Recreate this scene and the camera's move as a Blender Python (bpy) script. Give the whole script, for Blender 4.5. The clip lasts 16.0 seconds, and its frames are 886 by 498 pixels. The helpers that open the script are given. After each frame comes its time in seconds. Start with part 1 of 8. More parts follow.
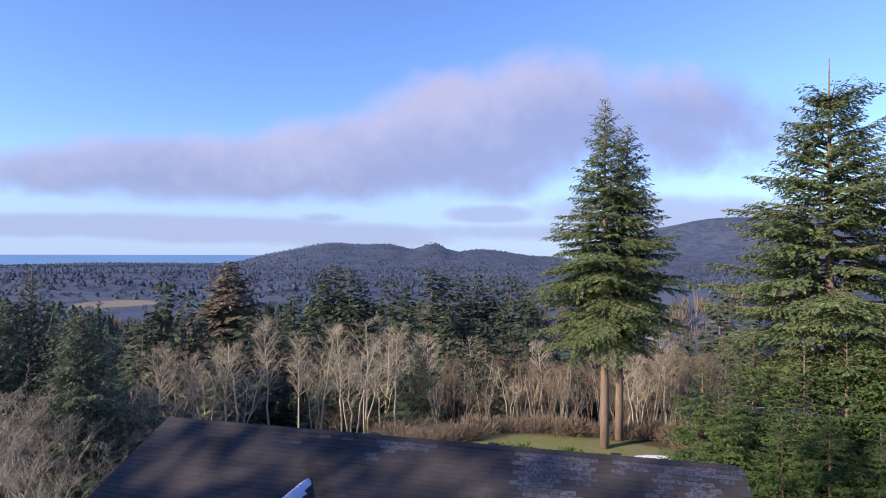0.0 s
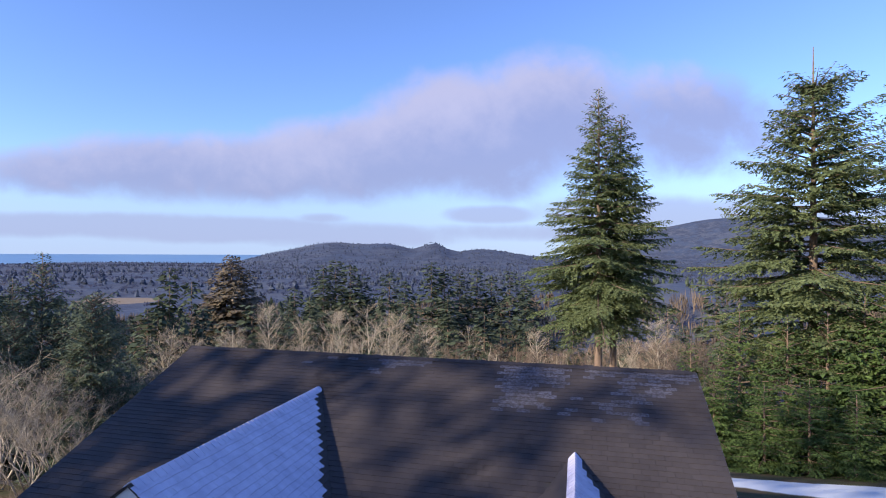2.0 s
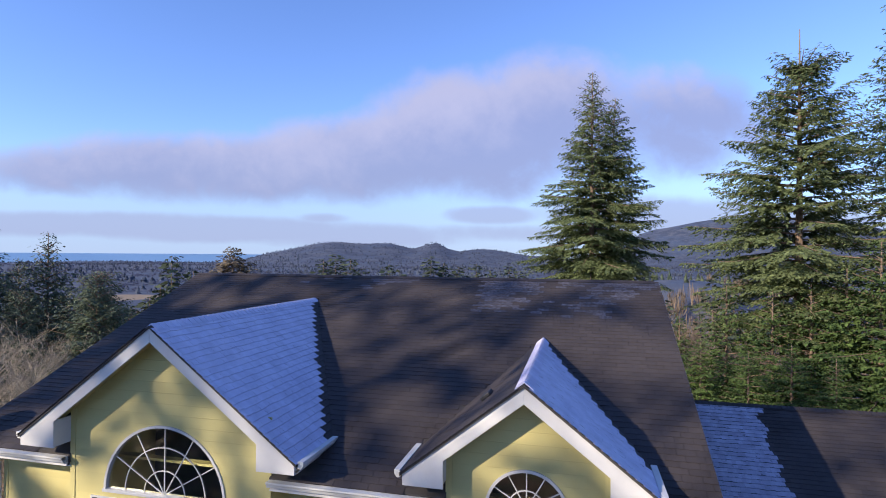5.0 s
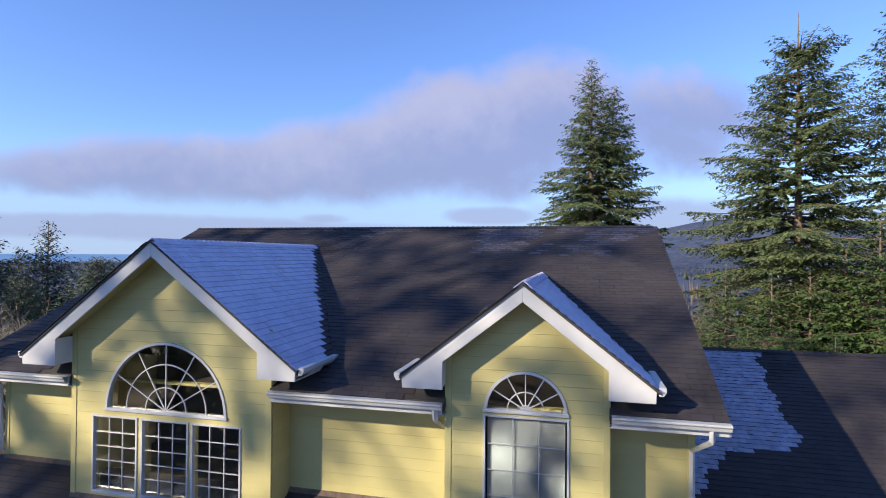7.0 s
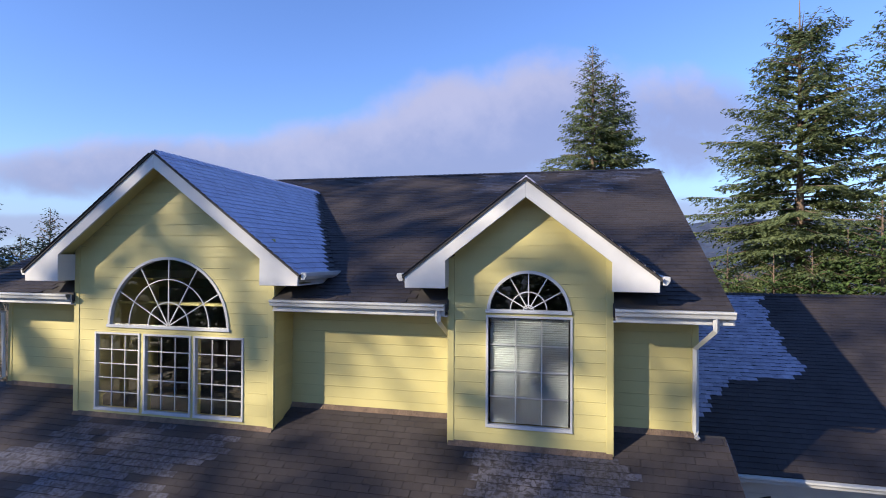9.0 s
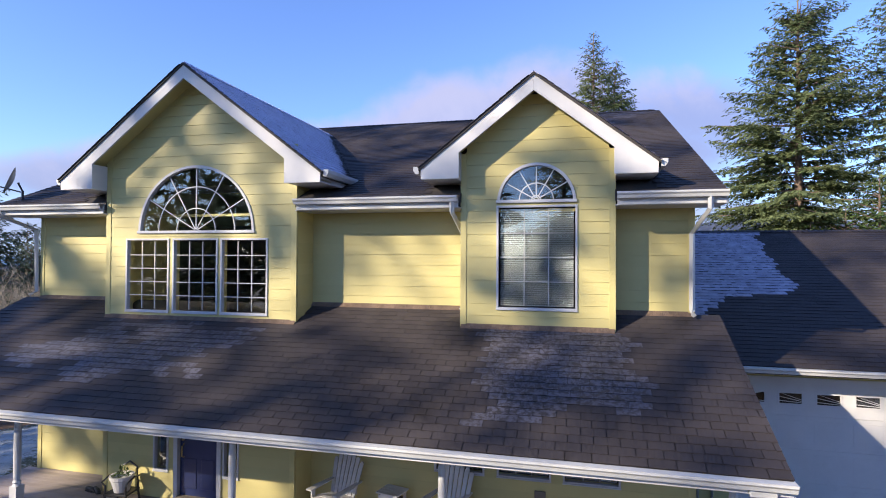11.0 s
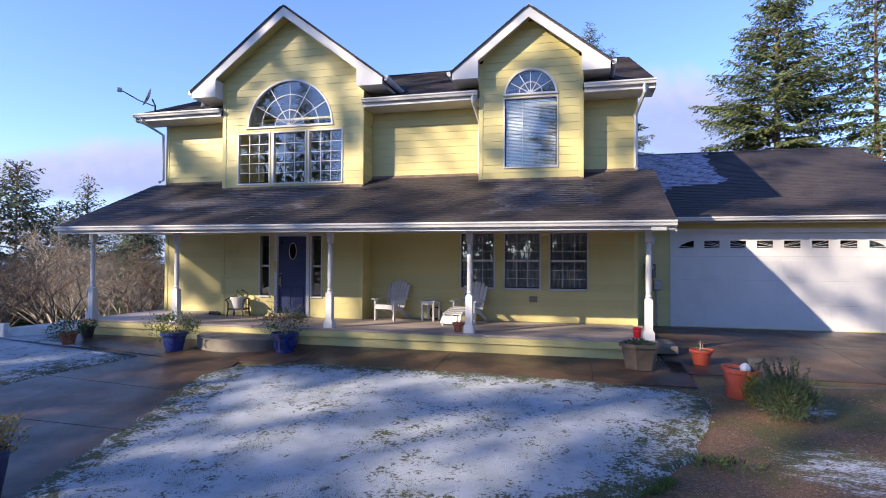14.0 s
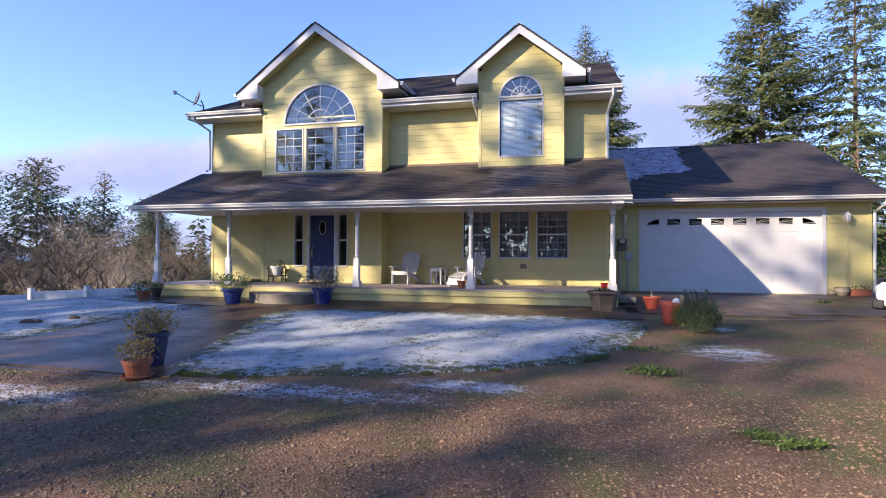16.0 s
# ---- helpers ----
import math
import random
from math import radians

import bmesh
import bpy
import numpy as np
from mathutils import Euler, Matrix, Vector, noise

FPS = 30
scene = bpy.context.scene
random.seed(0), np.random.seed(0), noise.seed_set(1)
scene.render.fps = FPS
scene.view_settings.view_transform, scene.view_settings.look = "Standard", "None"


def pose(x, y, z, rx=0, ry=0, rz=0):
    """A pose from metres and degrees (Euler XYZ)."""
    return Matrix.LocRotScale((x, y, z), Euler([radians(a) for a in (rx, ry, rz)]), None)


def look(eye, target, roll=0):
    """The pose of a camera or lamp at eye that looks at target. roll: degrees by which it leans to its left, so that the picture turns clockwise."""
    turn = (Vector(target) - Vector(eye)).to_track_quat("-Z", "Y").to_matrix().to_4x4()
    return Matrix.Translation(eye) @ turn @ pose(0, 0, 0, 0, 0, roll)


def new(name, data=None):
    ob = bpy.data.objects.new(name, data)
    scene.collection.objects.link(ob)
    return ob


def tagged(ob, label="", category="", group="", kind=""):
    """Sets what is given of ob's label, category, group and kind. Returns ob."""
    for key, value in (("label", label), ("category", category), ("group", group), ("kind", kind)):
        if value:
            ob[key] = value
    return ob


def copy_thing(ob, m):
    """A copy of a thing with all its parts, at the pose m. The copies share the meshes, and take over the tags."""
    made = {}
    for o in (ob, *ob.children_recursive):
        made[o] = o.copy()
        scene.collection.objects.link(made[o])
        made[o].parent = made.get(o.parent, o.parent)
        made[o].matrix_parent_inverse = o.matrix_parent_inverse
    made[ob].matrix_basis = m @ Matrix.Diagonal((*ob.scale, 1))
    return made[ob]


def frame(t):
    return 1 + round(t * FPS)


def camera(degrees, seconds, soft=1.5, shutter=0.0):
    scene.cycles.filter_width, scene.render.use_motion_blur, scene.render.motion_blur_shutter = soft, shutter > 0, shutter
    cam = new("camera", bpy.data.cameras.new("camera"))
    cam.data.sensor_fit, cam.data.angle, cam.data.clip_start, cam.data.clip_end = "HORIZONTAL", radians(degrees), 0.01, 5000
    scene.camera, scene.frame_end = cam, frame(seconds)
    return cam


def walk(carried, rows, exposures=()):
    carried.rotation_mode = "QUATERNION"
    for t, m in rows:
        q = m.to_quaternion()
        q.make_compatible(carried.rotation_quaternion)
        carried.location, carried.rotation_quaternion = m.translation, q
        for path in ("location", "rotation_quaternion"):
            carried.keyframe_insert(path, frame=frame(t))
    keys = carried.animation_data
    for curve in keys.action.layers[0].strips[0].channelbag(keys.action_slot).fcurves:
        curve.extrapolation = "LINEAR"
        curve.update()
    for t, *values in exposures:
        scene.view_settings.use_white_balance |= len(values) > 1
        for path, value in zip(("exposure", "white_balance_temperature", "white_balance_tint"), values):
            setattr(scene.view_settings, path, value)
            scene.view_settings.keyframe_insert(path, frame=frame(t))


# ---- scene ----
cam = camera(77.6, 16.0, soft=1.0)
PATH = [
    (0, (0.33, -0.795, 13.552), (-0.142, 1.148, 13.57), 0.2),
    (0.5, (0.565, -1.137, 13.152), (0.092, 0.806, 13.17), 0.3),
    (1, (0.71, -1.633, 12.72), (0.237, 0.31, 12.738), 0.4),
    (1.5, (0.781, -2.146, 12.333), (0.309, -0.202, 12.352), 0.3),
    (2, (0.905, -2.484, 11.915), (0.432, -0.541, 11.934), 0.3),
    (2.5, (0.995, -2.763, 11.511), (0.522, -0.82, 11.53), 0.3),
    (3, (1.138, -3.0, 11.156), (0.664, -1.057, 11.176), 0.4),
    (3.5, (1.313, -3.29, 10.835), (0.84, -1.347, 10.855), 0.3),
    (4, (1.482, -3.496, 10.478), (1.007, -1.553, 10.497), 0.4),
    (6.5, (1.669, -3.701, 8.625), (1.194, -1.759, 8.648), 0.5),
    (7, (1.658, -3.698, 8.24), (1.184, -1.756, 8.263), 0.4),
    (7.5, (1.652, -3.68, 7.867), (1.179, -1.737, 7.889), 0.4),
    (8, (1.658, -3.654, 7.472), (1.183, -1.711, 7.496), 0.4),
    (10.5, (1.581, -3.984, 5.364), (1.101, -2.043, 5.395), 0.3),
    (11, (1.577, -4.3, 4.876), (1.097, -2.358, 4.909), 0.3),
    (11.5, (1.61, -4.727, 4.37), (1.128, -2.786, 4.402), 0.3),
    (12, (1.663, -5.261, 3.843), (1.183, -3.32, 3.874), 0.3),
    (12.5, (1.74, -5.892, 3.328), (1.259, -3.951, 3.359), 0.3),
    (13, (1.845, -6.687, 2.808), (1.362, -4.747, 2.841), 0.2),
    (13.5, (1.956, -7.617, 2.286), (1.473, -5.677, 2.32), 0.3),
    (14, (2.079, -8.583, 1.813), (1.594, -6.643, 1.846), 0.3),
    (14.5, (2.215, -9.581, 1.457), (1.733, -7.64, 1.489), 0.2),
    (15, (2.388, -10.518, 1.288), (1.907, -8.577, 1.32), 0.2),
    (15.5, (2.549, -11.165, 1.172), (2.066, -9.225, 1.203), 0.3),
    (16, (2.629, -11.401, 1.042), (2.142, -9.462, 1.073), 0.3),
]
walk(cam, [(t, look(eye, target, roll)) for t, eye, target, roll in PATH],
     [(0.0, 0.77, 6550, 15), (4.2, 0.75, 6550, 15), (7.0, 0.66, 6500, 12), (8.2, 0.66, 6500, 12), (11.0, 0.92, 6550, 14), (13.5, 1.15, 6700, 16), (16.0, 1.24, 6850, 18)])


# ---- world and sun ----
SUN_AZ, SUN_EL = 225.0, 24.0          # clockwise from +y, height in degrees
VIEW_YAW = 13.7


def N(nt, kind, at=None, **props):
    n = nt.nodes.new(kind)
    if "operation" in props:
        n.operation = props["operation"]
    if "use_clamp" in props:
        n.use_clamp = props["use_clamp"]
    if "interpolation_type" in props:
        n.interpolation_type = props["interpolation_type"]
    if "rotation_type" in props:
        n.rotation_type = props["rotation_type"]
    if "attribute_name" in props:
        n.attribute_name = props["attribute_name"]
    for k, v in (at or {}).items():
        if isinstance(v, bpy.types.NodeSocket):
            nt.links.new(v, n.inputs[k])
        else:
            n.inputs[k].default_value = v
    return n


def math_node(nt, op, a, b=0.0, c=None, clamp=False):
    n = N(nt, "ShaderNodeMath", {0: a, 1: b}, operation=op, use_clamp=clamp)
    if c is not None:
        if isinstance(c, bpy.types.NodeSocket):
            nt.links.new(c, n.inputs[2])
        else:
            n.inputs[2].default_value = c
    return n.outputs[0]


def smooth(nt, v, lo, hi):
    return N(nt, "ShaderNodeMapRange", {0: v, 1: lo, 2: hi, 3: 0.0, 4: 1.0}, interpolation_type="SMOOTHSTEP").outputs[0]


def mixc(nt, f, a, b, blend="MIX"):
    n = nt.nodes.new("ShaderNodeMix")
    n.data_type, n.blend_type = "RGBA", blend
    for key, v in ((0, f), (6, a), (7, b)):
        if isinstance(v, bpy.types.NodeSocket):
            nt.links.new(v, n.inputs[key])
        else:
            n.inputs[key].default_value = v if not isinstance(v, tuple) or len(v) == 4 else (*v, 1)
    return n.outputs[2]


def make_world():
    w = bpy.data.worlds.new("sky")
    scene.world = w
    w.use_nodes = True
    nt = w.node_tree
    nt.nodes.clear()
    sky = N(nt, "ShaderNodeTexSky")
    sky.sky_type, sky.sun_disc, sky.sun_elevation, sky.sun_rotation = "NISHITA", False, radians(SUN_EL), radians(SUN_AZ)
    sky.altitude, sky.air_density, sky.dust_density, sky.ozone_density = 100.0, 1.0, 0.1, 2.5
    tint = mixc(nt, 1.0, sky.outputs[0], SKY_TINT, "MULTIPLY")
    direction = N(nt, "ShaderNodeTexCoord").outputs["Generated"]
    turned = N(nt, "ShaderNodeVectorRotate", {"Vector": direction, "Angle": radians(-VIEW_YAW)}, rotation_type="Z_AXIS").outputs[0]
    sep = N(nt, "ShaderNodeSeparateXYZ", {0: turned})
    ahead = math_node(nt, "MAXIMUM", sep.outputs[1], 0.05)
    u = math_node(nt, "DIVIDE", sep.outputs[0], ahead)
    v = math_node(nt, "DIVIDE", sep.outputs[2], ahead)
    flat = N(nt, "ShaderNodeCombineXYZ", {0: u, 1: v, 2: 0.0}).outputs[0]
    n1 = N(nt, "ShaderNodeTexNoise", {"Vector": flat, "Scale": 5.0, "Detail": 8.0, "Roughness": 0.58, "Distortion": 0.25})
    n2 = N(nt, "ShaderNodeTexNoise", {"Vector": flat, "Scale": 15.0, "Detail": 7.0, "Roughness": 0.6, "Distortion": 0.3})
    warp = math_node(nt, "ADD", math_node(nt, "MULTIPLY", math_node(nt, "SUBTRACT", n1.outputs[0], 0.5), 1.6),
                     math_node(nt, "MULTIPLY", math_node(nt, "SUBTRACT", n2.outputs[0], 0.5), 0.9))

    def bank(blobs, lo, hi, amount):
        total = None
        for cu, cv, ru, rv, gain in blobs:
            du = math_node(nt, "DIVIDE", math_node(nt, "SUBTRACT", u, cu), ru)
            dv = math_node(nt, "DIVIDE", math_node(nt, "SUBTRACT", v, cv), rv)
            q = math_node(nt, "ADD", math_node(nt, "MULTIPLY", du, du), math_node(nt, "MULTIPLY", dv, dv))
            q = math_node(nt, "MULTIPLY", math_node(nt, "SUBTRACT", 1.0, q), gain)
            total = q if total is None else math_node(nt, "SMOOTH_MAX", total, q, 0.35)
        total = math_node(nt, "ADD", total, math_node(nt, "MULTIPLY", warp, amount))
        return smooth(nt, total, lo, hi)

    front = smooth(nt, sep.outputs[1], 0.1, 0.35)
    big = bank([(-0.68, 0.150, 0.20, 0.050, 0.8), (-0.52, 0.158, 0.24, 0.066, 1.0), (-0.33, 0.155, 0.24, 0.066, 1.0), (-0.13, 0.178, 0.24, 0.085, 1.1), (0.05, 0.222, 0.22, 0.120, 1.2),
                (0.20, 0.265, 0.17, 0.118, 1.1), (0.42, 0.238, 0.25, 0.105, 0.75), (0.10, 0.135, 0.10, 0.045, 0.7)], -0.28, 0.75, 0.80)
    low = bank([(-0.70, 0.050, 0.40, 0.026, 1.0), (-0.40, 0.042, 0.30, 0.026, 1.0), (-0.15, 0.032, 0.25, 0.024, 0.8), (0.09, 0.072, 0.10, 0.020, 1.1), (-0.22, 0.064, 0.05, 0.010, 0.6),
                (0.16, 0.040, 0.30, 0.018, 0.7), (0.62, 0.060, 0.3, 0.04, 0.9), (0.40, 0.075, 0.28, 0.04, 0.9)], -0.2, 0.7, 0.7)
    # the clouds are lit from the front and violet-grey beneath
    shape = math_node(nt, "SUBTRACT", v, math_node(nt, "MULTIPLY", math_node(nt, "MAXIMUM", math_node(nt, "ADD", u, 0.25), 0.0), 0.22))
    under = smooth(nt, math_node(nt, "ADD", shape, math_node(nt, "MULTIPLY", warp, 0.12)), 0.10, 0.25)
    cloud = mixc(nt, under, CLOUD_LOW, CLOUD_TOP)
    haze = smooth(nt, v, 0.26, 0.0)
    col = mixc(nt, math_node(nt, "MULTIPLY", haze, 0.85), tint, CLOUD_BRIGHT)
    col = mixc(nt, math_node(nt, "MULTIPLY", math_node(nt, "MULTIPLY", low, front), 0.7), col, CLOUD_BAND)
    col = mixc(nt, math_node(nt, "MULTIPLY", math_node(nt, "MULTIPLY", big, front), 0.86), col, cloud)
    bg = N(nt, "ShaderNodeBackground", {0: col, 1: SKY_STRENGTH})
    out = N(nt, "ShaderNodeOutputWorld")
    nt.links.new(bg.outputs[0], out.inputs[0])


SKY_STRENGTH = 0.112
SKY_TINT = (0.86, 1.02, 1.45, 1)
CLOUD_LOW, CLOUD_TOP = (1.8, 2.1, 3.5, 1), (3.0, 3.05, 4.15, 1)
CLOUD_BAND, CLOUD_BRIGHT = (2.2, 2.6, 4.0, 1), (2.3, 3.25, 4.95, 1)
make_world()

sun_data = bpy.data.lights.new("sun", "SUN")
sun_data.energy, sun_data.angle, sun_data.color = 5.0, radians(0.55), (1.0, 0.89, 0.70)
sun = new("sun", sun_data)
sun_way = Vector((-math.sin(radians(45)) * math.cos(radians(SUN_EL)), -math.cos(radians(45)) * math.cos(radians(SUN_EL)), math.sin(radians(SUN_EL))))
sun.matrix_world = look(tuple(sun_way * 90), (0, 0, 0))


# ---- materials ----
def surface(name, c1, c2, rough=0.7, scale=2.0, fine=40.0, bump=0.15, contrast=0.35, metal=0.0, vary=0.0, island=False,
            stain=None, stain_scale=0.7, stain_at=(0.55, 0.75), rough_vary=0.1, spec=0.5, stretch=(1, 1, 1), dist=0.01, thin=0.0):
    """A surface with broad and fine variation, relief, and a shift from piece to piece."""
    m = bpy.data.materials.new(name)
    m.use_nodes = True
    nt = m.node_tree
    b = nt.nodes["Principled BSDF"]
    pos = N(nt, "ShaderNodeNewGeometry").outputs["Position"]
    if stretch != (1, 1, 1):
        pos = N(nt, "ShaderNodeVectorMath", {0: pos, 1: stretch}, operation="MULTIPLY").outputs[0]
    broad = N(nt, "ShaderNodeTexNoise", {"Vector": pos, "Scale": scale, "Detail": 5.0, "Roughness": 0.6}).outputs[0]
    grain = N(nt, "ShaderNodeTexNoise", {"Vector": pos, "Scale": fine, "Detail": 4.0, "Roughness": 0.65}).outputs[0]
    col = mixc(nt, smooth(nt, broad, 0.3, 0.7), (*c1, 1), (*c2, 1))
    shade = math_node(nt, "ADD", math_node(nt, "MULTIPLY", grain, contrast * 2), 1.0 - contrast)
    col = mixc(nt, 1.0, col, N(nt, "ShaderNodeCombineColor", {0: shade, 1: shade, 2: shade}).outputs[0], "MULTIPLY")
    if stain:
        spots = N(nt, "ShaderNodeTexNoise", {"Vector": pos, "Scale": stain_scale, "Detail": 8.0, "Roughness": 0.62, "Distortion": 0.3}).outputs[0]
        col = mixc(nt, smooth(nt, spots, *stain_at), col, (*stain, 1))
    if vary:
        rnd = N(nt, "ShaderNodeNewGeometry").outputs["Random Per Island"] if island else N(nt, "ShaderNodeObjectInfo").outputs["Random"]
        k = math_node(nt, "ADD", math_node(nt, "MULTIPLY", rnd, 2 * vary), 1.0 - vary)
        col = mixc(nt, 1.0, col, N(nt, "ShaderNodeCombineColor", {0: k, 1: k, 2: k}).outputs[0], "MULTIPLY")
    nt.links.new(col, b.inputs["Base Color"])
    r = math_node(nt, "ADD", math_node(nt, "MULTIPLY", math_node(nt, "SUBTRACT", broad, 0.5), rough_vary * 4), rough, clamp=True)
    nt.links.new(r, b.inputs["Roughness"])
    b.inputs["Metallic"].default_value = metal
    b.inputs["Specular IOR Level"].default_value = spec
    if bump:
        bm_ = N(nt, "ShaderNodeBump", {"Height": grain, "Strength": bump, "Distance": dist})
        nt.links.new(bm_.outputs[0], b.inputs["Normal"])
    if thin:
        tr = N(nt, "ShaderNodeBsdfTranslucent", {0: col})
        mx = N(nt, "ShaderNodeMixShader", {0: thin, 1: b.outputs[0], 2: tr.outputs[0]})
        nt.links.new(mx.outputs[0], nt.nodes["Material Output"].inputs[0])
    return m


def glass_material(name, tint=(0.9, 0.95, 0.95), ior=1.52):
    m = bpy.data.materials.new(name)
    m.use_nodes = True
    b = m.node_tree.nodes["Principled BSDF"]
    b.inputs["Base Color"].default_value = (*tint, 1)
    b.inputs["Roughness"].default_value = 0.0
    b.inputs["Transmission Weight"].default_value = 1.0
    b.inputs["IOR"].default_value = ior
    return m


YELLOW = surface("yellow_paint", (0.53, 0.462, 0.192), (0.50, 0.432, 0.178), 0.55, 1.2, 60, 0.05, 0.06, vary=0.05, stain=(0.40, 0.35, 0.14), stain_at=(0.58, 0.8))
WHITE = surface("white_paint", (0.58, 0.57, 0.56), (0.53, 0.52, 0.515), 0.45, 2.0, 50, 0.04, 0.05, stain=(0.44, 0.42, 0.38), stain_at=(0.6, 0.8))
VINYL = surface("window_vinyl", (0.52, 0.52, 0.53), (0.47, 0.47, 0.48), 0.4, 3.0, 60, 0.02, 0.03)
GUTTER = surface("gutter_metal", (0.56, 0.56, 0.55), (0.48, 0.48, 0.47), 0.35, 2.5, 40, 0.03, 0.06, stain=(0.45, 0.43, 0.38), stain_at=(0.62, 0.8), stain_scale=2.5)
SHINGLE = surface("asphalt_shingle", (0.043, 0.037, 0.039), (0.057, 0.049, 0.050), 0.6, 0.6, 160, 0.5, 0.45, vary=0.09, island=True, stain=(0.026, 0.022, 0.022), stain_scale=0.5, rough_vary=0.08, spec=0.14)
SHINGLE_PIECE = surface("asphalt_shingle_tab", (0.043, 0.037, 0.039), (0.057, 0.049, 0.050), 0.6, 0.6, 160, 0.5, 0.45, vary=0.09, stain=(0.026, 0.022, 0.022), stain_scale=0.5, rough_vary=0.08, spec=0.14)
# pale tabs: thin frost, and sunlight painted on the porch roof
THIN_FROST_AND_SUN = surface("shingle_thin_frost_and_sun", (0.102, 0.100, 0.127), (0.075, 0.073, 0.092), 0.5, 1.2, 120, 0.5, 0.4, vary=0.18, island=True, spec=0.3, stain=(0.040, 0.036, 0.040), stain_scale=16.0, stain_at=(0.44, 0.58))
UNDERLAY = surface("roof_underlay", (0.035, 0.030, 0.030), (0.045, 0.040, 0.038), 0.8, 2.0, 60, 0.1)
FROST = surface("hoar_frost", (0.54, 0.53, 0.68), (0.45, 0.44, 0.58), 0.6, 3.0, 70, 0.5, 0.12, vary=0.05, island=True, stain=(0.30, 0.30, 0.36), stain_scale=9.0, stain_at=(0.68, 0.8))
# sparser frost, its colour also lowered for shade on the garage roof
SPARSE_SHADED_FROST = surface("sparse_shaded_frost", (0.36, 0.355, 0.47), (0.26, 0.255, 0.34), 0.6, 3.0, 70, 0.5, 0.2, vary=0.12, island=True, stain=(0.10, 0.10, 0.13), stain_scale=9.0, stain_at=(0.58, 0.72))
DECK = surface("deck_composite", (0.33, 0.27, 0.24), (0.28, 0.23, 0.205), 0.6, 1.5, 30, 0.12, 0.2, vary=0.1, stretch=(0.3, 3, 3), stain=(0.17, 0.14, 0.13), stain_scale=1.2)
CONCRETE = surface("wet_concrete", (0.098, 0.060, 0.038), (0.056, 0.037, 0.027), 0.42, 0.8, 45, 0.15, 0.35, vary=0.08, spec=0.22, stain=(0.036, 0.027, 0.023), stain_scale=0.9, stain_at=(0.48, 0.62), rough_vary=0.16)
STONE = surface("cast_concrete", (0.19, 0.16, 0.125), (0.13, 0.11, 0.085), 0.75, 2.5, 40, 0.3, 0.3, stain=(0.12, 0.11, 0.085), stain_scale=2.2, stain_at=(0.5, 0.7))
AGED_WOOD = surface("aged_brown_planter", (0.135, 0.100, 0.072), (0.090, 0.068, 0.050), 0.8, 3.0, 40, 0.3, 0.4, stain=(0.06, 0.05, 0.04), stain_scale=3.0)
SOIL = surface("soil", (0.05, 0.035, 0.025), (0.08, 0.06, 0.04), 0.9, 6.0, 60, 0.6, 0.5)
BLUE_DOOR = surface("blue_door_paint", (0.012, 0.022, 0.085), (0.016, 0.028, 0.10), 0.35, 2.0, 40, 0.03, 0.08)
BLUE_GLAZE = surface("blue_glaze", (0.013, 0.027, 0.13), (0.021, 0.040, 0.17), 0.28, 4.0, 30, 0.05, 0.2, stain=(0.05, 0.06, 0.16), stain_scale=4)
NAVY = surface("navy_planter", (0.015, 0.020, 0.06), (0.02, 0.028, 0.08), 0.4, 4.0, 30, 0.05, 0.2)
TERRA = surface("terracotta", (0.31, 0.090, 0.042), (0.26, 0.08, 0.040), 0.7, 5.0, 40, 0.15, 0.2, stain=(0.34, 0.20, 0.13), stain_scale=5)
ORANGE_POT = surface("orange_plastic", (0.46, 0.080, 0.045), (0.40, 0.07, 0.040), 0.45, 4.0, 40, 0.04, 0.1)
RED_PLASTIC = surface("red_plastic", (0.62, 0.01, 0.015), (0.55, 0.01, 0.015), 0.35, 4.0, 40, 0.03, 0.08)
CHAIR_WHITE = surface("chair_paint", (0.62, 0.60, 0.58), (0.54, 0.52, 0.50), 0.5, 3.0, 50, 0.06, 0.08)
BLACK = surface("black_iron", (0.02, 0.02, 0.022), (0.03, 0.028, 0.028), 0.5, 6.0, 60, 0.1, 0.2)
MAT = surface("coir", (0.24, 0.085, 0.035), (0.18, 0.07, 0.03), 0.95, 8.0, 120, 0.8, 0.5)
BRASS = surface("brass", (0.60, 0.46, 0.20), (0.52, 0.40, 0.18), 0.3, 8, 60, 0.03, 0.1, metal=1.0)
GREY_METAL = surface("grey_metal", (0.40, 0.41, 0.42), (0.33, 0.34, 0.35), 0.4, 5, 50, 0.05, 0.1, metal=0.6)
# darkened paint stands in for the little light reaching the rooms
DIMMED_ROOM = surface("room_paint_dimmed", (0.13, 0.125, 0.12), (0.10, 0.10, 0.10), 0.8, 2, 30, 0.02, 0.05)
CURTAIN = surface("sheer_curtain", (0.30, 0.34, 0.40), (0.23, 0.27, 0.33), 0.8, 3, 60, 0.05, 0.1)
BLIND = surface("blind_slat", (0.43, 0.46, 0.47), (0.39, 0.42, 0.43), 0.5, 2, 40, 0.02, 0.04)
BARK = surface("bark", (0.22, 0.150, 0.108), (0.14, 0.098, 0.072), 0.9, 1.5, 14, 0.9, 0.5, stretch=(4, 4, 0.6), dist=0.05)
PALE_BARK = surface("pale_bark", (0.46, 0.40, 0.30), (0.30, 0.255, 0.19), 0.85, 1.2, 12, 0.5, 0.35, vary=0.15)
TWIG = surface("twig", (0.42, 0.345, 0.25), (0.30, 0.24, 0.175), 0.9, 1.0, 10, 0.2, 0.3, vary=0.3, island=True)
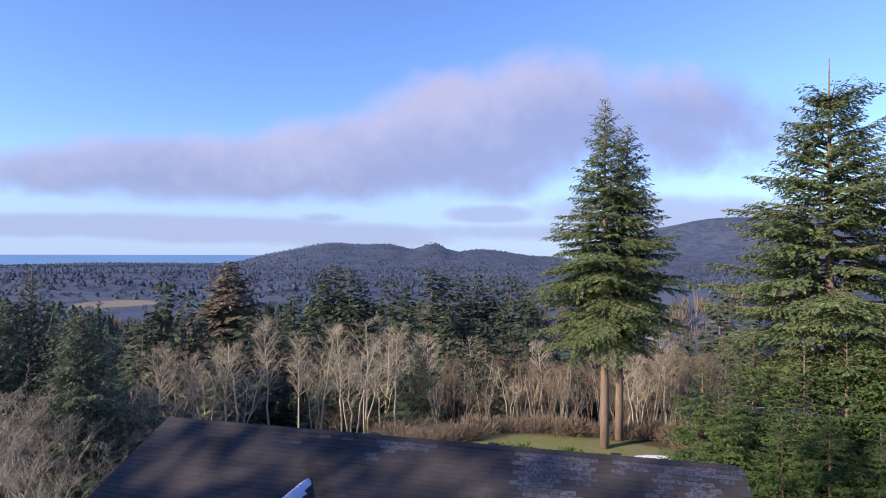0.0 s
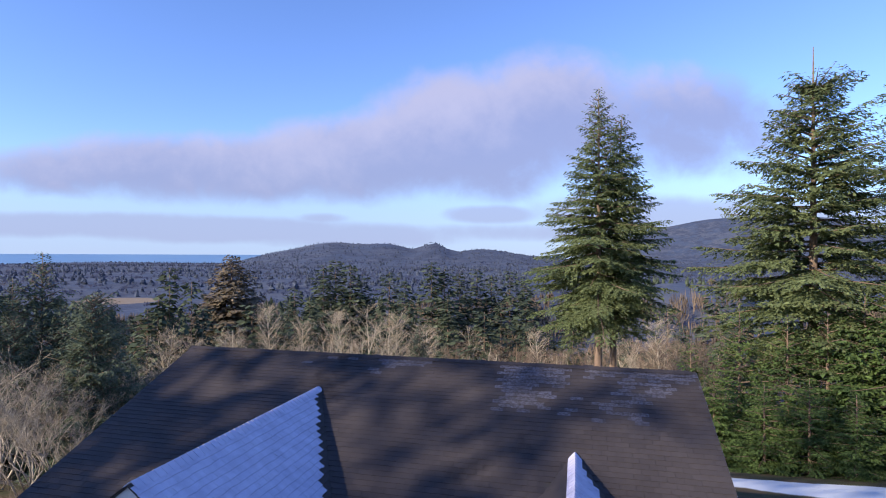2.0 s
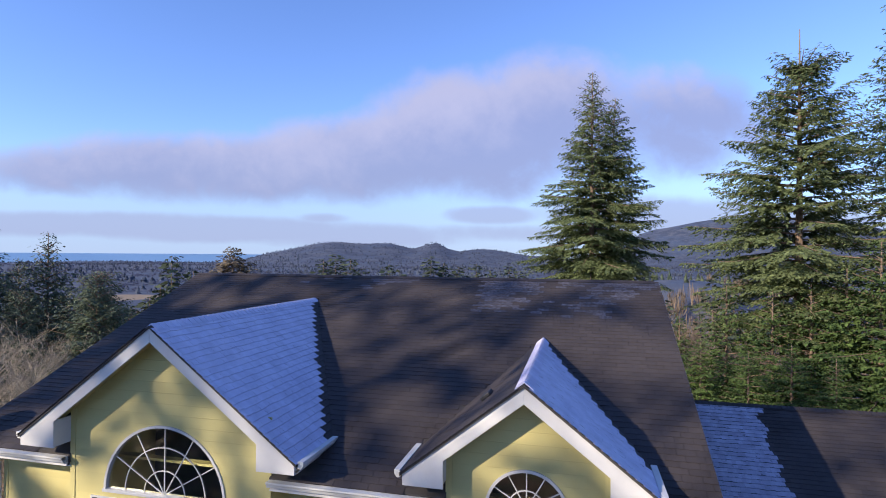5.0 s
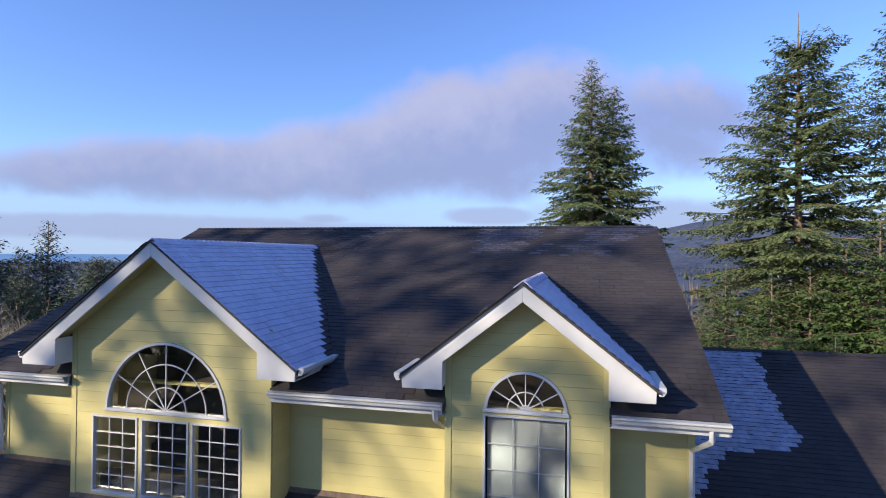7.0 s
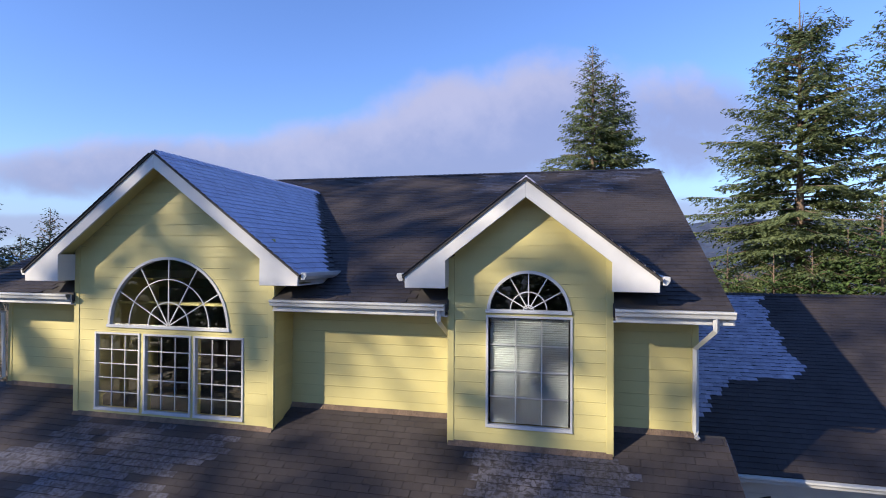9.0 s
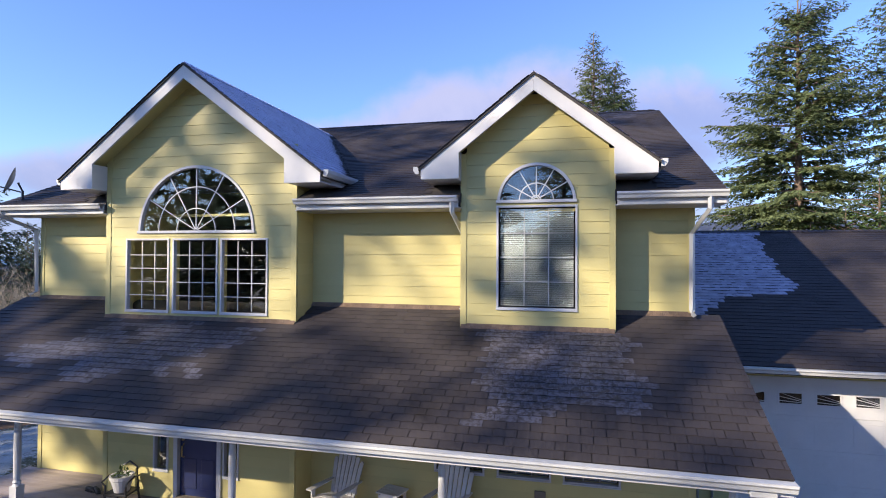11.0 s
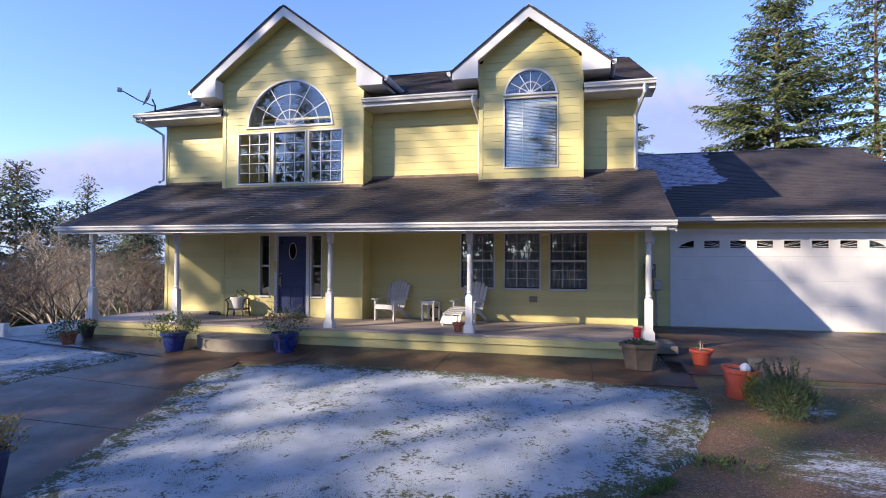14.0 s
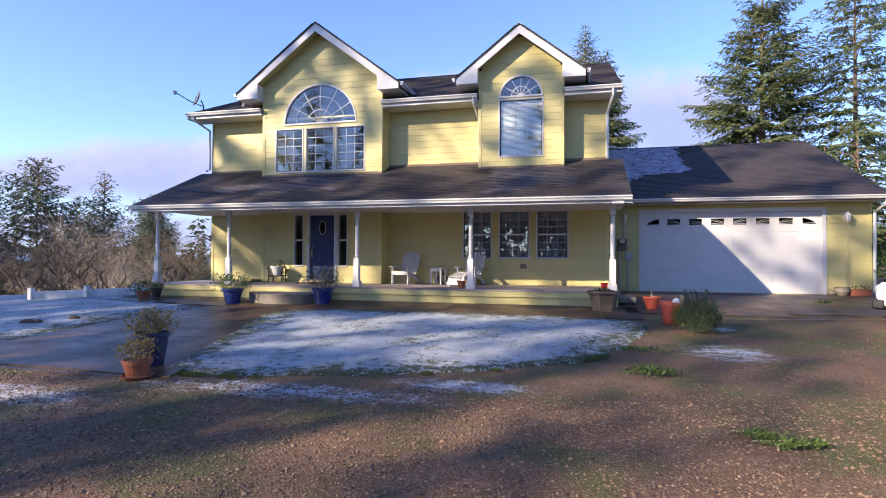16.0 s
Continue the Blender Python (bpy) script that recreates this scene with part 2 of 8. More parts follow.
RED_TWIG = surface("red_twig", (0.20, 0.142, 0.098), (0.125, 0.094, 0.070), 0.9, 1.0, 10, 0.2, 0.3, vary=0.3, island=True)
NEEDLE = surface("fir_needles", (0.168, 0.200, 0.086), (0.116, 0.150, 0.068), 0.8, 0.35, 5.0, 0.0, 0.35, vary=0.32, island=True, thin=0.4, spec=0.2)
NEEDLE_DARK = surface("spruce_needles", (0.118, 0.142, 0.092), (0.080, 0.105, 0.070), 0.75, 0.35, 5.0, 0.0, 0.35, vary=0.4, island=True, thin=0.3, spec=0.2)
NEEDLE_BRIGHT = surface("young_fir_needles", (0.085, 0.128, 0.036), (0.056, 0.094, 0.032), 0.75, 0.35, 5.0, 0.0, 0.35, vary=0.4, island=True, thin=0.3, spec=0.2)
NEEDLE_RUST = surface("rusty_needles", (0.165, 0.128, 0.085), (0.12, 0.10, 0.07), 0.8, 0.4, 5.0, 0.0, 0.3, vary=0.35, island=True, thin=0.15, spec=0.2)
LEAF = surface("shrub_leaves", (0.075, 0.115, 0.028), (0.052, 0.082, 0.022), 0.6, 6, 30, 0.0, 0.3, vary=0.45, island=True, thin=0.2, spec=0.3)
HERB = surface("herb_leaves", (0.105, 0.140, 0.070), (0.072, 0.105, 0.05), 0.7, 6, 30, 0.0, 0.3, vary=0.4, island=True, thin=0.15, spec=0.3)
GOLD_HERB = surface("golden_herb", (0.24, 0.22, 0.055), (0.16, 0.16, 0.045), 0.7, 6, 30, 0.0, 0.3, vary=0.4, island=True, thin=0.2, spec=0.2)
DRY_LEAF = surface("dry_leaves", (0.37, 0.26, 0.095), (0.25, 0.185, 0.065), 0.8, 6, 30, 0.0, 0.3, vary=0.4, island=True, thin=0.2, spec=0.2)
WEED = surface("weed_leaves", (0.085, 0.13, 0.03), (0.06, 0.10, 0.022), 0.6, 6, 30, 0.0, 0.3, vary=0.35, island=True, thin=0.2, spec=0.3)
# fir green shifted to blue-grey to imitate haze over distance
FAR_FIR_HAZED = surface("far_fir_hazed", (0.054, 0.064, 0.086), (0.044, 0.055, 0.080), 0.9, 0.02, 0.5, 0.0, 0.3, vary=0.4, island=True, spec=0.1)
# bare crowns carry distant haze as a violet-blue base colour
FAR_BARE_HAZED = surface("far_bare_wood_hazed", (0.090, 0.094, 0.138), (0.062, 0.074, 0.122), 0.95, 0.006, 0.2, 0.0, 0.3, vary=0.12, island=True, spec=0.05, thin=0.5, stain=(0.115, 0.10, 0.10), stain_scale=0.004, stain_at=(0.58, 0.68))
NEAR_BARE = surface("valley_bare_wood", (0.165, 0.122, 0.085), (0.10, 0.082, 0.066), 0.95, 0.03, 0.4, 0.0, 0.3, vary=0.4, island=True, spec=0.1)
NEEDLE_WOOD = surface("wood_spruce_needles", (0.075, 0.092, 0.054), (0.050, 0.068, 0.046), 0.75, 0.05, 5.0, 0.0, 0.35, vary=0.45, island=True, thin=0.25, spec=0.15)
GREY_BARK = surface("grey_bark", (0.36, 0.31, 0.24), (0.22, 0.19, 0.15), 0.9, 1.2, 12, 0.5, 0.4, vary=0.15)
GREY_TWIG = surface("grey_twig", (0.33, 0.28, 0.21), (0.21, 0.18, 0.14), 0.9, 1.0, 10, 0.2, 0.3, vary=0.35, island=True)
PEBBLE = surface("gravel_stone", (0.165, 0.100, 0.058), (0.098, 0.064, 0.040), 0.75, 4, 40, 0.2, 0.4, vary=0.75, island=True)
GRASS = surface("grass_blade", (0.11, 0.15, 0.035), (0.08, 0.11, 0.03), 0.7, 2, 20, 0.0, 0.3, vary=0.4, island=True, spec=0.3)
FROST_GRASS = surface("frosted_blade", (0.37, 0.40, 0.42), (0.24, 0.275, 0.27), 0.7, 2, 20, 0.0, 0.25, vary=0.3, island=True)
FENCE_WHITE = surface("weathered_white_board", (0.62, 0.62, 0.60), (0.50, 0.50, 0.48), 0.7, 3, 30, 0.1, 0.2, stain=(0.25, 0.23, 0.2), stain_scale=3)
CAR_PAINT = surface("silver_car_paint", (0.62, 0.62, 0.62), (0.60, 0.60, 0.60), 0.25, 2, 30, 0.0, 0.03)
TYRE = surface("tyre_rubber", (0.02, 0.02, 0.02), (0.028, 0.026, 0.025), 0.8, 8, 60, 0.2, 0.3)
GLASS = glass_material("window_glass", (0.9, 0.95, 0.95), 1.75)
DARK_GLASS = glass_material("tinted_glass", (0.35, 0.38, 0.38))


def ground_material():
    """Haze-blued forest floor far off, worn gravel with moss, damp soil and old frost near by."""
    m = bpy.data.materials.new("ground")
    m.use_nodes = True
    nt = m.node_tree
    b = nt.nodes["Principled BSDF"]
    pos = N(nt, "ShaderNodeNewGeometry").outputs["Position"]
    sep = N(nt, "ShaderNodeSeparateXYZ", {0: pos})

    def noise_at(scale, detail=6.0, rough=0.6, vec=pos):
        return N(nt, "ShaderNodeTexNoise", {"Vector": vec, "Scale": scale, "Detail": detail, "Roughness": rough}).outputs[0]

    grit = noise_at(38, 6, 0.75)
    pebbles = N(nt, "ShaderNodeTexVoronoi", {"Vector": pos, "Scale": 40.0, "Randomness": 1.0})
    tone = N(nt, "ShaderNodeSeparateColor", {0: pebbles.outputs["Color"]}).outputs[0]
    col = mixc(nt, smooth(nt, noise_at(0.5), 0.35, 0.65), (0.165, 0.090, 0.047, 1), (0.094, 0.055, 0.032, 1))
    col = mixc(nt, math_node(nt, "MULTIPLY", smooth(nt, tone, 0.45, 1.0), 0.5), col, (0.21, 0.15, 0.105, 1))
    col = mixc(nt, math_node(nt, "MULTIPLY", smooth(nt, noise_at(0.9, 8, 0.65), 0.46, 0.62), 0.70), col, (0.062, 0.082, 0.020, 1))
    col = mixc(nt, math_node(nt, "MULTIPLY", smooth(nt, noise_at(1.7, 5), 0.6, 0.75), 0.5), col, (0.13, 0.055, 0.03, 1))
    dark = math_node(nt, "ADD", math_node(nt, "MULTIPLY", grit, 1.7), 0.12)
    col = mixc(nt, 1.0, col, N(nt, "ShaderNodeCombineColor", {0: dark, 1: dark, 2: dark}).outputs[0], "MULTIPLY")
    specks = N(nt, "ShaderNodeTexVoronoi", {"Vector": pos, "Scale": 64.0, "Randomness": 1.0})
    pale = N(nt, "ShaderNodeSeparateColor", {0: specks.outputs["Color"]}).outputs[1]
    pale = math_node(nt, "MULTIPLY", smooth(nt, pale, 0.80, 0.86), smooth(nt, specks.outputs["Distance"], 0.45, 0.2))
    col = mixc(nt, math_node(nt, "MULTIPLY", pale, 0.65), col, (0.44, 0.33, 0.24, 1))
    # frost left on the gravel near the lawn, in loose streaks
    streaks = N(nt, "ShaderNodeVectorMath", {0: pos, 1: (0.9, 2.2, 1.0)}, operation="MULTIPLY").outputs[0]
    rag = math_node(nt, "ADD", math_node(nt, "MULTIPLY", noise_at(2.6, 9, 0.75, streaks), 0.45), math_node(nt, "MULTIPLY", noise_at(21, 7, 0.85, streaks), 0.65))

    def patch(cx, cy, rx, ry):
        dx = math_node(nt, "DIVIDE", math_node(nt, "SUBTRACT", sep.outputs[0], cx), rx)
        dy = math_node(nt, "DIVIDE", math_node(nt, "SUBTRACT", sep.outputs[1], cy), ry)
        return math_node(nt, "SUBTRACT", 1.0, math_node(nt, "ADD", math_node(nt, "MULTIPLY", dx, dx), math_node(nt, "MULTIPLY", dy, dy)))

    near = patch(4.95, -1.75, 1.1, 1.0)
    for args in ((-1.2, -5.05, 3.6, 0.55), (-4.6, -5.9, 2.6, 0.7), (1.2, -4.4, 1.6, 0.5), (5.31, 0.34, 0.42, 0.42), (5.31, 0.34, 0.42, 0.42)):
        near = math_node(nt, "MAXIMUM", near, patch(*args))
    frost = smooth(nt, math_node(nt, "ADD", math_node(nt, "MULTIPLY", math_node(nt, "MAXIMUM", near, -1.2), 0.20), rag), 0.695, 0.80)
    behind = math_node(nt, "MAXIMUM", patch(15.0, 32.6, 9.0, 3.0), patch(8.6, 54.5, 3.6, 1.6))
    frost2 = smooth(nt, math_node(nt, "ADD", behind, math_node(nt, "MULTIPLY", noise_at(0.5, 6), 0.8)), 0.55, 0.8)
    grassy = smooth(nt, math_node(nt, "ADD", patch(-0.5, 52.5, 15.0, 8.5), math_node(nt, "MULTIPLY", noise_at(0.3, 6), 0.5)), 0.2, 0.5)
    col = mixc(nt, grassy, col, mixc(nt, smooth(nt, noise_at(0.6, 7), 0.4, 0.62), (0.155, 0.165, 0.05, 1), (0.20, 0.165, 0.08, 1)))
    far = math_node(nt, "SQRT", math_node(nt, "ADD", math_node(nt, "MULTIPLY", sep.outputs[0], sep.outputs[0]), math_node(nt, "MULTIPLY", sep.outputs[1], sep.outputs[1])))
    # far woods and hills: blue of the haze mixed into the colour
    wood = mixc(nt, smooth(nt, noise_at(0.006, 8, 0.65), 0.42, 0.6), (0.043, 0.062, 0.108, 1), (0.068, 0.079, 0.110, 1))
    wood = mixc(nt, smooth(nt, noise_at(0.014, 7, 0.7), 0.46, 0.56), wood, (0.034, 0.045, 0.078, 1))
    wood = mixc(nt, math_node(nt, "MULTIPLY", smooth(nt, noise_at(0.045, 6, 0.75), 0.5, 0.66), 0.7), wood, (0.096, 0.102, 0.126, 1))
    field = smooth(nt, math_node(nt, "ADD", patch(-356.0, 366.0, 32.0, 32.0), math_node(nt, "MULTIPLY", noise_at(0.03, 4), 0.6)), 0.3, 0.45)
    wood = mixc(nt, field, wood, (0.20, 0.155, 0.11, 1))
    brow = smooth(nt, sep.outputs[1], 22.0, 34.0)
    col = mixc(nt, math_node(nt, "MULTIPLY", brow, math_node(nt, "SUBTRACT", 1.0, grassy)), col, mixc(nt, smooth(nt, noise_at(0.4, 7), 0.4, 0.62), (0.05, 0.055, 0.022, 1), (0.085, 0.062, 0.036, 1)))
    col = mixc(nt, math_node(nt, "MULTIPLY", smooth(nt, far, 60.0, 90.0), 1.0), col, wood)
    col = mixc(nt, math_node(nt, "MULTIPLY", frost, smooth(nt, far, 20.0, 12.0)), col, (0.48, 0.50, 0.54, 1))
    col = mixc(nt, frost2, col, (0.66, 0.70, 0.76, 1))
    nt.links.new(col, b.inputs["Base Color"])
    wet = math_node(nt, "SUBTRACT", 0.95, math_node(nt, "MULTIPLY", smooth(nt, noise_at(0.35, 4), 0.45, 0.7), 0.25))
    nt.links.new(wet, b.inputs["Roughness"])
    b.inputs["Specular IOR Level"].default_value = 0.3
    h = math_node(nt, "ADD", math_node(nt, "MULTIPLY", pebbles.outputs["Distance"], -0.6), grit)
    bp = N(nt, "ShaderNodeBump", {"Height": h, "Strength": 0.7, "Distance": 0.02})
    nt.links.new(bp.outputs[0], b.inputs["Normal"])
    return m


def lawn_material():
    """Short grass under hoar frost, thawed in ragged spots and along the rim."""
    m = bpy.data.materials.new("frosted_lawn")
    m.use_nodes = True
    nt = m.node_tree
    b = nt.nodes["Principled BSDF"]
    pos = N(nt, "ShaderNodeNewGeometry").outputs["Position"]

    def noise_at(scale, detail=6.0, rough=0.6):
        return N(nt, "ShaderNodeTexNoise", {"Vector": pos, "Scale": scale, "Detail": detail, "Roughness": rough}).outputs[0]

    green = mixc(nt, smooth(nt, noise_at(3.0), 0.35, 0.65), (0.040, 0.055, 0.015, 1), (0.070, 0.066, 0.028, 1))
    white = mixc(nt, smooth(nt, noise_at(2.0, 7), 0.3, 0.7), (0.42, 0.445, 0.47, 1), (0.29, 0.32, 0.335, 1))
    speck = math_node(nt, "ADD", math_node(nt, "MULTIPLY", noise_at(24.0, 6, 0.7), 0.50), math_node(nt, "MULTIPLY", noise_at(1.1, 6), 0.30))
    speck = math_node(nt, "ADD", speck, math_node(nt, "MULTIPLY", noise_at(5.5, 4, 0.6), 0.35))
    rim = N(nt, "ShaderNodeAttribute", attribute_name="rim").outputs["Fac"]
    frost = smooth(nt, math_node(nt, "SUBTRACT", speck, math_node(nt, "MULTIPLY", rim, 0.10)), 0.475, 0.545)
    col = mixc(nt, frost, green, white)
    nt.links.new(col, b.inputs["Base Color"])
    b.inputs["Roughness"].default_value = 0.8
    bp = N(nt, "ShaderNodeBump", {"Height": noise_at(45, 6, 0.75), "Strength": 0.9, "Distance": 0.03})
    nt.links.new(bp.outputs[0], b.inputs["Normal"])
    return m


def water_material():
    m = surface("sea", (0.10, 0.21, 0.36), (0.13, 0.25, 0.41), 0.5, 0.002, 0.05, 0.0, 0.05)
    return m


GROUND, LAWN, SEA = ground_material(), lawn_material(), water_material()


# ---- building helpers ----
def box(bm, x0, x1, y0, y1, z0, z1, m=None):
    vs = [bm.verts.new(p) for p in ((x0, y0, z0), (x1, y0, z0), (x1, y1, z0), (x0, y1, z0), (x0, y0, z1), (x1, y0, z1), (x1, y1, z1), (x0, y1, z1))]
    for f in ((3, 2, 1, 0), (4, 5, 6, 7), (0, 1, 5, 4), (1, 2, 6, 5), (2, 3, 7, 6), (3, 0, 4, 7)):
        bm.faces.new([vs[i] for i in f])
    if m is not None:
        for v in vs:
            v.co = m @ v.co
    return vs


def prism(bm, pts, a, b, axis="y"):
    """Extrudes a polygon of (p, q): along y for (x, z), along x for (y, z), along z for (x, y)."""
    def at(p, q, d):
        return {"y": (p, d, q), "x": (d, p, q), "z": (p, q, d)}[axis]
    lo = [bm.verts.new(at(p, q, a)) for p, q in pts]
    hi = [bm.verts.new(at(p, q, b)) for p, q in pts]
    n = len(pts)
    bm.faces.new(lo)
    bm.faces.new(hi[::-1])
    for i in range(n):
        j = (i + 1) % n
        bm.faces.new((lo[i], hi[i], hi[j], lo[j]))


def lathe(bm, profile, sides=20, at=(0, 0, 0), squash=1.0):
    rings = []
    for r, z in profile:
        rings.append([bm.verts.new((at[0] + r * math.cos(2 * math.pi * k / sides), at[1] + squash * r * math.sin(2 * math.pi * k / sides), at[2] + z)) for k in range(sides)])
    for a, b in zip(rings, rings[1:]):
        for k in range(sides):
            bm.faces.new((a[k], a[(k + 1) % sides], b[(k + 1) % sides], b[k]))
    bm.faces.new(rings[0][::-1])
    bm.faces.new(rings[-1])


def tube(bm, pts, r0, r1=None, sides=6):
    r1 = r0 if r1 is None else r1
    pts = [Vector(p) for p in pts]
    rings = []
    for i, p in enumerate(pts):
        d = (pts[min(i + 1, len(pts) - 1)] - pts[max(i - 1, 0)]).normalized()
        s = d.orthogonal().normalized() if abs(d.z) < 0.99 else Vector((1, 0, 0))
        s = d.cross(Vector((0, 0, 1))).normalized() if abs(d.z) < 0.95 else Vector((1, 0, 0))
        t = d.cross(s)
        r = r0 + (r1 - r0) * i / max(1, len(pts) - 1)
        rings.append([bm.verts.new(p + r * (math.cos(2 * math.pi * k / sides) * s + math.sin(2 * math.pi * k / sides) * t)) for k in range(sides)])
    for a, b in zip(rings, rings[1:]):
        for k in range(sides):
            bm.faces.new((a[k], a[(k + 1) % sides], b[(k + 1) % sides], b[k]))
    bm.faces.new(rings[0][::-1])
    bm.faces.new(rings[-1])


def part(name, bm, material, parent=None, label="", bevel=0.0, smooth_faces=False):
    """Links a bmesh as one mesh object, under its thing or part."""
    bmesh.ops.recalc_face_normals(bm, faces=bm.faces)
    if bevel:
        bmesh.ops.bevel(bm, geom=list(bm.edges), offset=bevel, segments=1, affect="EDGES", clamp_overlap=True)
    me = bpy.data.meshes.new(name)
    bm.to_mesh(me)
    bm.free()
    for mt in (material if isinstance(material, (list, tuple)) else [material]):
        me.materials.append(mt)
    if smooth_faces:
        me.polygons.foreach_set("use_smooth", [True] * len(me.polygons))
    ob = new(name, me)
    if parent is not None:
        ob.parent = parent
        ob.matrix_parent_inverse = parent.matrix_world.inverted()
    if label:
        tagged(ob, label)
    return ob


def raw(name, verts, faces, material, parent=None, label="", mat_index=None, smooth_faces=False):
    me = bpy.data.meshes.new(name)
    me.from_pydata(verts, [], faces)
    for mt in (material if isinstance(material, (list, tuple)) else [material]):
        me.materials.append(mt)
    if mat_index is not None:
        me.polygons.foreach_set("material_index", mat_index)
    if smooth_faces:
        me.polygons.foreach_set("use_smooth", [True] * len(me.polygons))
    ob = new(name, me)
    if parent is not None:
        ob.parent = parent
        ob.matrix_parent_inverse = parent.matrix_world.inverted()
    if label:
        tagged(ob, label)
    return ob


def thing(name, label, category, at=(0, 0, 0), turn=0.0, group="", kind=""):
    """An Empty at the base of a thing; its parts are built round the origin and moved with it by settle()."""
    ob = new(name)
    ob.empty_display_size = 0.1
    tagged(ob, label, category, group, kind)
    return ob


def settle(ob, x, y, z, turn=0.0):
    ob.matrix_world = pose(x, y, z, 0, 0, turn)
    return ob


def B():
    return bmesh.new()


# ---- ground ----
def ease(v, a, b):
    t = min(1.0, max(0.0, (v - a) / (b - a)))
    return t * t * (3 - 2 * t)


def way(px):
    """Bearing, in radians clockwise from +y, of a far landmark across the view."""
    return math.atan((px - 784) / 975) - radians(VIEW_YAW)


HILLS = [(470, 2500, 29, 130, 520), (530, 2500, 39, 140, 520), (590, 2500, 79, 150, 520), (650, 2500, 33, 130, 520), (700, 2500, 74, 130, 520), (768, 2500, 75, 75, 520),
         (830, 2500, 48, 130, 520), (890, 2500, 43, 150, 520), (980, 2700, 40, 200, 520), (1130, 4000, 150, 200, 600), (1200, 4000, 126, 250, 600), (1280, 4000, 188, 330, 600),
         (1380, 4000, 76, 400, 600), (1500, 4000, 246, 500, 600), (300, 3200, 12, 500, 300), (120, 3200, 10, 500, 300)]
RISES = [(1330, 275, 15, 75, 62), (1180, 290, 11, 60, 60), (700, 330, 6, 70, 70), (950, 300, 7, 70, 60)]


def terrain(x, y):
    """Height of the ground: the yard, the clearing behind the house, the wooded valley, the far hills."""
    d = math.hypot(x, y)
    z = -0.345 + 0.062 * min(5.0, max(-9.0, y))
    z -= 5.7 * ease(y, 24, 54)
    z -= 5.5 * ease(-x, 14, 45) * (1 - 0.4 * ease(y, 30, 60))
    z -= 0.55 * ease(-x, 11.3, 16) * ease(y, 1.6, 6)
    z += 2.5 * ease(x, 12, 40) * ease(y, 15, 45)
    back = ease(-y, 12, 60)
    down = ease(d, 55, 125) * (1 - back)
    z = z * (1 - down) + (-23.0) * down
    if d > 130:
        z -= 5.0 * ease(d, 130, 250)
        z += 4.0 * ease(d, 300, 700)
        z += 3.5 * (noise.noise(Vector((x * 0.006, y * 0.006, 0.3))))
        z -= 34.0 * ease(d, 1600, 3500)
        if y > 0:
            az = math.atan2(x, y)
            for px, dist, h, half, deep in HILLS + RISES:
                a = (az - way(px)) * dist
                z += h * math.exp(-(a / half) ** 2 - ((d - dist) / deep) ** 2)
            z += 7.0 * noise.noise(Vector((x * 0.0032, y * 0.0032, 5.0))) * ease(d, 900, 2200)
    if back > 0 and d > 60:
        z = max(z, -4.0)
    return z


def build_ground():
    bm = B()
    radii = [0.0]
    r = 1.0
    while r < 4880:
        radii.append(r)
        r *= 1.045 if r > 30 else 1.0
        r += 1.0 if r <= 30 else 0.0
    radii.append(4890.0)
    sides = 300
    verts, faces = [(0, 0, terrain(0, 0))], []
    for r in radii[1:]:
        for k in range(sides):
            a = 2 * math.pi * k / sides
            x, y = r * math.sin(a), r * math.cos(a)
            verts.append((x, y, terrain(x, y)))
    for k in range(sides):
        faces.append((0, 1 + (k + 1) % sides, 1 + k))
    for i in range(len(radii) - 2):
        o = 1 + i * sides
        for k in range(sides):
            j = (k + 1) % sides
            faces.append((o + k, o + j, o + sides + j, o + sides + k))
    bm.free()
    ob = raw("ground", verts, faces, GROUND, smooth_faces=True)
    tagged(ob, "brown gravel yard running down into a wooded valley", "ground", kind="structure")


build_ground()

bm = B()
ring = []
for px0, px1 in [(-700, 1000)]:
    for k in range(40):
        a = way(px0 + (px1 - px0) * k / 39)
        ring.append(((3450 * math.sin(a), 3450 * math.cos(a), -57.0), (4895 * math.sin(a), 4895 * math.cos(a), -1.5)))
lo = [bm.verts.new(p) for p, q in ring]
hi = [bm.verts.new(q) for p, q in ring]
for k in range(len(ring) - 1):
    bm.faces.new((lo[k], lo[k + 1], hi[k + 1], hi[k]))
tagged(part("water", bm, SEA), "blue sea along the far horizon", "sea", kind="structure")


# ---- yard: lawns, walks, apron ----
def gz(x, y):
    return terrain(x, y)


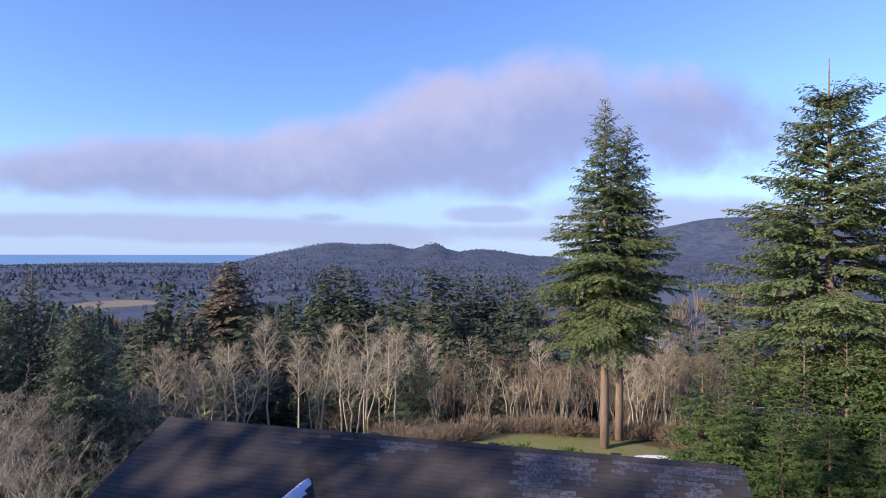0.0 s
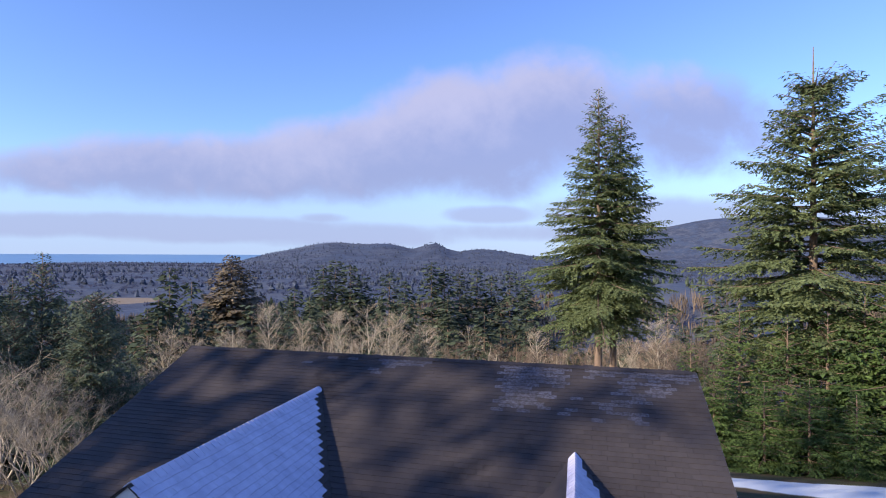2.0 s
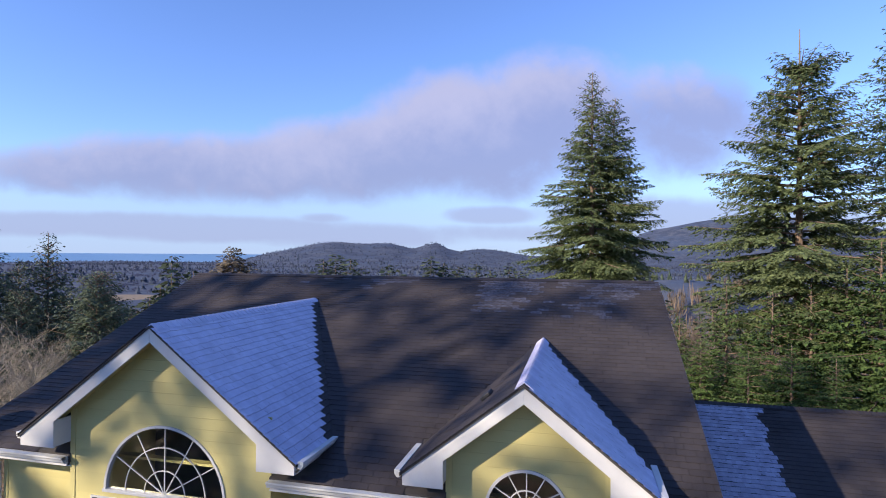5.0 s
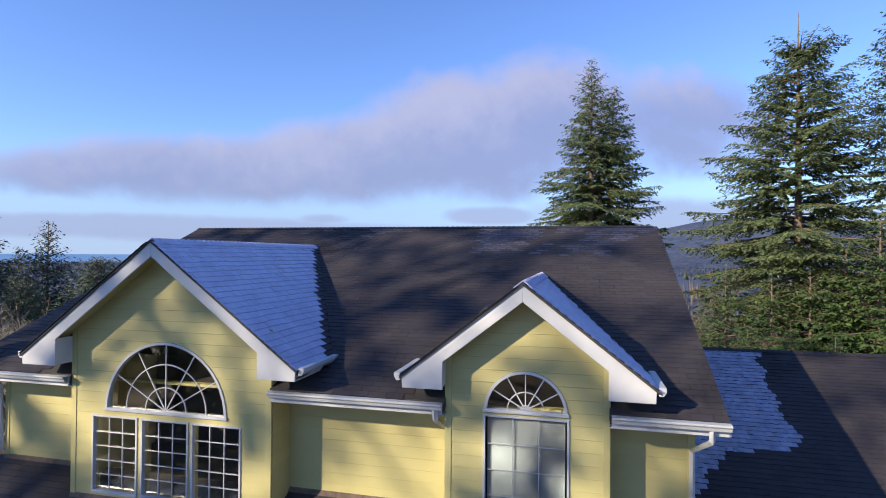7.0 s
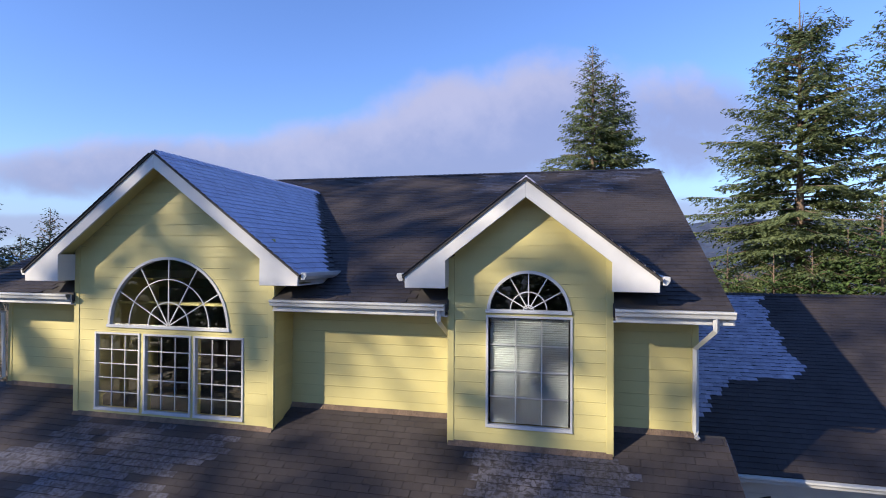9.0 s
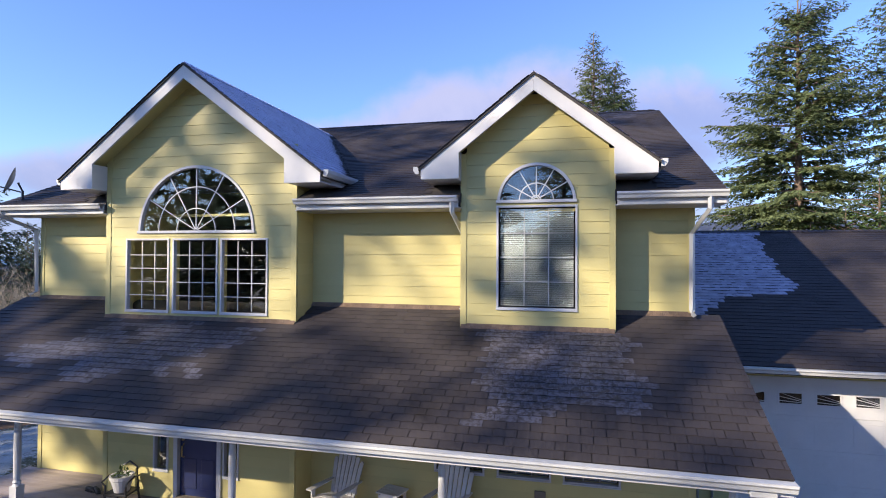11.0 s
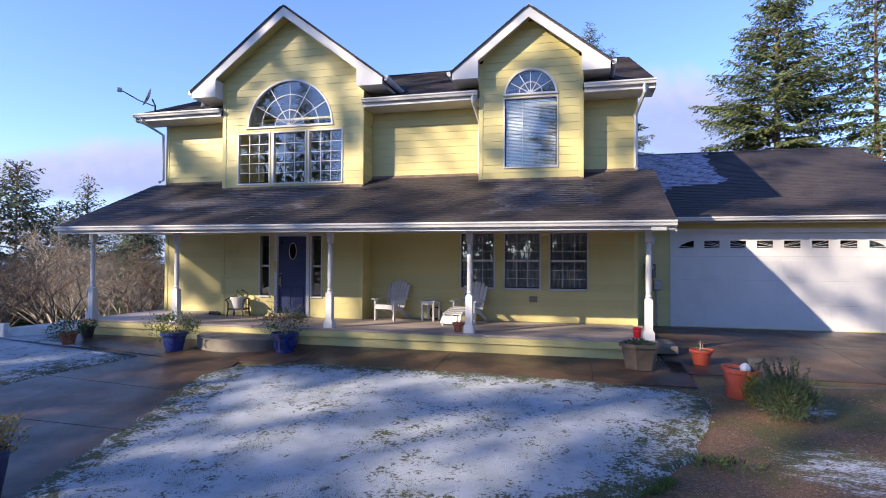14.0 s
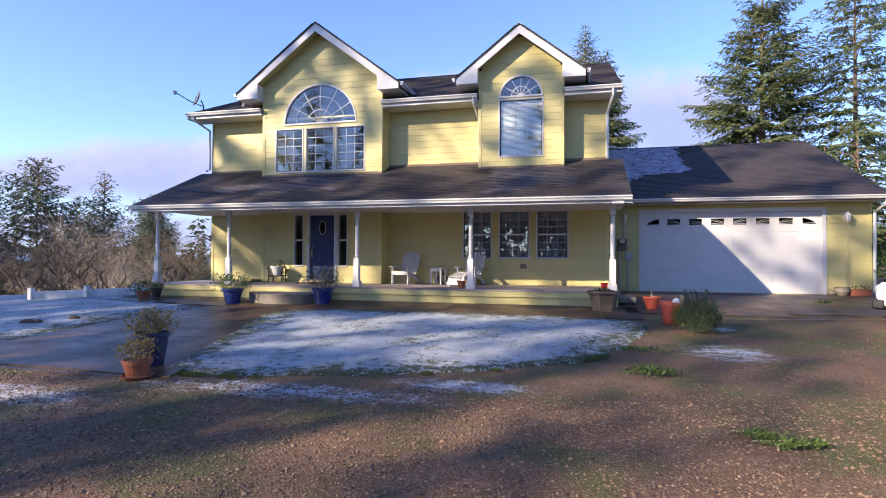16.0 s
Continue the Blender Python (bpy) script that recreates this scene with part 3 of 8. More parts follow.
def sheet(name, outline, material, lift, label, category, step=0.25, wobble=0.0, seed=1):
    """A ground cover inside an outline of (x, y), laid just over the ground."""
    rnd = random.Random(seed)
    n = len(outline)
    dense = []
    for i in range(n):
        a, b = Vector(outline[i]), Vector(outline[(i + 1) % n])
        cuts = max(1, int((b - a).length / step))
        for k in range(cuts):
            p = a.lerp(b, k / cuts)
            dense.append(p + Vector((rnd.uniform(-wobble, wobble), rnd.uniform(-wobble, wobble))))
    c = sum((Vector(p) for p in dense), Vector((0, 0))) / len(dense)
    rings = [1.0, 0.985, 0.95, 0.88, 0.75, 0.55, 0.3, 0.1]
    verts, rim, faces = [], [], []
    m = len(dense)
    for s in rings:
        for p in dense:
            q = c + (p - c) * s
            verts.append((q.x, q.y, gz(q.x, q.y) + (lift if s < 1.0 else -0.02)))
            rim.append(1.0 if s > 0.9 else (0.5 if s > 0.8 else 0.0))
    for i in range(len(rings) - 1):
        for k in range(m):
            j = (k + 1) % m
            faces.append((i * m + k, i * m + j, (i + 1) * m + j, (i + 1) * m + k))
    faces.append(tuple((len(rings) - 1) * m + k for k in range(m)))
    ob = raw(name, verts, faces, material, smooth_faces=True)
    att = ob.data.attributes.new("rim", "FLOAT", "POINT")
    att.data.foreach_set("value", rim)
    tagged(ob, label, category, kind="structure")
    return ob


LAWN_FRONT = [(-3.5, -3.8), (-4.0, -1.8), (-4.55, 0.0), (-4.35, 0.75), (-3.4, 1.12), (-1.0, 1.22), (1.9, 1.12), (3.5, 0.85), (4.0, 0.45), (3.75, -0.6),
              (3.3, -1.9), (2.6, -2.9), (1.2, -3.7), (-0.4, -4.25), (-1.8, -4.6), (-2.8, -4.65), (-3.3, -4.4)]
LAWN_LEFT = [(-6.9, 1.0), (-8.2, 1.35), (-10.3, 2.2), (-10.6, 5.0), (-11.4, 9.5), (-14.5, 11.5), (-17.5, 8.0), (-19.0, 3.0), (-19.0, -1.0), (-16.0, -5.2), (-12.0, -5.0), (-8.6, -4.3), (-7.6, -3.4), (-7.4, -1.8), (-7.35, -0.4)]
sheet("lawn_1", LAWN_FRONT, LAWN, 0.035, "short front lawn white with frost", "lawn", wobble=0.05)
sheet("lawn_2", LAWN_LEFT, LAWN, 0.030, "frosted side lawn thawing at its edge", "lawn", wobble=0.06, seed=2)


def slab_row():
    """Wet brown concrete slabs of the walk and the garage apron, each with open joints."""
    bm = B()
    prism(bm, [(-10.4, 2.79), (-10.4, 1.9), (-8.2, 1.15), (-6.9, 0.75), (-7.4, -0.6), (-8.8, -2.6), (-10.5, -4.9), (-2.7, -5.0), (-3.1, -4.4), (-3.6, -2.0), (-4.4, 1.05), (3.95, 1.05), (3.95, 2.79)], -0.9, -0.72, "z")
    for v in bm.verts:
        v.co.z += 0.72 + gz(v.co.x, v.co.y) + 0.004
    base = part("walkway", bm, CONCRETE)
    tagged(base, "wet brown concrete walk along the porch", "walk", kind="structure")
    cells = []
    cuts = [-10.3, -9.0, -6.2, -3.38, -0.55, 2.28, 3.93]
    for x0, x1 in zip(cuts, cuts[1:]):
        near = [1.1 if x > -6.8 else 1.1 + 0.26 * (-6.8 - x) for x in (x0, x1)]
        cells.append([(x0 + 0.006, near[0]), (x1 - 0.006, near[1]), (x1 - 0.006, 2.78), (x0 + 0.006, 2.78)])
    left = [(-6.72, 1.085), (-7.35, -0.55), (-8.55, -2.4), (-10.1, -4.7)]
    right = [(-4.5, 1.085), (-4.02, -0.9), (-3.62, -2.5), (-2.9, -4.9)]
    for i in range(3):
        a0, a1, b0, b1 = (Vector(p) for p in (left[i], left[i + 1], right[i], right[i + 1]))
        g = 0.005
        cells.append([tuple(a1.lerp(a0, g)), tuple(b1.lerp(b0, g)), tuple(b0.lerp(b1, g)), tuple(a0.lerp(a1, g))])
    for c in cells:
        bm = B()
        prism(bm, c, -0.06, 0.0, "z")
        for v in bm.verts:
            v.co.z += gz(v.co.x, v.co.y) + 0.022
        part("slab", bm, CONCRETE, base)
    bm = B()
    prism(bm, [(3.62, 7.54), (3.62, 1.9), (6.0, 1.5), (11.1, 2.4), (11.1, 7.54)], -0.2, -0.02, "z")
    for v in bm.verts:
        v.co.z += 0.02 + gz(v.co.x, v.co.y) + 0.004
    apron = part("driveway", bm, CONCRETE)
    tagged(apron, "stained wet concrete apron before the garage", "driveway", kind="structure")
    for x0, x1, y0, y1 in ((3.65, 7.10, 4.6, 7.53), (7.115, 11.05, 4.6, 7.53), (3.65, 7.10, 1.95, 4.585), (7.115, 11.05, 2.4, 4.585)):
        bm = B()
        prism(bm, [(x0, y0), (x1, y0), (x1, y1), (x0, y1)], -0.06, 0.0, "z")
        for v in bm.verts:
            v.co.z += gz(v.co.x, v.co.y) + 0.022
        part("slab", bm, CONCRETE, apron)


slab_row()


# ---- house ----
house = new("house")
house.matrix_world = pose(-3.3, 5.45, 0)
tagged(house, "two-storey pale yellow house with dark shingle roofs and white trim", "house")

MX0, MX1, MY, MB = -10.0, 3.40, 5.45, 18.7       # main block
LX0, LX1, LY = -7.61, -3.43, 4.82                # left bay
RX0, RX1, RY = -0.37, 2.13, 4.90                 # right bay
GX1, GY, GB = 10.98, 7.56, 18.6                   # garage
DECK_Z = 0.21
EAVE_Y, EAVE_Z, RIDGE_Y, RIDGE_Z = 4.73, 5.93, 12.08, 9.06
SLOPE = (RIDGE_Z - EAVE_Z) / (RIDGE_Y - EAVE_Y)
P_Y, P_Z, P_SLOPE = 2.27, 2.54, 0.4465            # porch eave
RX_A, RX_B = -10.49, 3.74                        # main roof ends
PX_A, PX_B = -10.43, 3.79                        # porch roof ends


def porch_z(y):
    return P_Z + (y - P_Y) * P_SLOPE


def main_z(y):
    return EAVE_Z + (y - EAVE_Y) * SLOPE


def wall_block(name, x0, x1, y, z0, z1, holes, thick=0.15, parent=house):
    """A wall facing -y with rectangular openings (x0, x1, z0, z1) right through it."""
    bm = B()
    xs = sorted({x0, x1, *[h[0] for h in holes], *[h[1] for h in holes]})
    zs = sorted({z0, z1, *[h[2] for h in holes], *[h[3] for h in holes]})
    for xa, xb in zip(xs, xs[1:]):
        for za, zb in zip(zs, zs[1:]):
            cx, cz = (xa + xb) / 2, (za + zb) / 2
            if not any(h[0] < cx < h[1] and h[2] < cz < h[3] for h in holes):
                box(bm, xa, xb, y, y + thick, za, zb)
    bmesh.ops.remove_doubles(bm, verts=bm.verts, dist=1e-4)
    return part(name, bm, YELLOW, parent)


ARCH_L, ARCH_R = (-5.57, 5.35, 1.26), (0.885, 5.82, 0.62)
WIN_L = [(-7.12, -6.16, 3.82, 5.21), (-6.04, -5.08, 3.82, 5.21), (-4.98, -4.02, 3.82, 5.21)]
WIN_R = [(0.25, 1.53, 4.05, 5.74)]
WIN_P = [(-0.95, -0.07, 1.05, 2.46), (0.19, 1.09, 1.05, 2.46), (1.33, 2.24, 1.05, 2.46)]
DOOR = (-5.90, -5.00, 0.30, 2.40)
SIDE = [(-6.42, -6.12, 0.76, 2.40), (-4.88, -4.58, 0.76, 2.40)]
GDOOR = (4.55, 9.70, 0.0, 2.53)


def arch_hole(a):
    return (a[0] - a[2], a[0] + a[2], a[1], a[1] + a[2])


wall_up = wall_block("wall", MX0, MX1, MY, 2.6, 5.75, [(LX0 + 0.1, LX1 - 0.1, 2.7, 5.7), (RX0 + 0.1, RX1 - 0.1, 3.5, 5.7)])
wall_bay_l = wall_block("wall", LX0, LX1, LY, 2.6, 6.62, WIN_L + [arch_hole(ARCH_L)])
wall_bay_r = wall_block("wall", RX0, RX1, RY, 3.3, 6.55, WIN_R + [arch_hole(ARCH_R)])
wall_low = wall_block("wall", LX1, MX1, MY, -0.1, 2.6, WIN_P)
wall_low_l = wall_block("wall", MX0, LX0, MY, -0.1, 2.6, [])
wall_entry = wall_block("wall", LX0, LX1, LY, -0.1, 2.6, [DOOR] + SIDE)
wall_garage = wall_block("wall", MX1, GX1, GY, -0.3, 2.95, [GDOOR])

for x0, y0, z0, z1 in ((LX0, LY, 2.6, 6.62), (LX1 - 0.15, LY, 2.6, 6.62), (RX0, RY, 3.3, 6.5), (RX1 - 0.15, RY, 3.3, 6.5)):
    bm = B()                                      # cheeks of the bays
    box(bm, x0, x0 + 0.15, y0 + 0.15, MY + 1.2, z0, z1)
    part("wall", bm, YELLOW, house)
for x0 in (LX0, LX1 - 0.15):
    bm = B()
    box(bm, x0, x0 + 0.15, LY + 0.15, MY + 0.1, -0.1, 2.6)
    part("wall", bm, YELLOW, house)
bm = B()
prism(bm, [(MY + 0.15, -0.6), (MB, -0.6), (MB, 6.15), (RIDGE_Y, RIDGE_Z - 0.25), (MY + 0.15, 6.1)], MX0, MX0 + 0.15, "x")
part("wall", bm, YELLOW, house)
bm = B()
prism(bm, [(MY + 0.15, -0.6), (MB, -0.6), (MB, 6.15), (RIDGE_Y, RIDGE_Z - 0.25), (MY + 0.15, 6.1)], MX1 - 0.15, MX1, "x")
part("wall", bm, YELLOW, house)
bm = B()
box(bm, MX0 + 0.15, MX1 - 0.15, MB - 0.15, MB, -0.6, 5.8)
part("wall", bm, YELLOW, house)
bm = B()
prism(bm, [(GY + 0.15, -0.4), (GB, -0.4), (GB, 2.9), ((GY + GB) / 2, 5.42), (GY + 0.15, 2.9)], GX1 - 0.15, GX1, "x")
part("wall", bm, YELLOW, house)
bm = B()
box(bm, MX1, GX1 - 0.15, GB - 0.15, GB, -0.4, 2.9)
part("wall", bm, YELLOW, house)


def gable_wall(cx, x0, x1, y, apex, slope, z0):
    """The triangle of wall over a bay, under its roof."""
    bm = B()
    drop = 0.26
    prism(bm, [(x0, z0), (x1, z0), (x1, apex - drop - slope * (x1 - cx)), (cx, apex - drop), (x0, apex - drop - slope * (cx - x0))], y, y + 0.15)
    return part("wall", bm, YELLOW, house)


GL = dict(cx=-5.55, apex=8.48, slope=0.75, reach=2.82, y=4.43, x0=LX0, x1=LX1)
GR = dict(cx=0.875, apex=7.85, slope=0.78, reach=1.90, y=4.53, x0=RX0, x1=RX1)
gable_wall(GL["cx"], LX0, LX1, LY, GL["apex"], GL["slope"], 6.62)
gable_wall(GR["cx"], RX0, RX1, RY, GR["apex"], GR["slope"], 6.55)

# rooms behind the glass, their colour darkened for the weak light indoors
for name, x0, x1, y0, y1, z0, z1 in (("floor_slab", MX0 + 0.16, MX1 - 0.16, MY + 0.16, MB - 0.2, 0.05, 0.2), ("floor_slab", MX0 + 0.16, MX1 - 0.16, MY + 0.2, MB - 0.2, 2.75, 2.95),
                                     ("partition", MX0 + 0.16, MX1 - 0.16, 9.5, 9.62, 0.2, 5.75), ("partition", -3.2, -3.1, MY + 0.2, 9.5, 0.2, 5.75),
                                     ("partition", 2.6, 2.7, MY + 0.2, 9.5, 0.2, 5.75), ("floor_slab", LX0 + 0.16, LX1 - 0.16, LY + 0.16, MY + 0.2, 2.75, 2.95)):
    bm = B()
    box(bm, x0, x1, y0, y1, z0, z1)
    part(name, bm, DIMMED_ROOM, house)


# ---- roofs ----
def roof_slab(pts_top, thick, material=UNDERLAY):
    bm = B()
    top = [bm.verts.new(p) for p in pts_top]
    low = [bm.verts.new((p[0], p[1], p[2] - thick)) for p in pts_top]
    n = len(top)
    bm.faces.new(top)
    bm.faces.new(low[::-1])
    for i in range(n):
        j = (i + 1) % n
        bm.faces.new((top[i], low[i], low[j], top[j]))
    return part("roof", bm, material, house)


BACK_Y = 2 * RIDGE_Y - EAVE_Y
NOTCH_Y = 5.75                                     # the eave strip stops at the bays below this line


def roof_with_notches():
    """The front slope of the main roof, cut out round the two bays."""
    bm = B()
    def slab(x0, x1, y0, y1):
        prism(bm, [(y0, main_z(y0)), (y1, main_z(y1)), (y1, main_z(y1) - 0.16), (y0, main_z(y0) - 0.16)], x0, x1, "x")
    slab(RX_A, RX_B, NOTCH_Y, RIDGE_Y)
    for x0, x1 in ((RX_A, LX0), (LX1, RX0), (RX1, RX_B)):
        slab(x0, x1, EAVE_Y + 0.03, NOTCH_Y)
    return part("roof", bm, UNDERLAY, house)


roof_main = roof_with_notches()
roof_slab([(RX_A, RIDGE_Y, RIDGE_Z), (RX_B, RIDGE_Y, RIDGE_Z), (RX_B, BACK_Y, EAVE_Z), (RX_A, BACK_Y, EAVE_Z)], 0.16)
roof_porch = roof_slab([(PX_A, P_Y + 0.03, P_Z), (PX_B, P_Y + 0.03, P_Z), (PX_B, MY + 0.02, porch_z(MY + 0.02)), (PX_A, MY + 0.02, porch_z(MY + 0.02))], 0.10)
G_EY, G_EZ, G_RY, G_RZ = 6.94, 2.92, 13.11, 5.69
GR_A, GR_B = MX1, 11.22
roof_garage = roof_slab([(GR_A, G_EY + 0.03, G_EZ), (GR_B, G_EY + 0.03, G_EZ), (GR_B, G_RY, G_RZ), (GR_A, G_RY, G_RZ)], 0.14)
roof_slab([(GR_A, G_RY, G_RZ), (GR_B, G_RY, G_RZ), (GR_B, 2 * G_RY - G_EY, G_EZ), (GR_A, 2 * G_RY - G_EY, G_EZ)], 0.14)


def gable_geometry(g, side):
    """Corners of one slope of a bay's roof: ridge front, eave front, eave back, ridge back."""
    ez = g["apex"] - g["slope"] * g["reach"]
    ex = g["cx"] + side * g["reach"]
    yb = EAVE_Y + (ez - EAVE_Z) / SLOPE
    yr = EAVE_Y + (g["apex"] - EAVE_Z) / SLOPE
    yf = g["y"] - 0.055
    return (g["cx"], yf, g["apex"]), (ex, yf, ez), (ex, yb, ez), (g["cx"], yr, g["apex"])


roof_bay = {}
for tag, g in (("l", GL), ("r", GR)):
    for side in (-1, 1):
        a, b, c, d = gable_geometry(g, side)
        low = 0.05
        roof_bay[tag, side] = roof_slab([a, b, (c[0], c[1] + low, c[2]), (d[0], d[1] + low, d[2])], 0.045)


def trim_board(pts, y0, y1, label=""):
    bm = B()
    prism(bm, pts, y0, y1)
    return part("bargeboard", bm, WHITE, house, label, bevel=0.004)


for g in (GL, GR):
    cx, apex, s, reach, yf = g["cx"], g["apex"] - 0.02, g["slope"], g["reach"] - 0.03, g["y"]
    w = 0.275
    for side in (-1, 1):
        inner = (g["x1"] - cx - 0.03) if side > 0 else (cx - g["x0"] - 0.03)
        tip = apex - s * reach
        bot = tip - 0.19
        trim_board([(cx, apex), (cx + side * reach, tip), (cx + side * (reach - 0.01), bot), (cx + side * inner, bot), (cx + side * inner, apex - w - s * inner), (cx, apex - w)], yf - 0.03, yf + 0.01)
        bm = B()                                   # boxed eave behind the board
        yb = EAVE_Y + (tip - EAVE_Z) / SLOPE + 0.1
        prism(bm, [(cx + side * reach, tip - 0.1), (cx + side * reach, bot + 0.004), (cx + side * (inner + 0.035), bot + 0.004), (cx + side * (inner + 0.035), tip + 0.3)], yf + 0.012, yb)
        part("soffit", bm, WHITE, house)
        bm = B()                                   # sloping soffit
        bay_y = LY if g is GL else RY
        prism(bm, [(cx, apex - 0.13), (cx + side * reach, tip - 0.13), (cx + side * reach, tip - 0.16), (cx, apex - 0.16)], yf + 0.012, bay_y + 0.02)
        part("soffit", bm, YELLOW, house)
        bm = B()
        ex = cx + side * (reach + 0.035)
        prism(bm, [(ex, tip + 0.03), (ex + side * 0.10, tip + 0.03), (ex + side * 0.10, tip - 0.03), (ex + side * 0.06, tip - 0.09), (ex, tip - 0.09)], yf + 0.0, yb - 0.1)
        part("gutter", bm, GUTTER, house, bevel=0.004)


def gutter_run(x0, x1, y, z, fascia=0.16):
    """A white ogee gutter hung on its fascia, open on top."""
    bm = B()
    prism(bm, [(y, z), (y - 0.125, z), (y - 0.125, z - 0.03), (y - 0.10, z - 0.055), (y - 0.085, z - 0.10), (y, z - 0.10), (y, z - 0.09), (y - 0.078, z - 0.09), (y - 0.112, z - 0.02), (y - 0.112, z - 0.006), (y, z - 0.006)], x0, x1, "x")
    part("gutter", bm, GUTTER, house)
    bm = B()
    box(bm, x0 + 0.01, x1 - 0.01, y + 0.003, y + 0.03, z - 0.10 - fascia * 0.6, z - 0.01)
    part("fascia", bm, WHITE, house, bevel=0.003)


gutter_run(RX_A, LX0 - 0.02, EAVE_Y, EAVE_Z - 0.005)
gutter_run(LX1 + 0.02, RX0 - 0.02, EAVE_Y, EAVE_Z - 0.005)
gutter_run(RX1 + 0.02, RX_B, EAVE_Y, EAVE_Z - 0.005)
gutter_run(PX_A, PX_B, P_Y, P_Z - 0.005, 0.12)
gutter_run(MX1 + 0.05, GR_B, G_EY, G_EZ - 0.005, 0.03)

for x0, x1 in ((RX_A, LX0), (LX1, RX0), (RX1, RX_B)):
    bm = B()                                       # flat soffits
    box(bm, x0, x1, EAVE_Y + 0.035, MY, 5.72, 5.74)
    part("soffit", bm, WHITE, house)
bm = B()
box(bm, MX1, GR_B, G_EY + 0.035, GY, 2.775, 2.795)
part("soffit", bm, WHITE, house)
bm = B()
box(bm, PX_A + 0.05, PX_B - 0.05, P_Y + 0.035, MY, 2.465, 2.485)
part("porch_ceiling", bm, WHITE, house)
for x, y0, z0, y1, z1 in ((RX_A, EAVE_Y, EAVE_Z, RIDGE_Y, RIDGE_Z), (RX_B, EAVE_Y, EAVE_Z, RIDGE_Y, RIDGE_Z), (PX_A, P_Y, P_Z, MY, porch_z(MY)), (PX_B, P_Y, P_Z, MY, porch_z(MY)), (GR_B, G_EY, G_EZ, G_RY, G_RZ)):
    bm = B()
    sgn = 1 if x > 0 else -1
    prism(bm, [(y0 + 0.02, z0 - 0.02), (y1, z1 - 0.02), (y1, z1 - 0.20), (y0 + 0.02, z0 - 0.20)], x - 0.02 * sgn, x + 0.012 * sgn, "x")
    part("bargeboard", bm, WHITE, house)


# ---- porch ----
def build_post(x, y, height, name="post"):
    """A turned porch post on a square plinth, with a square block under the beam."""
    bm = B()
    box(bm, -0.105, 0.105, -0.105, 0.105, 0, 0.15)
    box(bm, -0.092, 0.092, -0.092, 0.092, 0.15, 0.18)
    box(bm, -0.074, 0.074, -0.074, 0.074, 0.18, 0.80)
    lathe(bm, [(0.072, 0.80), (0.05, 0.835), (0.064, 0.86), (0.046, 0.90), (0.054, 0.96), (0.058, 1.25), (0.052, height - 0.40), (0.045, height - 0.33), (0.060, height - 0.30), (0.046, height - 0.27), (0.066, height - 0.24)], 16)
    box(bm, -0.066, 0.066, -0.066, 0.066, height - 0.24, height)
    for v in bm.verts:
        v.co += Vector((x, y, DECK_Z))
    return part(name, bm, WHITE, house)


for x, y in ((-10.12, 3.02), (-7.62, 3.06), (-3.50, 3.06), (-0.24, 3.06), (3.39, 3.06)):
    build_post(x, y, 2.19)
bm = B()
box(bm, PX_A + 0.15, PX_B - 0.25, 2.98, 3.14, 2.40, 2.464)
part("beam", bm, WHITE, house, bevel=0.004)

deck = new("porch_deck")
deck.parent = house
deck.matrix_parent_inverse = house.matrix_world.inverted()
tagged(deck, "greyish-brown composite porch deck with yellow skirting")
bm = B()
box(bm, -10.22, 3.5, 2.84, 2.87, -0.25, 0.175)
box(bm, -10.22, 3.5, 2.80, 2.838, 0.03, 0.175)
box(bm, -10.24, -10.21, 2.80, 5.45, -0.6, 0.175)
box(bm, 3.47, 3.51, 2.80, 5.45, -0.25, 0.175)
part("skirting", bm, YELLOW, deck, "pale yellow painted skirting boards", bevel=0.003)
bm = B()
box(bm, -10.2, 3.46, 2.88, 5.44, -0.1, 0.165)
part("joists", bm, UNDERLAY, deck)

# corner boards
for x0, x1, y, z0, z1 in ((LX0 - 0.015, LX0 + 0.10, LY - 0.028, 3.70, 6.95), (LX1 - 0.10, LX1 + 0.015, LY - 0.028, 3.70, 6.95),
                          (RX0 - 0.015, RX0 + 0.09, RY - 0.028, 3.72, 6.65), (RX1 - 0.09, RX1 + 0.015, RY - 0.028, 3.72, 6.65),
                          (MX0 - 0.015, MX0 + 0.09, MY - 0.028, -0.05, 5.72), (MX1 - 0.09, MX1 + 0.015, MY - 0.028, DECK_Z, 2.53), (MX1 - 0.09, MX1 + 0.015, MY - 0.028, 3.98, 5.72),
                          (LX0 - 0.015, LX0 + 0.09, LY - 0.028, DECK_Z, 2.53), (LX1 - 0.09, LX1 + 0.015, LY - 0.028, DECK_Z, 2.53), (GX1 - 0.09, GX1 + 0.015, GY - 0.028, -0.2, 2.77)):
    bm = B()
    box(bm, x0, x1, y, y + 0.03, z0, z1)
    part("corner_board", bm, YELLOW, house, bevel=0.003)


# ---- windows and doors ----
def under(name, parent, label=""):
    ob = new(name)
    ob.empty_display_size = 0.1
    ob.parent = parent
    ob.matrix_parent_inverse = parent.matrix_world.inverted()
    if label:
        tagged(ob, label)
    return ob


def bar(name, x0, x1, y0, y1, z0, z1, material, parent, bevel=0.0):
    bm = B()
    box(bm, x0, x1, y0, y1, z0, z1)
    return part(name, bm, material, parent, bevel=bevel)


def pane(parent, x0, x1, y, z0, z1, material=None):
    ob = bar("pane", x0, x1, y, y + 0.006, z0, z1, material or GLASS, parent)
    ob.visible_shadow = False
    return ob


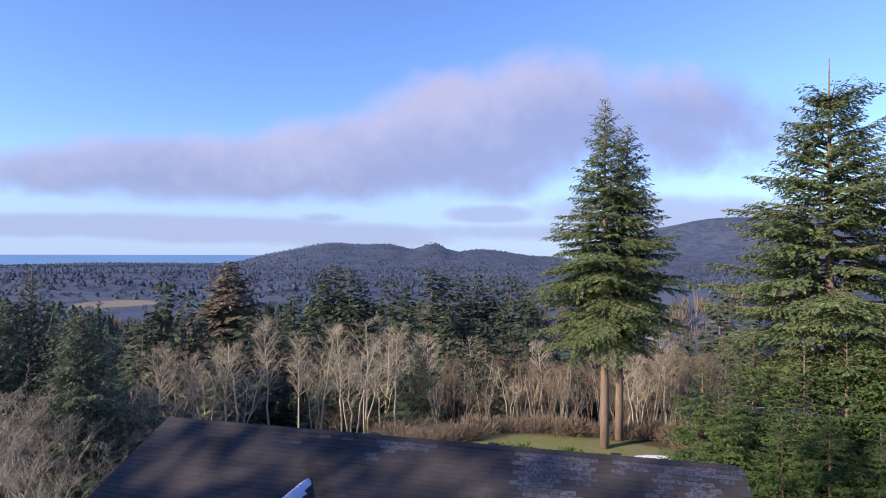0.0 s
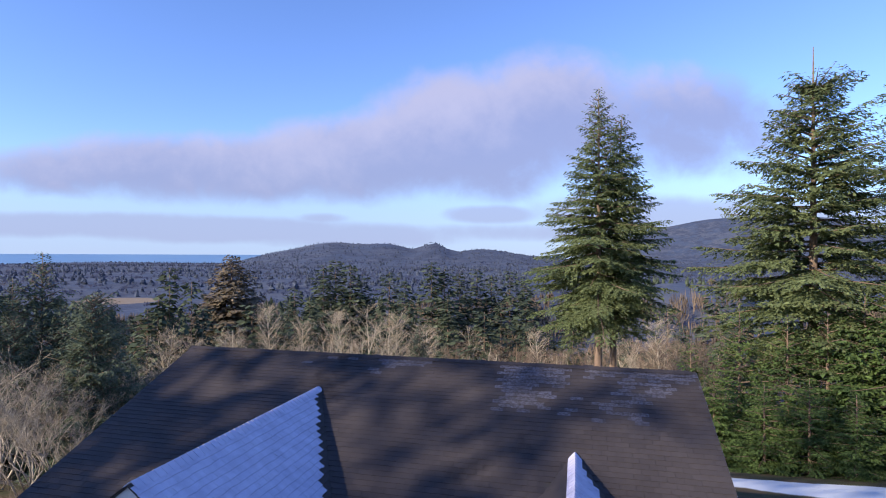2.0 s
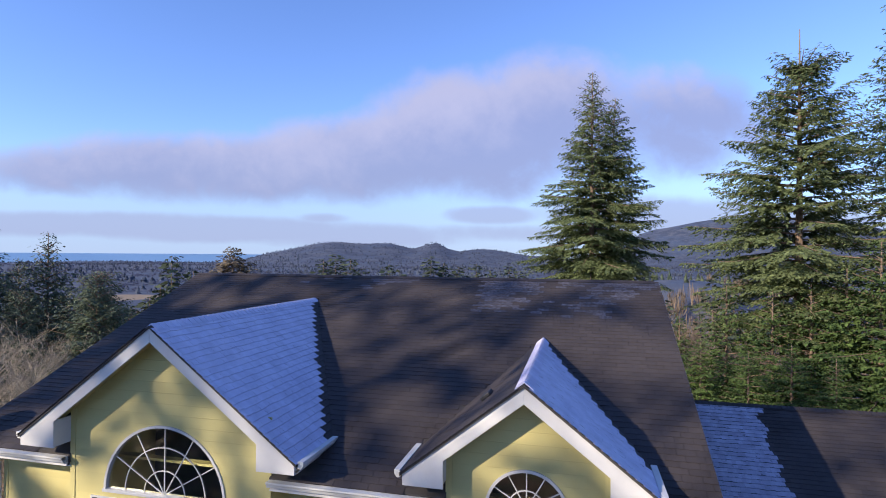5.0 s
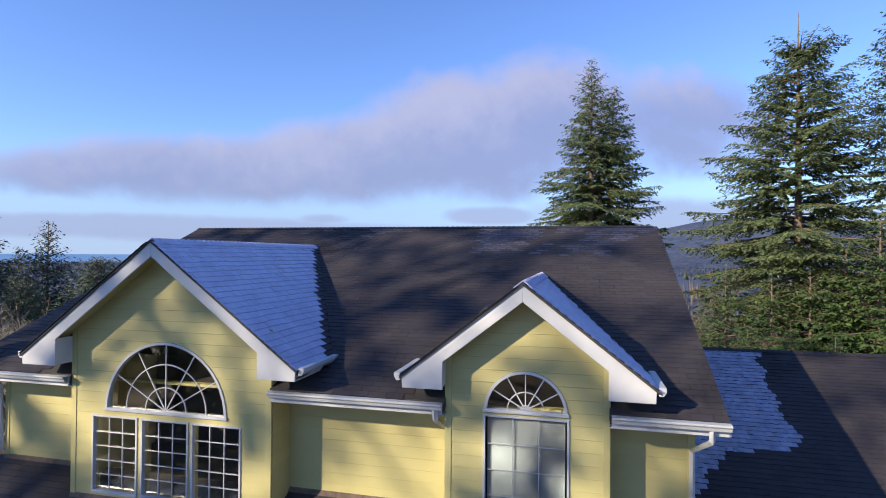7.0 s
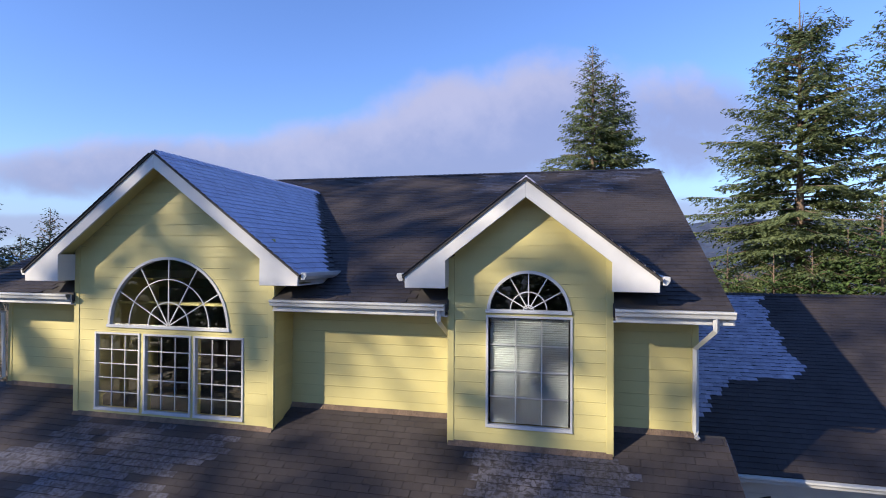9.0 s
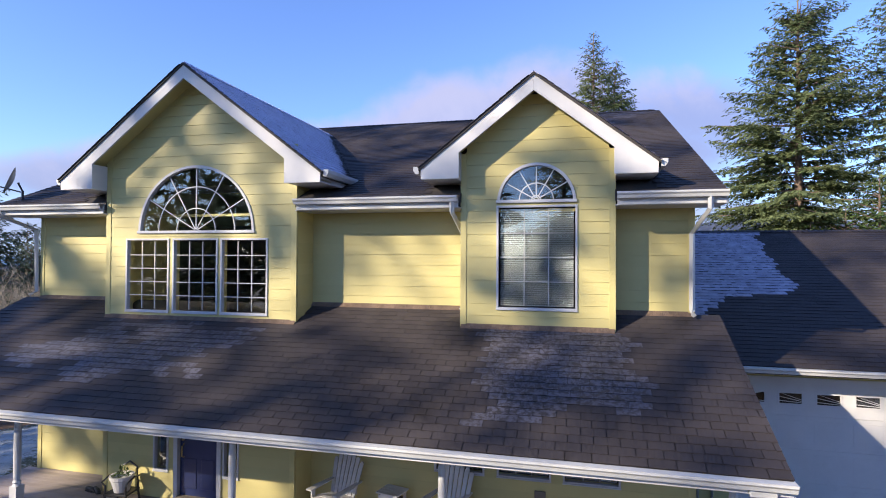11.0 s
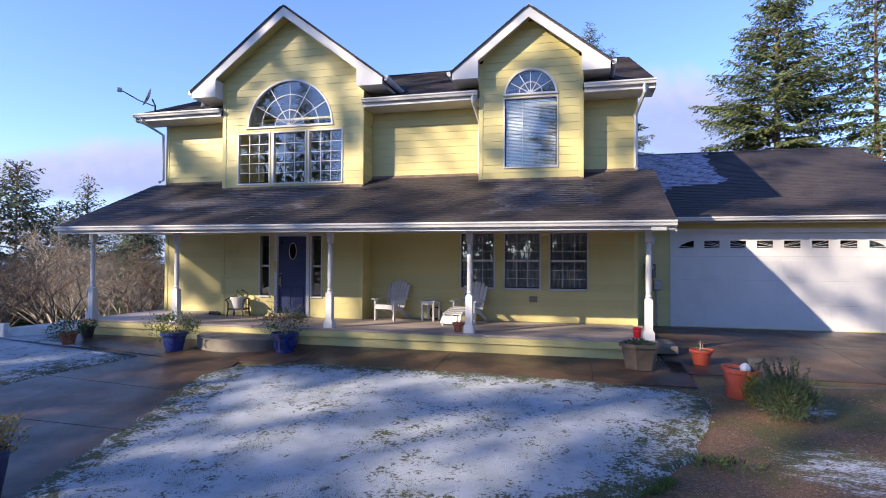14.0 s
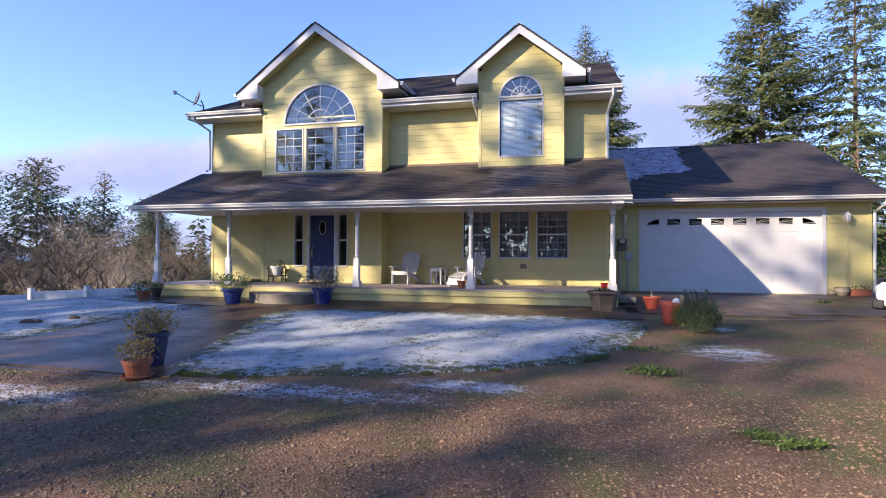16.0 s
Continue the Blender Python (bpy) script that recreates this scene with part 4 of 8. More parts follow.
def casing_rect(w, x0, x1, y, z0, z1, t=0.034, proud=0.035):
    bm = B()
    box(bm, x0 - 0.02, x0 + t - 0.02, y - proud, y + 0.05, z0 - 0.02, z1 + 0.02)
    box(bm, x1 - t + 0.02, x1 + 0.02, y - proud, y + 0.05, z0 - 0.02, z1 + 0.02)
    box(bm, x0 + t - 0.02, x1 - t + 0.02, y - proud + 0.002, y + 0.048, z1 + 0.02 - t, z1 + 0.019)
    box(bm, x0 + t - 0.02, x1 - t + 0.02, y - proud + 0.002, y + 0.048, z0 - 0.019, z0 - 0.02 + t)
    part("window_frame", bm, VINYL, w)
    bar("window_sill", x0 - 0.025, x1 + 0.025, y - proud - 0.012, y - proud + 0.001, z0 - 0.034, z0 - 0.012, VINYL, w, 0.004)


def grid_window(x0, x1, y, z0, z1, cols, rows, label, hung=False):
    w = under("window", house, label)
    casing_rect(w, x0, x1, y, z0, z1)
    a, b, c, d = x0 + 0.04, x1 - 0.04, z0 + 0.04, z1 - 0.04
    sashes = [(c, d)]
    if hung:
        m = (c + d) / 2
        bar("meeting_rail", a, b, y - 0.02, y + 0.03, m - 0.025, m + 0.025, VINYL, w)
        sashes = [(c, m - 0.025), (m + 0.025, d)]
    for lo_z, hi_z in sashes:
        pane(w, a, b, y + 0.025, lo_z, hi_z)
        for k in range(1, cols):
            x = a + (b - a) * k / cols
            bar("muntin", x - 0.007, x + 0.007, y + 0.004, y + 0.018, lo_z, hi_z, VINYL, w)
        for k in range(1, rows):
            z = lo_z + (hi_z - lo_z) * k / rows
            bar("muntin", a, b, y + 0.006, y + 0.020, z - 0.007, z + 0.007, VINYL, w)
    return w


def arc_band(cx, cz, r0, r1, y0, y1, a0=0.0, a1=math.pi, n=24):
    bm = B()
    pts = [(cx + r1 * math.cos(a0 + (a1 - a0) * k / n), cz + r1 * math.sin(a0 + (a1 - a0) * k / n)) for k in range(n + 1)]
    inn = [(cx + r0 * math.cos(a0 + (a1 - a0) * k / n), cz + r0 * math.sin(a0 + (a1 - a0) * k / n)) for k in range(n + 1)]
    for k in range(n):
        prism(bm, [pts[k], pts[k + 1], inn[k + 1], inn[k]], y0, y1)
    bmesh.ops.remove_doubles(bm, verts=bm.verts, dist=1e-5)
    return bm


def fan_window(cx, cz, r, y, arcs, spokes, label):
    """A half-round window with sunburst bars."""
    w = under("window", house, label)
    part("window_frame", arc_band(cx, cz, r - 0.024, r + 0.022, y - 0.038, y + 0.05), VINYL, w)
    bar("window_sill", cx - r - 0.04, cx + r + 0.04, y - 0.055, y + 0.05, cz - 0.022, cz + 0.03, VINYL, w, 0.004)
    bm = B()
    prism(bm, [(cx + (r - 0.03) * math.cos(math.pi * k / 32), cz + (r - 0.03) * math.sin(math.pi * k / 32)) for k in range(33)], y + 0.025, y + 0.031)
    part("pane", bm, GLASS, w).visible_shadow = False
    for q in arcs:
        part("muntin", arc_band(cx, cz + 0.03, r * q - 0.008, r * q + 0.008, y + 0.004, y + 0.018), VINYL, w)
    first = arcs[0] if len(arcs) > 1 else 0.06
    for k in range(1, spokes):
        a = math.pi * k / spokes
        bm = B()
        box(bm, 0.03, r - 0.04, -0.007, 0.007, -0.008, 0.008)
        for v in bm.verts:
            x, z = v.co.x, v.co.z
            v.co = Vector((cx + x * math.cos(a) - z * math.sin(a), y + 0.013 + v.co.y, cz + 0.03 + x * math.sin(a) + z * math.cos(a)))
        part("muntin", bm, VINYL, w)
    return w


for x0, x1, z0, z1 in WIN_L:
    grid_window(x0, x1, LY, z0, z1, 3, 5, "tall white-framed window with fifteen lights")
fan_window(*ARCH_L[:2], ARCH_L[2], LY, (0.34, 0.67), 6, "large half-round fan window in a white frame")
x0, x1, z0, z1 = WIN_R[0]
w = grid_window(x0, x1, RY, z0, z1, 3, 4, "white-framed window with a lowered blind")
slat_mesh = None
for k in range(46):                                # the lowered blind
    z = z0 + 0.05 + k * (z1 - z0 - 0.10) / 45
    if slat_mesh is None:
        bm = B()
        box(bm, -(x1 - x0) / 2 + 0.042, (x1 - x0) / 2 - 0.042, -0.019, 0.019, -0.001, 0.001)
        ob = part("slat", bm, BLIND, w)
        slat_mesh = ob.data
        ob.parent = None
    else:
        ob = new("slat", slat_mesh)
    ob.parent = w
    ob.matrix_parent_inverse = Matrix.Identity(4)
    ob.matrix_basis = pose((x0 + x1) / 2, RY + 0.058, z, 46, 0, 0)
fan_window(*ARCH_R[:2], ARCH_R[2], RY, (0.12, 0.45), 6, "small half-round fan window in a white frame")
for x0, x1, z0, z1 in WIN_P:
    w = grid_window(x0, x1, MY, z0, z1, 3, 3, "white double-hung porch window with small lights", hung=True)
    bm = B()                                       # sheer curtain hanging in soft folds
    folds = [(x0 + 0.03 + (x1 - x0 - 0.06) * k / 40, MY + 0.12 + 0.012 * math.sin(k * 1.25) + 0.006 * math.sin(k * 0.4)) for k in range(41)]
    prism(bm, folds + [(x, y + 0.004) for x, y in reversed(folds)], z0 + 0.03, z1 - 0.02, "z")
    part("curtain", bm, CURTAIN, w, "pale blue-grey sheer curtain")
for x0, x1, z0, z1 in SIDE:
    grid_window(x0, x1, LY, z0, z1, 1, 1, "narrow white-framed sidelight beside the door", hung=True)

# front door
door = under("door", house, "dark blue panelled front door with an oval light")
x0, x1, z0, z1 = DOOR
leaf = bar("door_leaf", x0 + 0.03, x1 - 0.03, LY + 0.03, LY + 0.075, z0 + 0.01, z1 - 0.03, BLUE_DOOR, door)
for px0, px1, pz0, pz1 in ((x0 + 0.12, x0 + 0.40, z0 + 0.15, z0 + 0.72), (x1 - 0.40, x1 - 0.12, z0 + 0.15, z0 + 0.72)):
    bm = B()
    box(bm, px0, px1, LY + 0.018, LY + 0.030, pz0, pz1)
    part("panel", bm, BLUE_DOOR, leaf, bevel=0.008)
bm = B()
lathe(bm, [(0.13, -0.006), (0.13, 0.006)], 24)
for v in bm.verts:
    v.co = Vector(((x0 + x1) / 2 + v.co.x * 0.75, LY + 0.026 + v.co.z * 0.5, 1.98 + v.co.y * 1.6))
part("oval_light", bm, DARK_GLASS, leaf)
bm = B()
tube(bm, [((x0 + x1) / 2 + 0.105 * math.cos(2 * math.pi * k / 24), LY + 0.026, 1.98 + 0.22 * math.sin(2 * math.pi * k / 24)) for k in range(25)], 0.012, sides=5)
part("oval_trim", bm, GREY_METAL, leaf)
bm = B()
box(bm, x0 - 0.07, x0 + 0.02, LY - 0.045, LY + 0.06, z0 - 0.06, z1 + 0.08)
box(bm, x1 - 0.02, x1 + 0.07, LY - 0.045, LY + 0.06, z0 - 0.06, z1 + 0.08)
box(bm, x0 + 0.02, x1 - 0.02, LY - 0.043, LY + 0.058, z1 - 0.02, z1 + 0.078)
part("door_frame", bm, VINYL, door)
bar("threshold", x0 + 0.02, x1 - 0.02, LY - 0.12, LY + 0.06, DECK_Z, z0 + 0.01, STONE, door, 0.006)
bm = B()
tube(bm, [(x0 + 0.11, LY + 0.03, 1.28), (x0 + 0.11, LY - 0.03, 1.25), (x0 + 0.11, LY - 0.03, 1.06), (x0 + 0.11, LY + 0.03, 1.03)], 0.014, sides=8)
lathe(bm, [(0.028, 0.0), (0.028, 0.02)], 12, at=(x0 + 0.11, LY + 0.0, 1.36))
part("door_handle", bm, BRASS, door, "brass pull handle and lock")
bm = B()
box(bm, x0 - 0.055, x0 - 0.005, LY - 0.06, LY - 0.046, 1.42, 1.70)
part("house_plate", bm, BRASS, house, "narrow brass plate beside the door", bevel=0.004)

# garage door: four hinged sections, eight raised panels each, the top row glazed with sunburst bars
gdoor = under("garage_door", house, "wide white sectional garage door with a row of sunburst lights")
gx0, gx1, gz0, gz1 = GDOOR
sec = (gz1 - gz0) / 4
for r in range(4):
    za, zb = gz0 + r * sec, gz0 + (r + 1) * sec
    sx = under("section", gdoor)
    cell = (gx1 - gx0) / 8
    holes = [(gx0 + cell * (c + 0.5) - 0.20, gx0 + cell * (c + 0.5) + 0.20, za + 0.22, za + 0.43) for c in range(8)] if r == 3 else []
    bm = B()
    xs = sorted({gx0, gx1, *[h[0] for h in holes], *[h[1] for h in holes]})
    zs = sorted({za + 0.002, zb - 0.002, *[h[2] for h in holes], *[h[3] for h in holes]})
    for xa, xb in zip(xs, xs[1:]):
        for z_a, z_b in zip(zs, zs[1:]):
            cx, cz = (xa + xb) / 2, (z_a + z_b) / 2
            if not any(h[0] < cx < h[1] and h[2] < cz < h[3] for h in holes):
                box(bm, xa, xb, GY + 0.05, GY + 0.09, z_a, z_b)
    bmesh.ops.remove_doubles(bm, verts=bm.verts, dist=1e-4)
    part("section_board", bm, WHITE, sx)
    for c in range(8):
        xm = gx0 + cell * (c + 0.5)
        if r < 3:
            bm = B()
            lo_p = [(xm - 0.24, za + 0.09), (xm + 0.24, za + 0.09), (xm + 0.24, zb - 0.09), (xm - 0.24, zb - 0.09)]
            prism(bm, lo_p, GY + 0.044, GY + 0.05)
            part("panel", bm, WHITE, sx, bevel=0.005)
            continue
        h = holes[c]
        pane(sx, h[0], h[1], GY + 0.068, h[2], h[3], DARK_GLASS)
        bm = B()
        for q in ((h[0] - 0.025, h[0] + 0.008, h[2] - 0.025, h[3] + 0.025), (h[1] - 0.008, h[1] + 0.025, h[2] - 0.025, h[3] + 0.025), (h[0] + 0.008, h[1] - 0.008, h[2] - 0.025, h[2] + 0.008), (h[0] + 0.008, h[1] - 0.008, h[3] - 0.008, h[3] + 0.025)):
            box(bm, q[0], q[1], GY + 0.040, GY + 0.052, q[2], q[3])
        fx = (gx0 + gx1) / 2                        # the bars of all lights fan out from the middle of the door
        for ray in range(1, 4):
            if c in (0, 7) and ray > 1:
                continue
            u0 = h[2] + (h[3] - h[2]) * ray / 4
            inner_x, outer_x = (h[1], h[0]) if xm < fx else (h[0], h[1])
            spread = 0.10 if c in (3, 4) else 0.055
            zi, zo = h[2] + (u0 - h[2]) * 0.5, u0 + spread * (ray - 1) * 0.5
            box(bm, -0.5, 0.5, GY + 0.055, GY + 0.064, -0.006, 0.006)
            for v in list(bm.verts)[-8:]:
                t = v.co.x + 0.5
                v.co = Vector((inner_x + (outer_x - inner_x) * t, v.co.y, min(h[3], zi + (zo - zi) * t + v.co.z)))
        if c in (0, 7):
            a0, a1 = (h[0], h[1]) if c == 0 else (h[1], h[0])
            prism(bm, [(a0, h[2]), (a0, h[3]), (a1, h[3]), (a0 + (a1 - a0) * 0.55, h[3] - 0.05), (a0 + (a1 - a0) * 0.2, h[2] + 0.09)], GY + 0.054, GY + 0.066)
        part("light_frame", bm, WHITE, sx)
bm = B()
box(bm, gx0 - 0.10, gx0 + 0.01, GY - 0.04, GY + 0.10, -0.02, gz1 + 0.11)
box(bm, gx1 - 0.01, gx1 + 0.10, GY - 0.04, GY + 0.10, -0.02, gz1 + 0.11)
box(bm, gx0 + 0.01, gx1 - 0.01, GY - 0.038, GY + 0.098, gz1 - 0.005, gz1 + 0.109)
part("door_frame", bm, WHITE, gdoor)
bar("partition", MX1 + 0.05, GX1 - 0.2, 10.8, 10.9, 0.0, 2.9, DIMMED_ROOM, house)


# ---- downspouts ----
def downspout(pts, parent=house):
    bm = B()
    tube(bm, pts, 0.045, sides=4)
    return part("downspout", bm, GUTTER, parent)


downspout([(-10.25, 4.68, 5.83), (-10.25, 4.68, 5.72), (-10.06, 5.35, 5.45), (-10.06, 5.38, 4.1), (-10.10, 5.25, 4.02)])
downspout([(-0.50, 4.68, 5.83), (-0.50, 4.70, 5.66), (-0.44, 5.36, 5.30), (-0.44, 5.38, 4.05), (-0.44, 5.25, 3.98)])
downspout([(3.50, 4.68, 5.83), (3.50, 4.70, 5.66), (3.36, 5.36, 5.30), (3.36, 5.38, 4.05), (3.36, 5.25, 3.98)])
downspout([(11.10, 6.9, 2.80), (11.10, 6.95, 2.68), (11.04, 7.48, 2.47), (11.04, 7.50, 0.06), (11.04, 7.35, -0.02)])
bm = B()
box(bm, 3.35, 3.62, P_Y - 0.04, P_Y + 0.06, P_Z - 0.20, P_Z - 0.10)
part("gutter_outlet", bm, GUTTER, house, bevel=0.01)


# ---- things on the porch and in the yard ----
def leaf_ball(name, parent, material, n, centre, radii, leaf, seed, up=0.4, inner=0.25, fat=1.0):
    """A loose mass of small leaves, thin at its rim."""
    rg = np.random.RandomState(seed)
    d = unit(rg.normal(0, 1, (n, 3)))
    r = rg.uniform(inner, 1.0, n) ** 0.6
    lump = 1 + 0.35 * np.sin(d[:, 0] * 5 + seed) * np.cos(d[:, 1] * 6 + 2 * seed)
    base = np.array(centre) + d * (r * lump)[:, None] * np.array(radii)
    along = unit(d + rg.normal(0, 0.6, (n, 3)) + np.array([0, 0, up]))
    side = unit(np.cross(along, rg.normal(0, 1, (n, 3))))
    ln = leaf * rg.uniform(0.5, 1.4, n)
    v, f = kites(base, along, side, ln, ln * fat * rg.uniform(0.3, 0.6, n))
    return raw(name, v.tolist(), f.tolist(), material, parent)


def kites(base, along, side, length, width):
    """Leaf-like kites: arrays of base points, directions and sizes -> vertices and faces."""
    n = len(base)
    tip = base + along * length[:, None]
    mid = base + along * (length * 0.45)[:, None]
    lft, rgt = mid + side * (width * 0.5)[:, None], mid - side * (width * 0.5)[:, None]
    verts = np.stack([base, lft, tip, rgt], axis=1).reshape(-1, 3)
    faces = np.arange(n * 4).reshape(-1, 4)
    return verts, faces


def unit(v):
    return v / np.maximum(1e-9, np.linalg.norm(v, axis=1))[:, None]


def pot(name, label, profile, material, category="pot", soil=0.9, sides=24, saucer=None, flutes=0):
    ob = thing(name, label, category)
    bm = B()
    h = profile[-1][1]
    inner = [(profile[-1][0] - 0.025, h - 0.002), (profile[-1][0] - 0.035, h * soil - 0.02)]
    lathe(bm, profile + inner, sides)
    part("pot_body", bm, material, ob, smooth_faces=False)
    bm = B()
    lathe(bm, [(profile[-1][0] - 0.036, h * soil - 0.03), (profile[-1][0] - 0.036, h * soil), (0.01, h * soil + 0.015)], 16)
    part("soil", bm, SOIL, ob)
    if saucer:
        bm = B()
        lathe(bm, [(saucer * 0.85, 0.0), (saucer, 0.04), (saucer - 0.015, 0.042), (saucer * 0.83, 0.012)], sides)
        part("saucer", bm, material, ob)
    for k in range(flutes):
        a = 2 * math.pi * k / flutes
        bm = B()
        r0, r1 = profile[0][0], profile[-1][0]
        tube(bm, [((r0 * 0.65 + r1 * 0.35 + 0.002) * math.cos(a), (r0 * 0.65 + r1 * 0.35 + 0.002) * math.sin(a), h * 0.22), ((r0 * 0.35 + r1 * 0.65 - 0.012) * math.cos(a), (r0 * 0.35 + r1 * 0.65 - 0.012) * math.sin(a), h * 0.62)], 0.012, 0.016, 5)
        part("flute", bm, material, ob)
    return ob


def stems(parent, material, n, base_z, spread, height, seed, r=0.008):
    rg = random.Random(seed)
    bm = B()
    for k in range(n):
        a = rg.uniform(0, 2 * math.pi)
        s, h = spread * rg.uniform(0.3, 1), height * rg.uniform(0.6, 1)
        m = Vector((math.cos(a) * s * 0.35, math.sin(a) * s * 0.35, base_z + h * 0.55))
        e = Vector((math.cos(a) * s, math.sin(a) * s, base_z + h))
        tube(bm, [(0.05 * math.cos(a), 0.05 * math.sin(a), base_z - 0.02), m, e], r, r * 0.4, 4)
        for b in range(3):
            q = m.lerp(e, rg.uniform(0, 0.9))
            tube(bm, [q, q + Vector((rg.uniform(-1, 1), rg.uniform(-1, 1), rg.uniform(0, 0.7))) * s * 0.35], r * 0.5, r * 0.25, 3)
    return part("stems", bm, material, parent)


def blue_pot(seed, label, flutes=0):
    ob = pot("blue_pot", label, [(0.20, 0), (0.205, 0.02), (0.285, 0.36), (0.29, 0.37), (0.325, 0.38), (0.33, 0.45)], BLUE_GLAZE, sides=28, flutes=flutes)
    stems(ob, TWIG, 14 if flutes else 10, 0.42, 0.62, 0.66 if flutes else 0.5, seed)
    leaf_ball("foliage", ob, LEAF, 1250 if flutes else 2100, (0, 0, 0.70 if flutes else 0.62), (0.60, 0.60, 0.36 if flutes else 0.30), 0.05, seed, up=0.2, inner=0.25)
    return ob


blue_pot(21, "blue glazed pot with a spreading leafy shrub on the walk").matrix_world = pose(-6.50, 1.66, gz(-6.50, 1.66) + 0.02, 0, 0, 20) @ Matrix.Diagonal((0.87, 0.87, 0.9, 1))
blue_pot(22, "fluted blue pot with an open twiggy shrub by the step", 14).matrix_world = pose(-4.02, 2.0, gz(-4.02, 2.0) + 0.02, 0, 0, 200) @ Matrix.Diagonal((0.88, 0.88, 0.93, 1))

ob = pot("terracotta_pot", "terracotta pot with a drooping shrub beside the deck", [(0.15, 0), (0.21, 0.27), (0.235, 0.275), (0.24, 0.34)], TERRA)
stems(ob, TWIG, 9, 0.32, 0.4, 0.35, 5)
leaf_ball("foliage", ob, LEAF, 600, (0, 0, 0.46), (0.5, 0.5, 0.22), 0.07, 5, inner=0.3)
ob.matrix_world = pose(-9.38, 1.68, gz(-9.38, 1.68) + 0.02) @ Matrix.Diagonal((0.8, 0.8, 0.82, 1))
ob = pot("flower_pot", "dark plastic pot with small red flowers beside the deck", [(0.11, 0), (0.15, 0.22), (0.165, 0.225), (0.17, 0.27)], BLACK)
leaf_ball("foliage", ob, LEAF, 260, (0, 0, 0.33), (0.20, 0.20, 0.10), 0.05, 15, inner=0.2)
leaf_ball("flower", ob, RED_PLASTIC, 60, (0, 0, 0.38), (0.18, 0.18, 0.07), 0.035, 16, inner=0.4, fat=1.8)
settle(ob, -9.62, 2.42, gz(-9.62, 2.42) + 0.02)

ob = pot("planter", "large dark blue planter with dry yellow herbs", [(0.16, 0), (0.165, 0.02), (0.215, 0.32), (0.23, 0.43), (0.255, 0.445), (0.26, 0.50)], NAVY, sides=30)
leaf_ball("foliage", ob, DRY_LEAF, 1000, (0, 0, 0.62), (0.34, 0.34, 0.20), 0.05, 7, up=1.2, inner=0.1)
stems(ob, TWIG, 26, 0.46, 0.42, 0.34, 8, 0.005)
settle(ob, -3.64, -4.40, gz(-3.64, -4.40) + 0.02)
ob = pot("terracotta_pot", "small terracotta pot with saucer and dry trailing herbs", [(0.135, 0.02), (0.175, 0.19), (0.195, 0.195), (0.20, 0.26)], TERRA, saucer=0.215)
leaf_ball("foliage", ob, DRY_LEAF, 650, (0, 0, 0.38), (0.26, 0.26, 0.20), 0.045, 9, up=0.8, inner=0.1)
settle(ob, -3.36, -4.98, gz(-3.36, -4.98) + 0.005, 40)

bm = B()                                           # hexagonal stone planter at the deck's corner
ob = thing("stone_planter", "weathered brown six-sided planter with low plants", "planter")
lathe(bm, [(0.26, 0), (0.34, 0.40), (0.39, 0.41), (0.39, 0.47), (0.33, 0.47), (0.31, 0.40)], 6)
part("planter_body", bm, AGED_WOOD, ob)
bm = B()
lathe(bm, [(0.315, 0.36), (0.315, 0.41), (0.01, 0.42)], 6)
part("soil", bm, SOIL, ob)
leaf_ball("foliage", ob, LEAF, 160, (0.0, 0, 0.45), (0.2, 0.2, 0.06), 0.06, 31)
settle(ob, 3.14, 2.14, gz(3.14, 2.14) + 0.02, 12)

ob = pot("flower_pot", "orange plastic pot with a dry stem", [(0.17, 0), (0.24, 0.25), (0.27, 0.26), (0.275, 0.32)], ORANGE_POT)
stems(ob, TWIG, 4, 0.3, 0.1, 0.2, 33)
leaf_ball("foliage", ob, WEED, 60, (0, 0, 0.30), (0.16, 0.16, 0.04), 0.05, 34)
ob.matrix_world = pose(4.28, 2.68, gz(4.28, 2.68) + 0.02) @ Matrix.Diagonal((0.78, 0.78, 0.9, 1))
ob = pot("flower_pot", "tilted tall orange plastic pot holding white ornaments", [(0.16, 0), (0.24, 0.38), (0.27, 0.39), (0.275, 0.46)], ORANGE_POT)
bm = B()
lathe(bm, [(0.02, 0.40), (0.07, 0.43), (0.08, 0.48), (0.05, 0.53), (0.01, 0.55)], 12, at=(0.05, -0.05, 0))
part("ornament", bm, CHAIR_WHITE, ob, "small round white ornament", smooth_faces=True)
bm = B()
lathe(bm, [(0.075, 0.40), (0.085, 0.50), (0.10, 0.51), (0.10, 0.55), (0.08, 0.55)], 14, at=(0.20, 0.06, 0.06))
part("ornament", bm, STONE, ob, "small pale clay pot lying in the larger one")
ob.matrix_world = pose(4.42, 0.75, gz(4.42, 0.75) - 0.005, 0, 5, 0)

ob = thing("rosemary_bush", "dense grey-green rosemary bush with upright spikes", "shrub")
stems(ob, TWIG, 14, 0.05, 0.35, 0.5, 41)
leaf_ball("foliage", ob, HERB, 6500, (0, 0, 0.33), (0.40, 0.40, 0.35), 0.085, 42, up=1.0, inner=0.15, fat=0.32)
bm = B()
rg = random.Random(43)
V, F = [], []
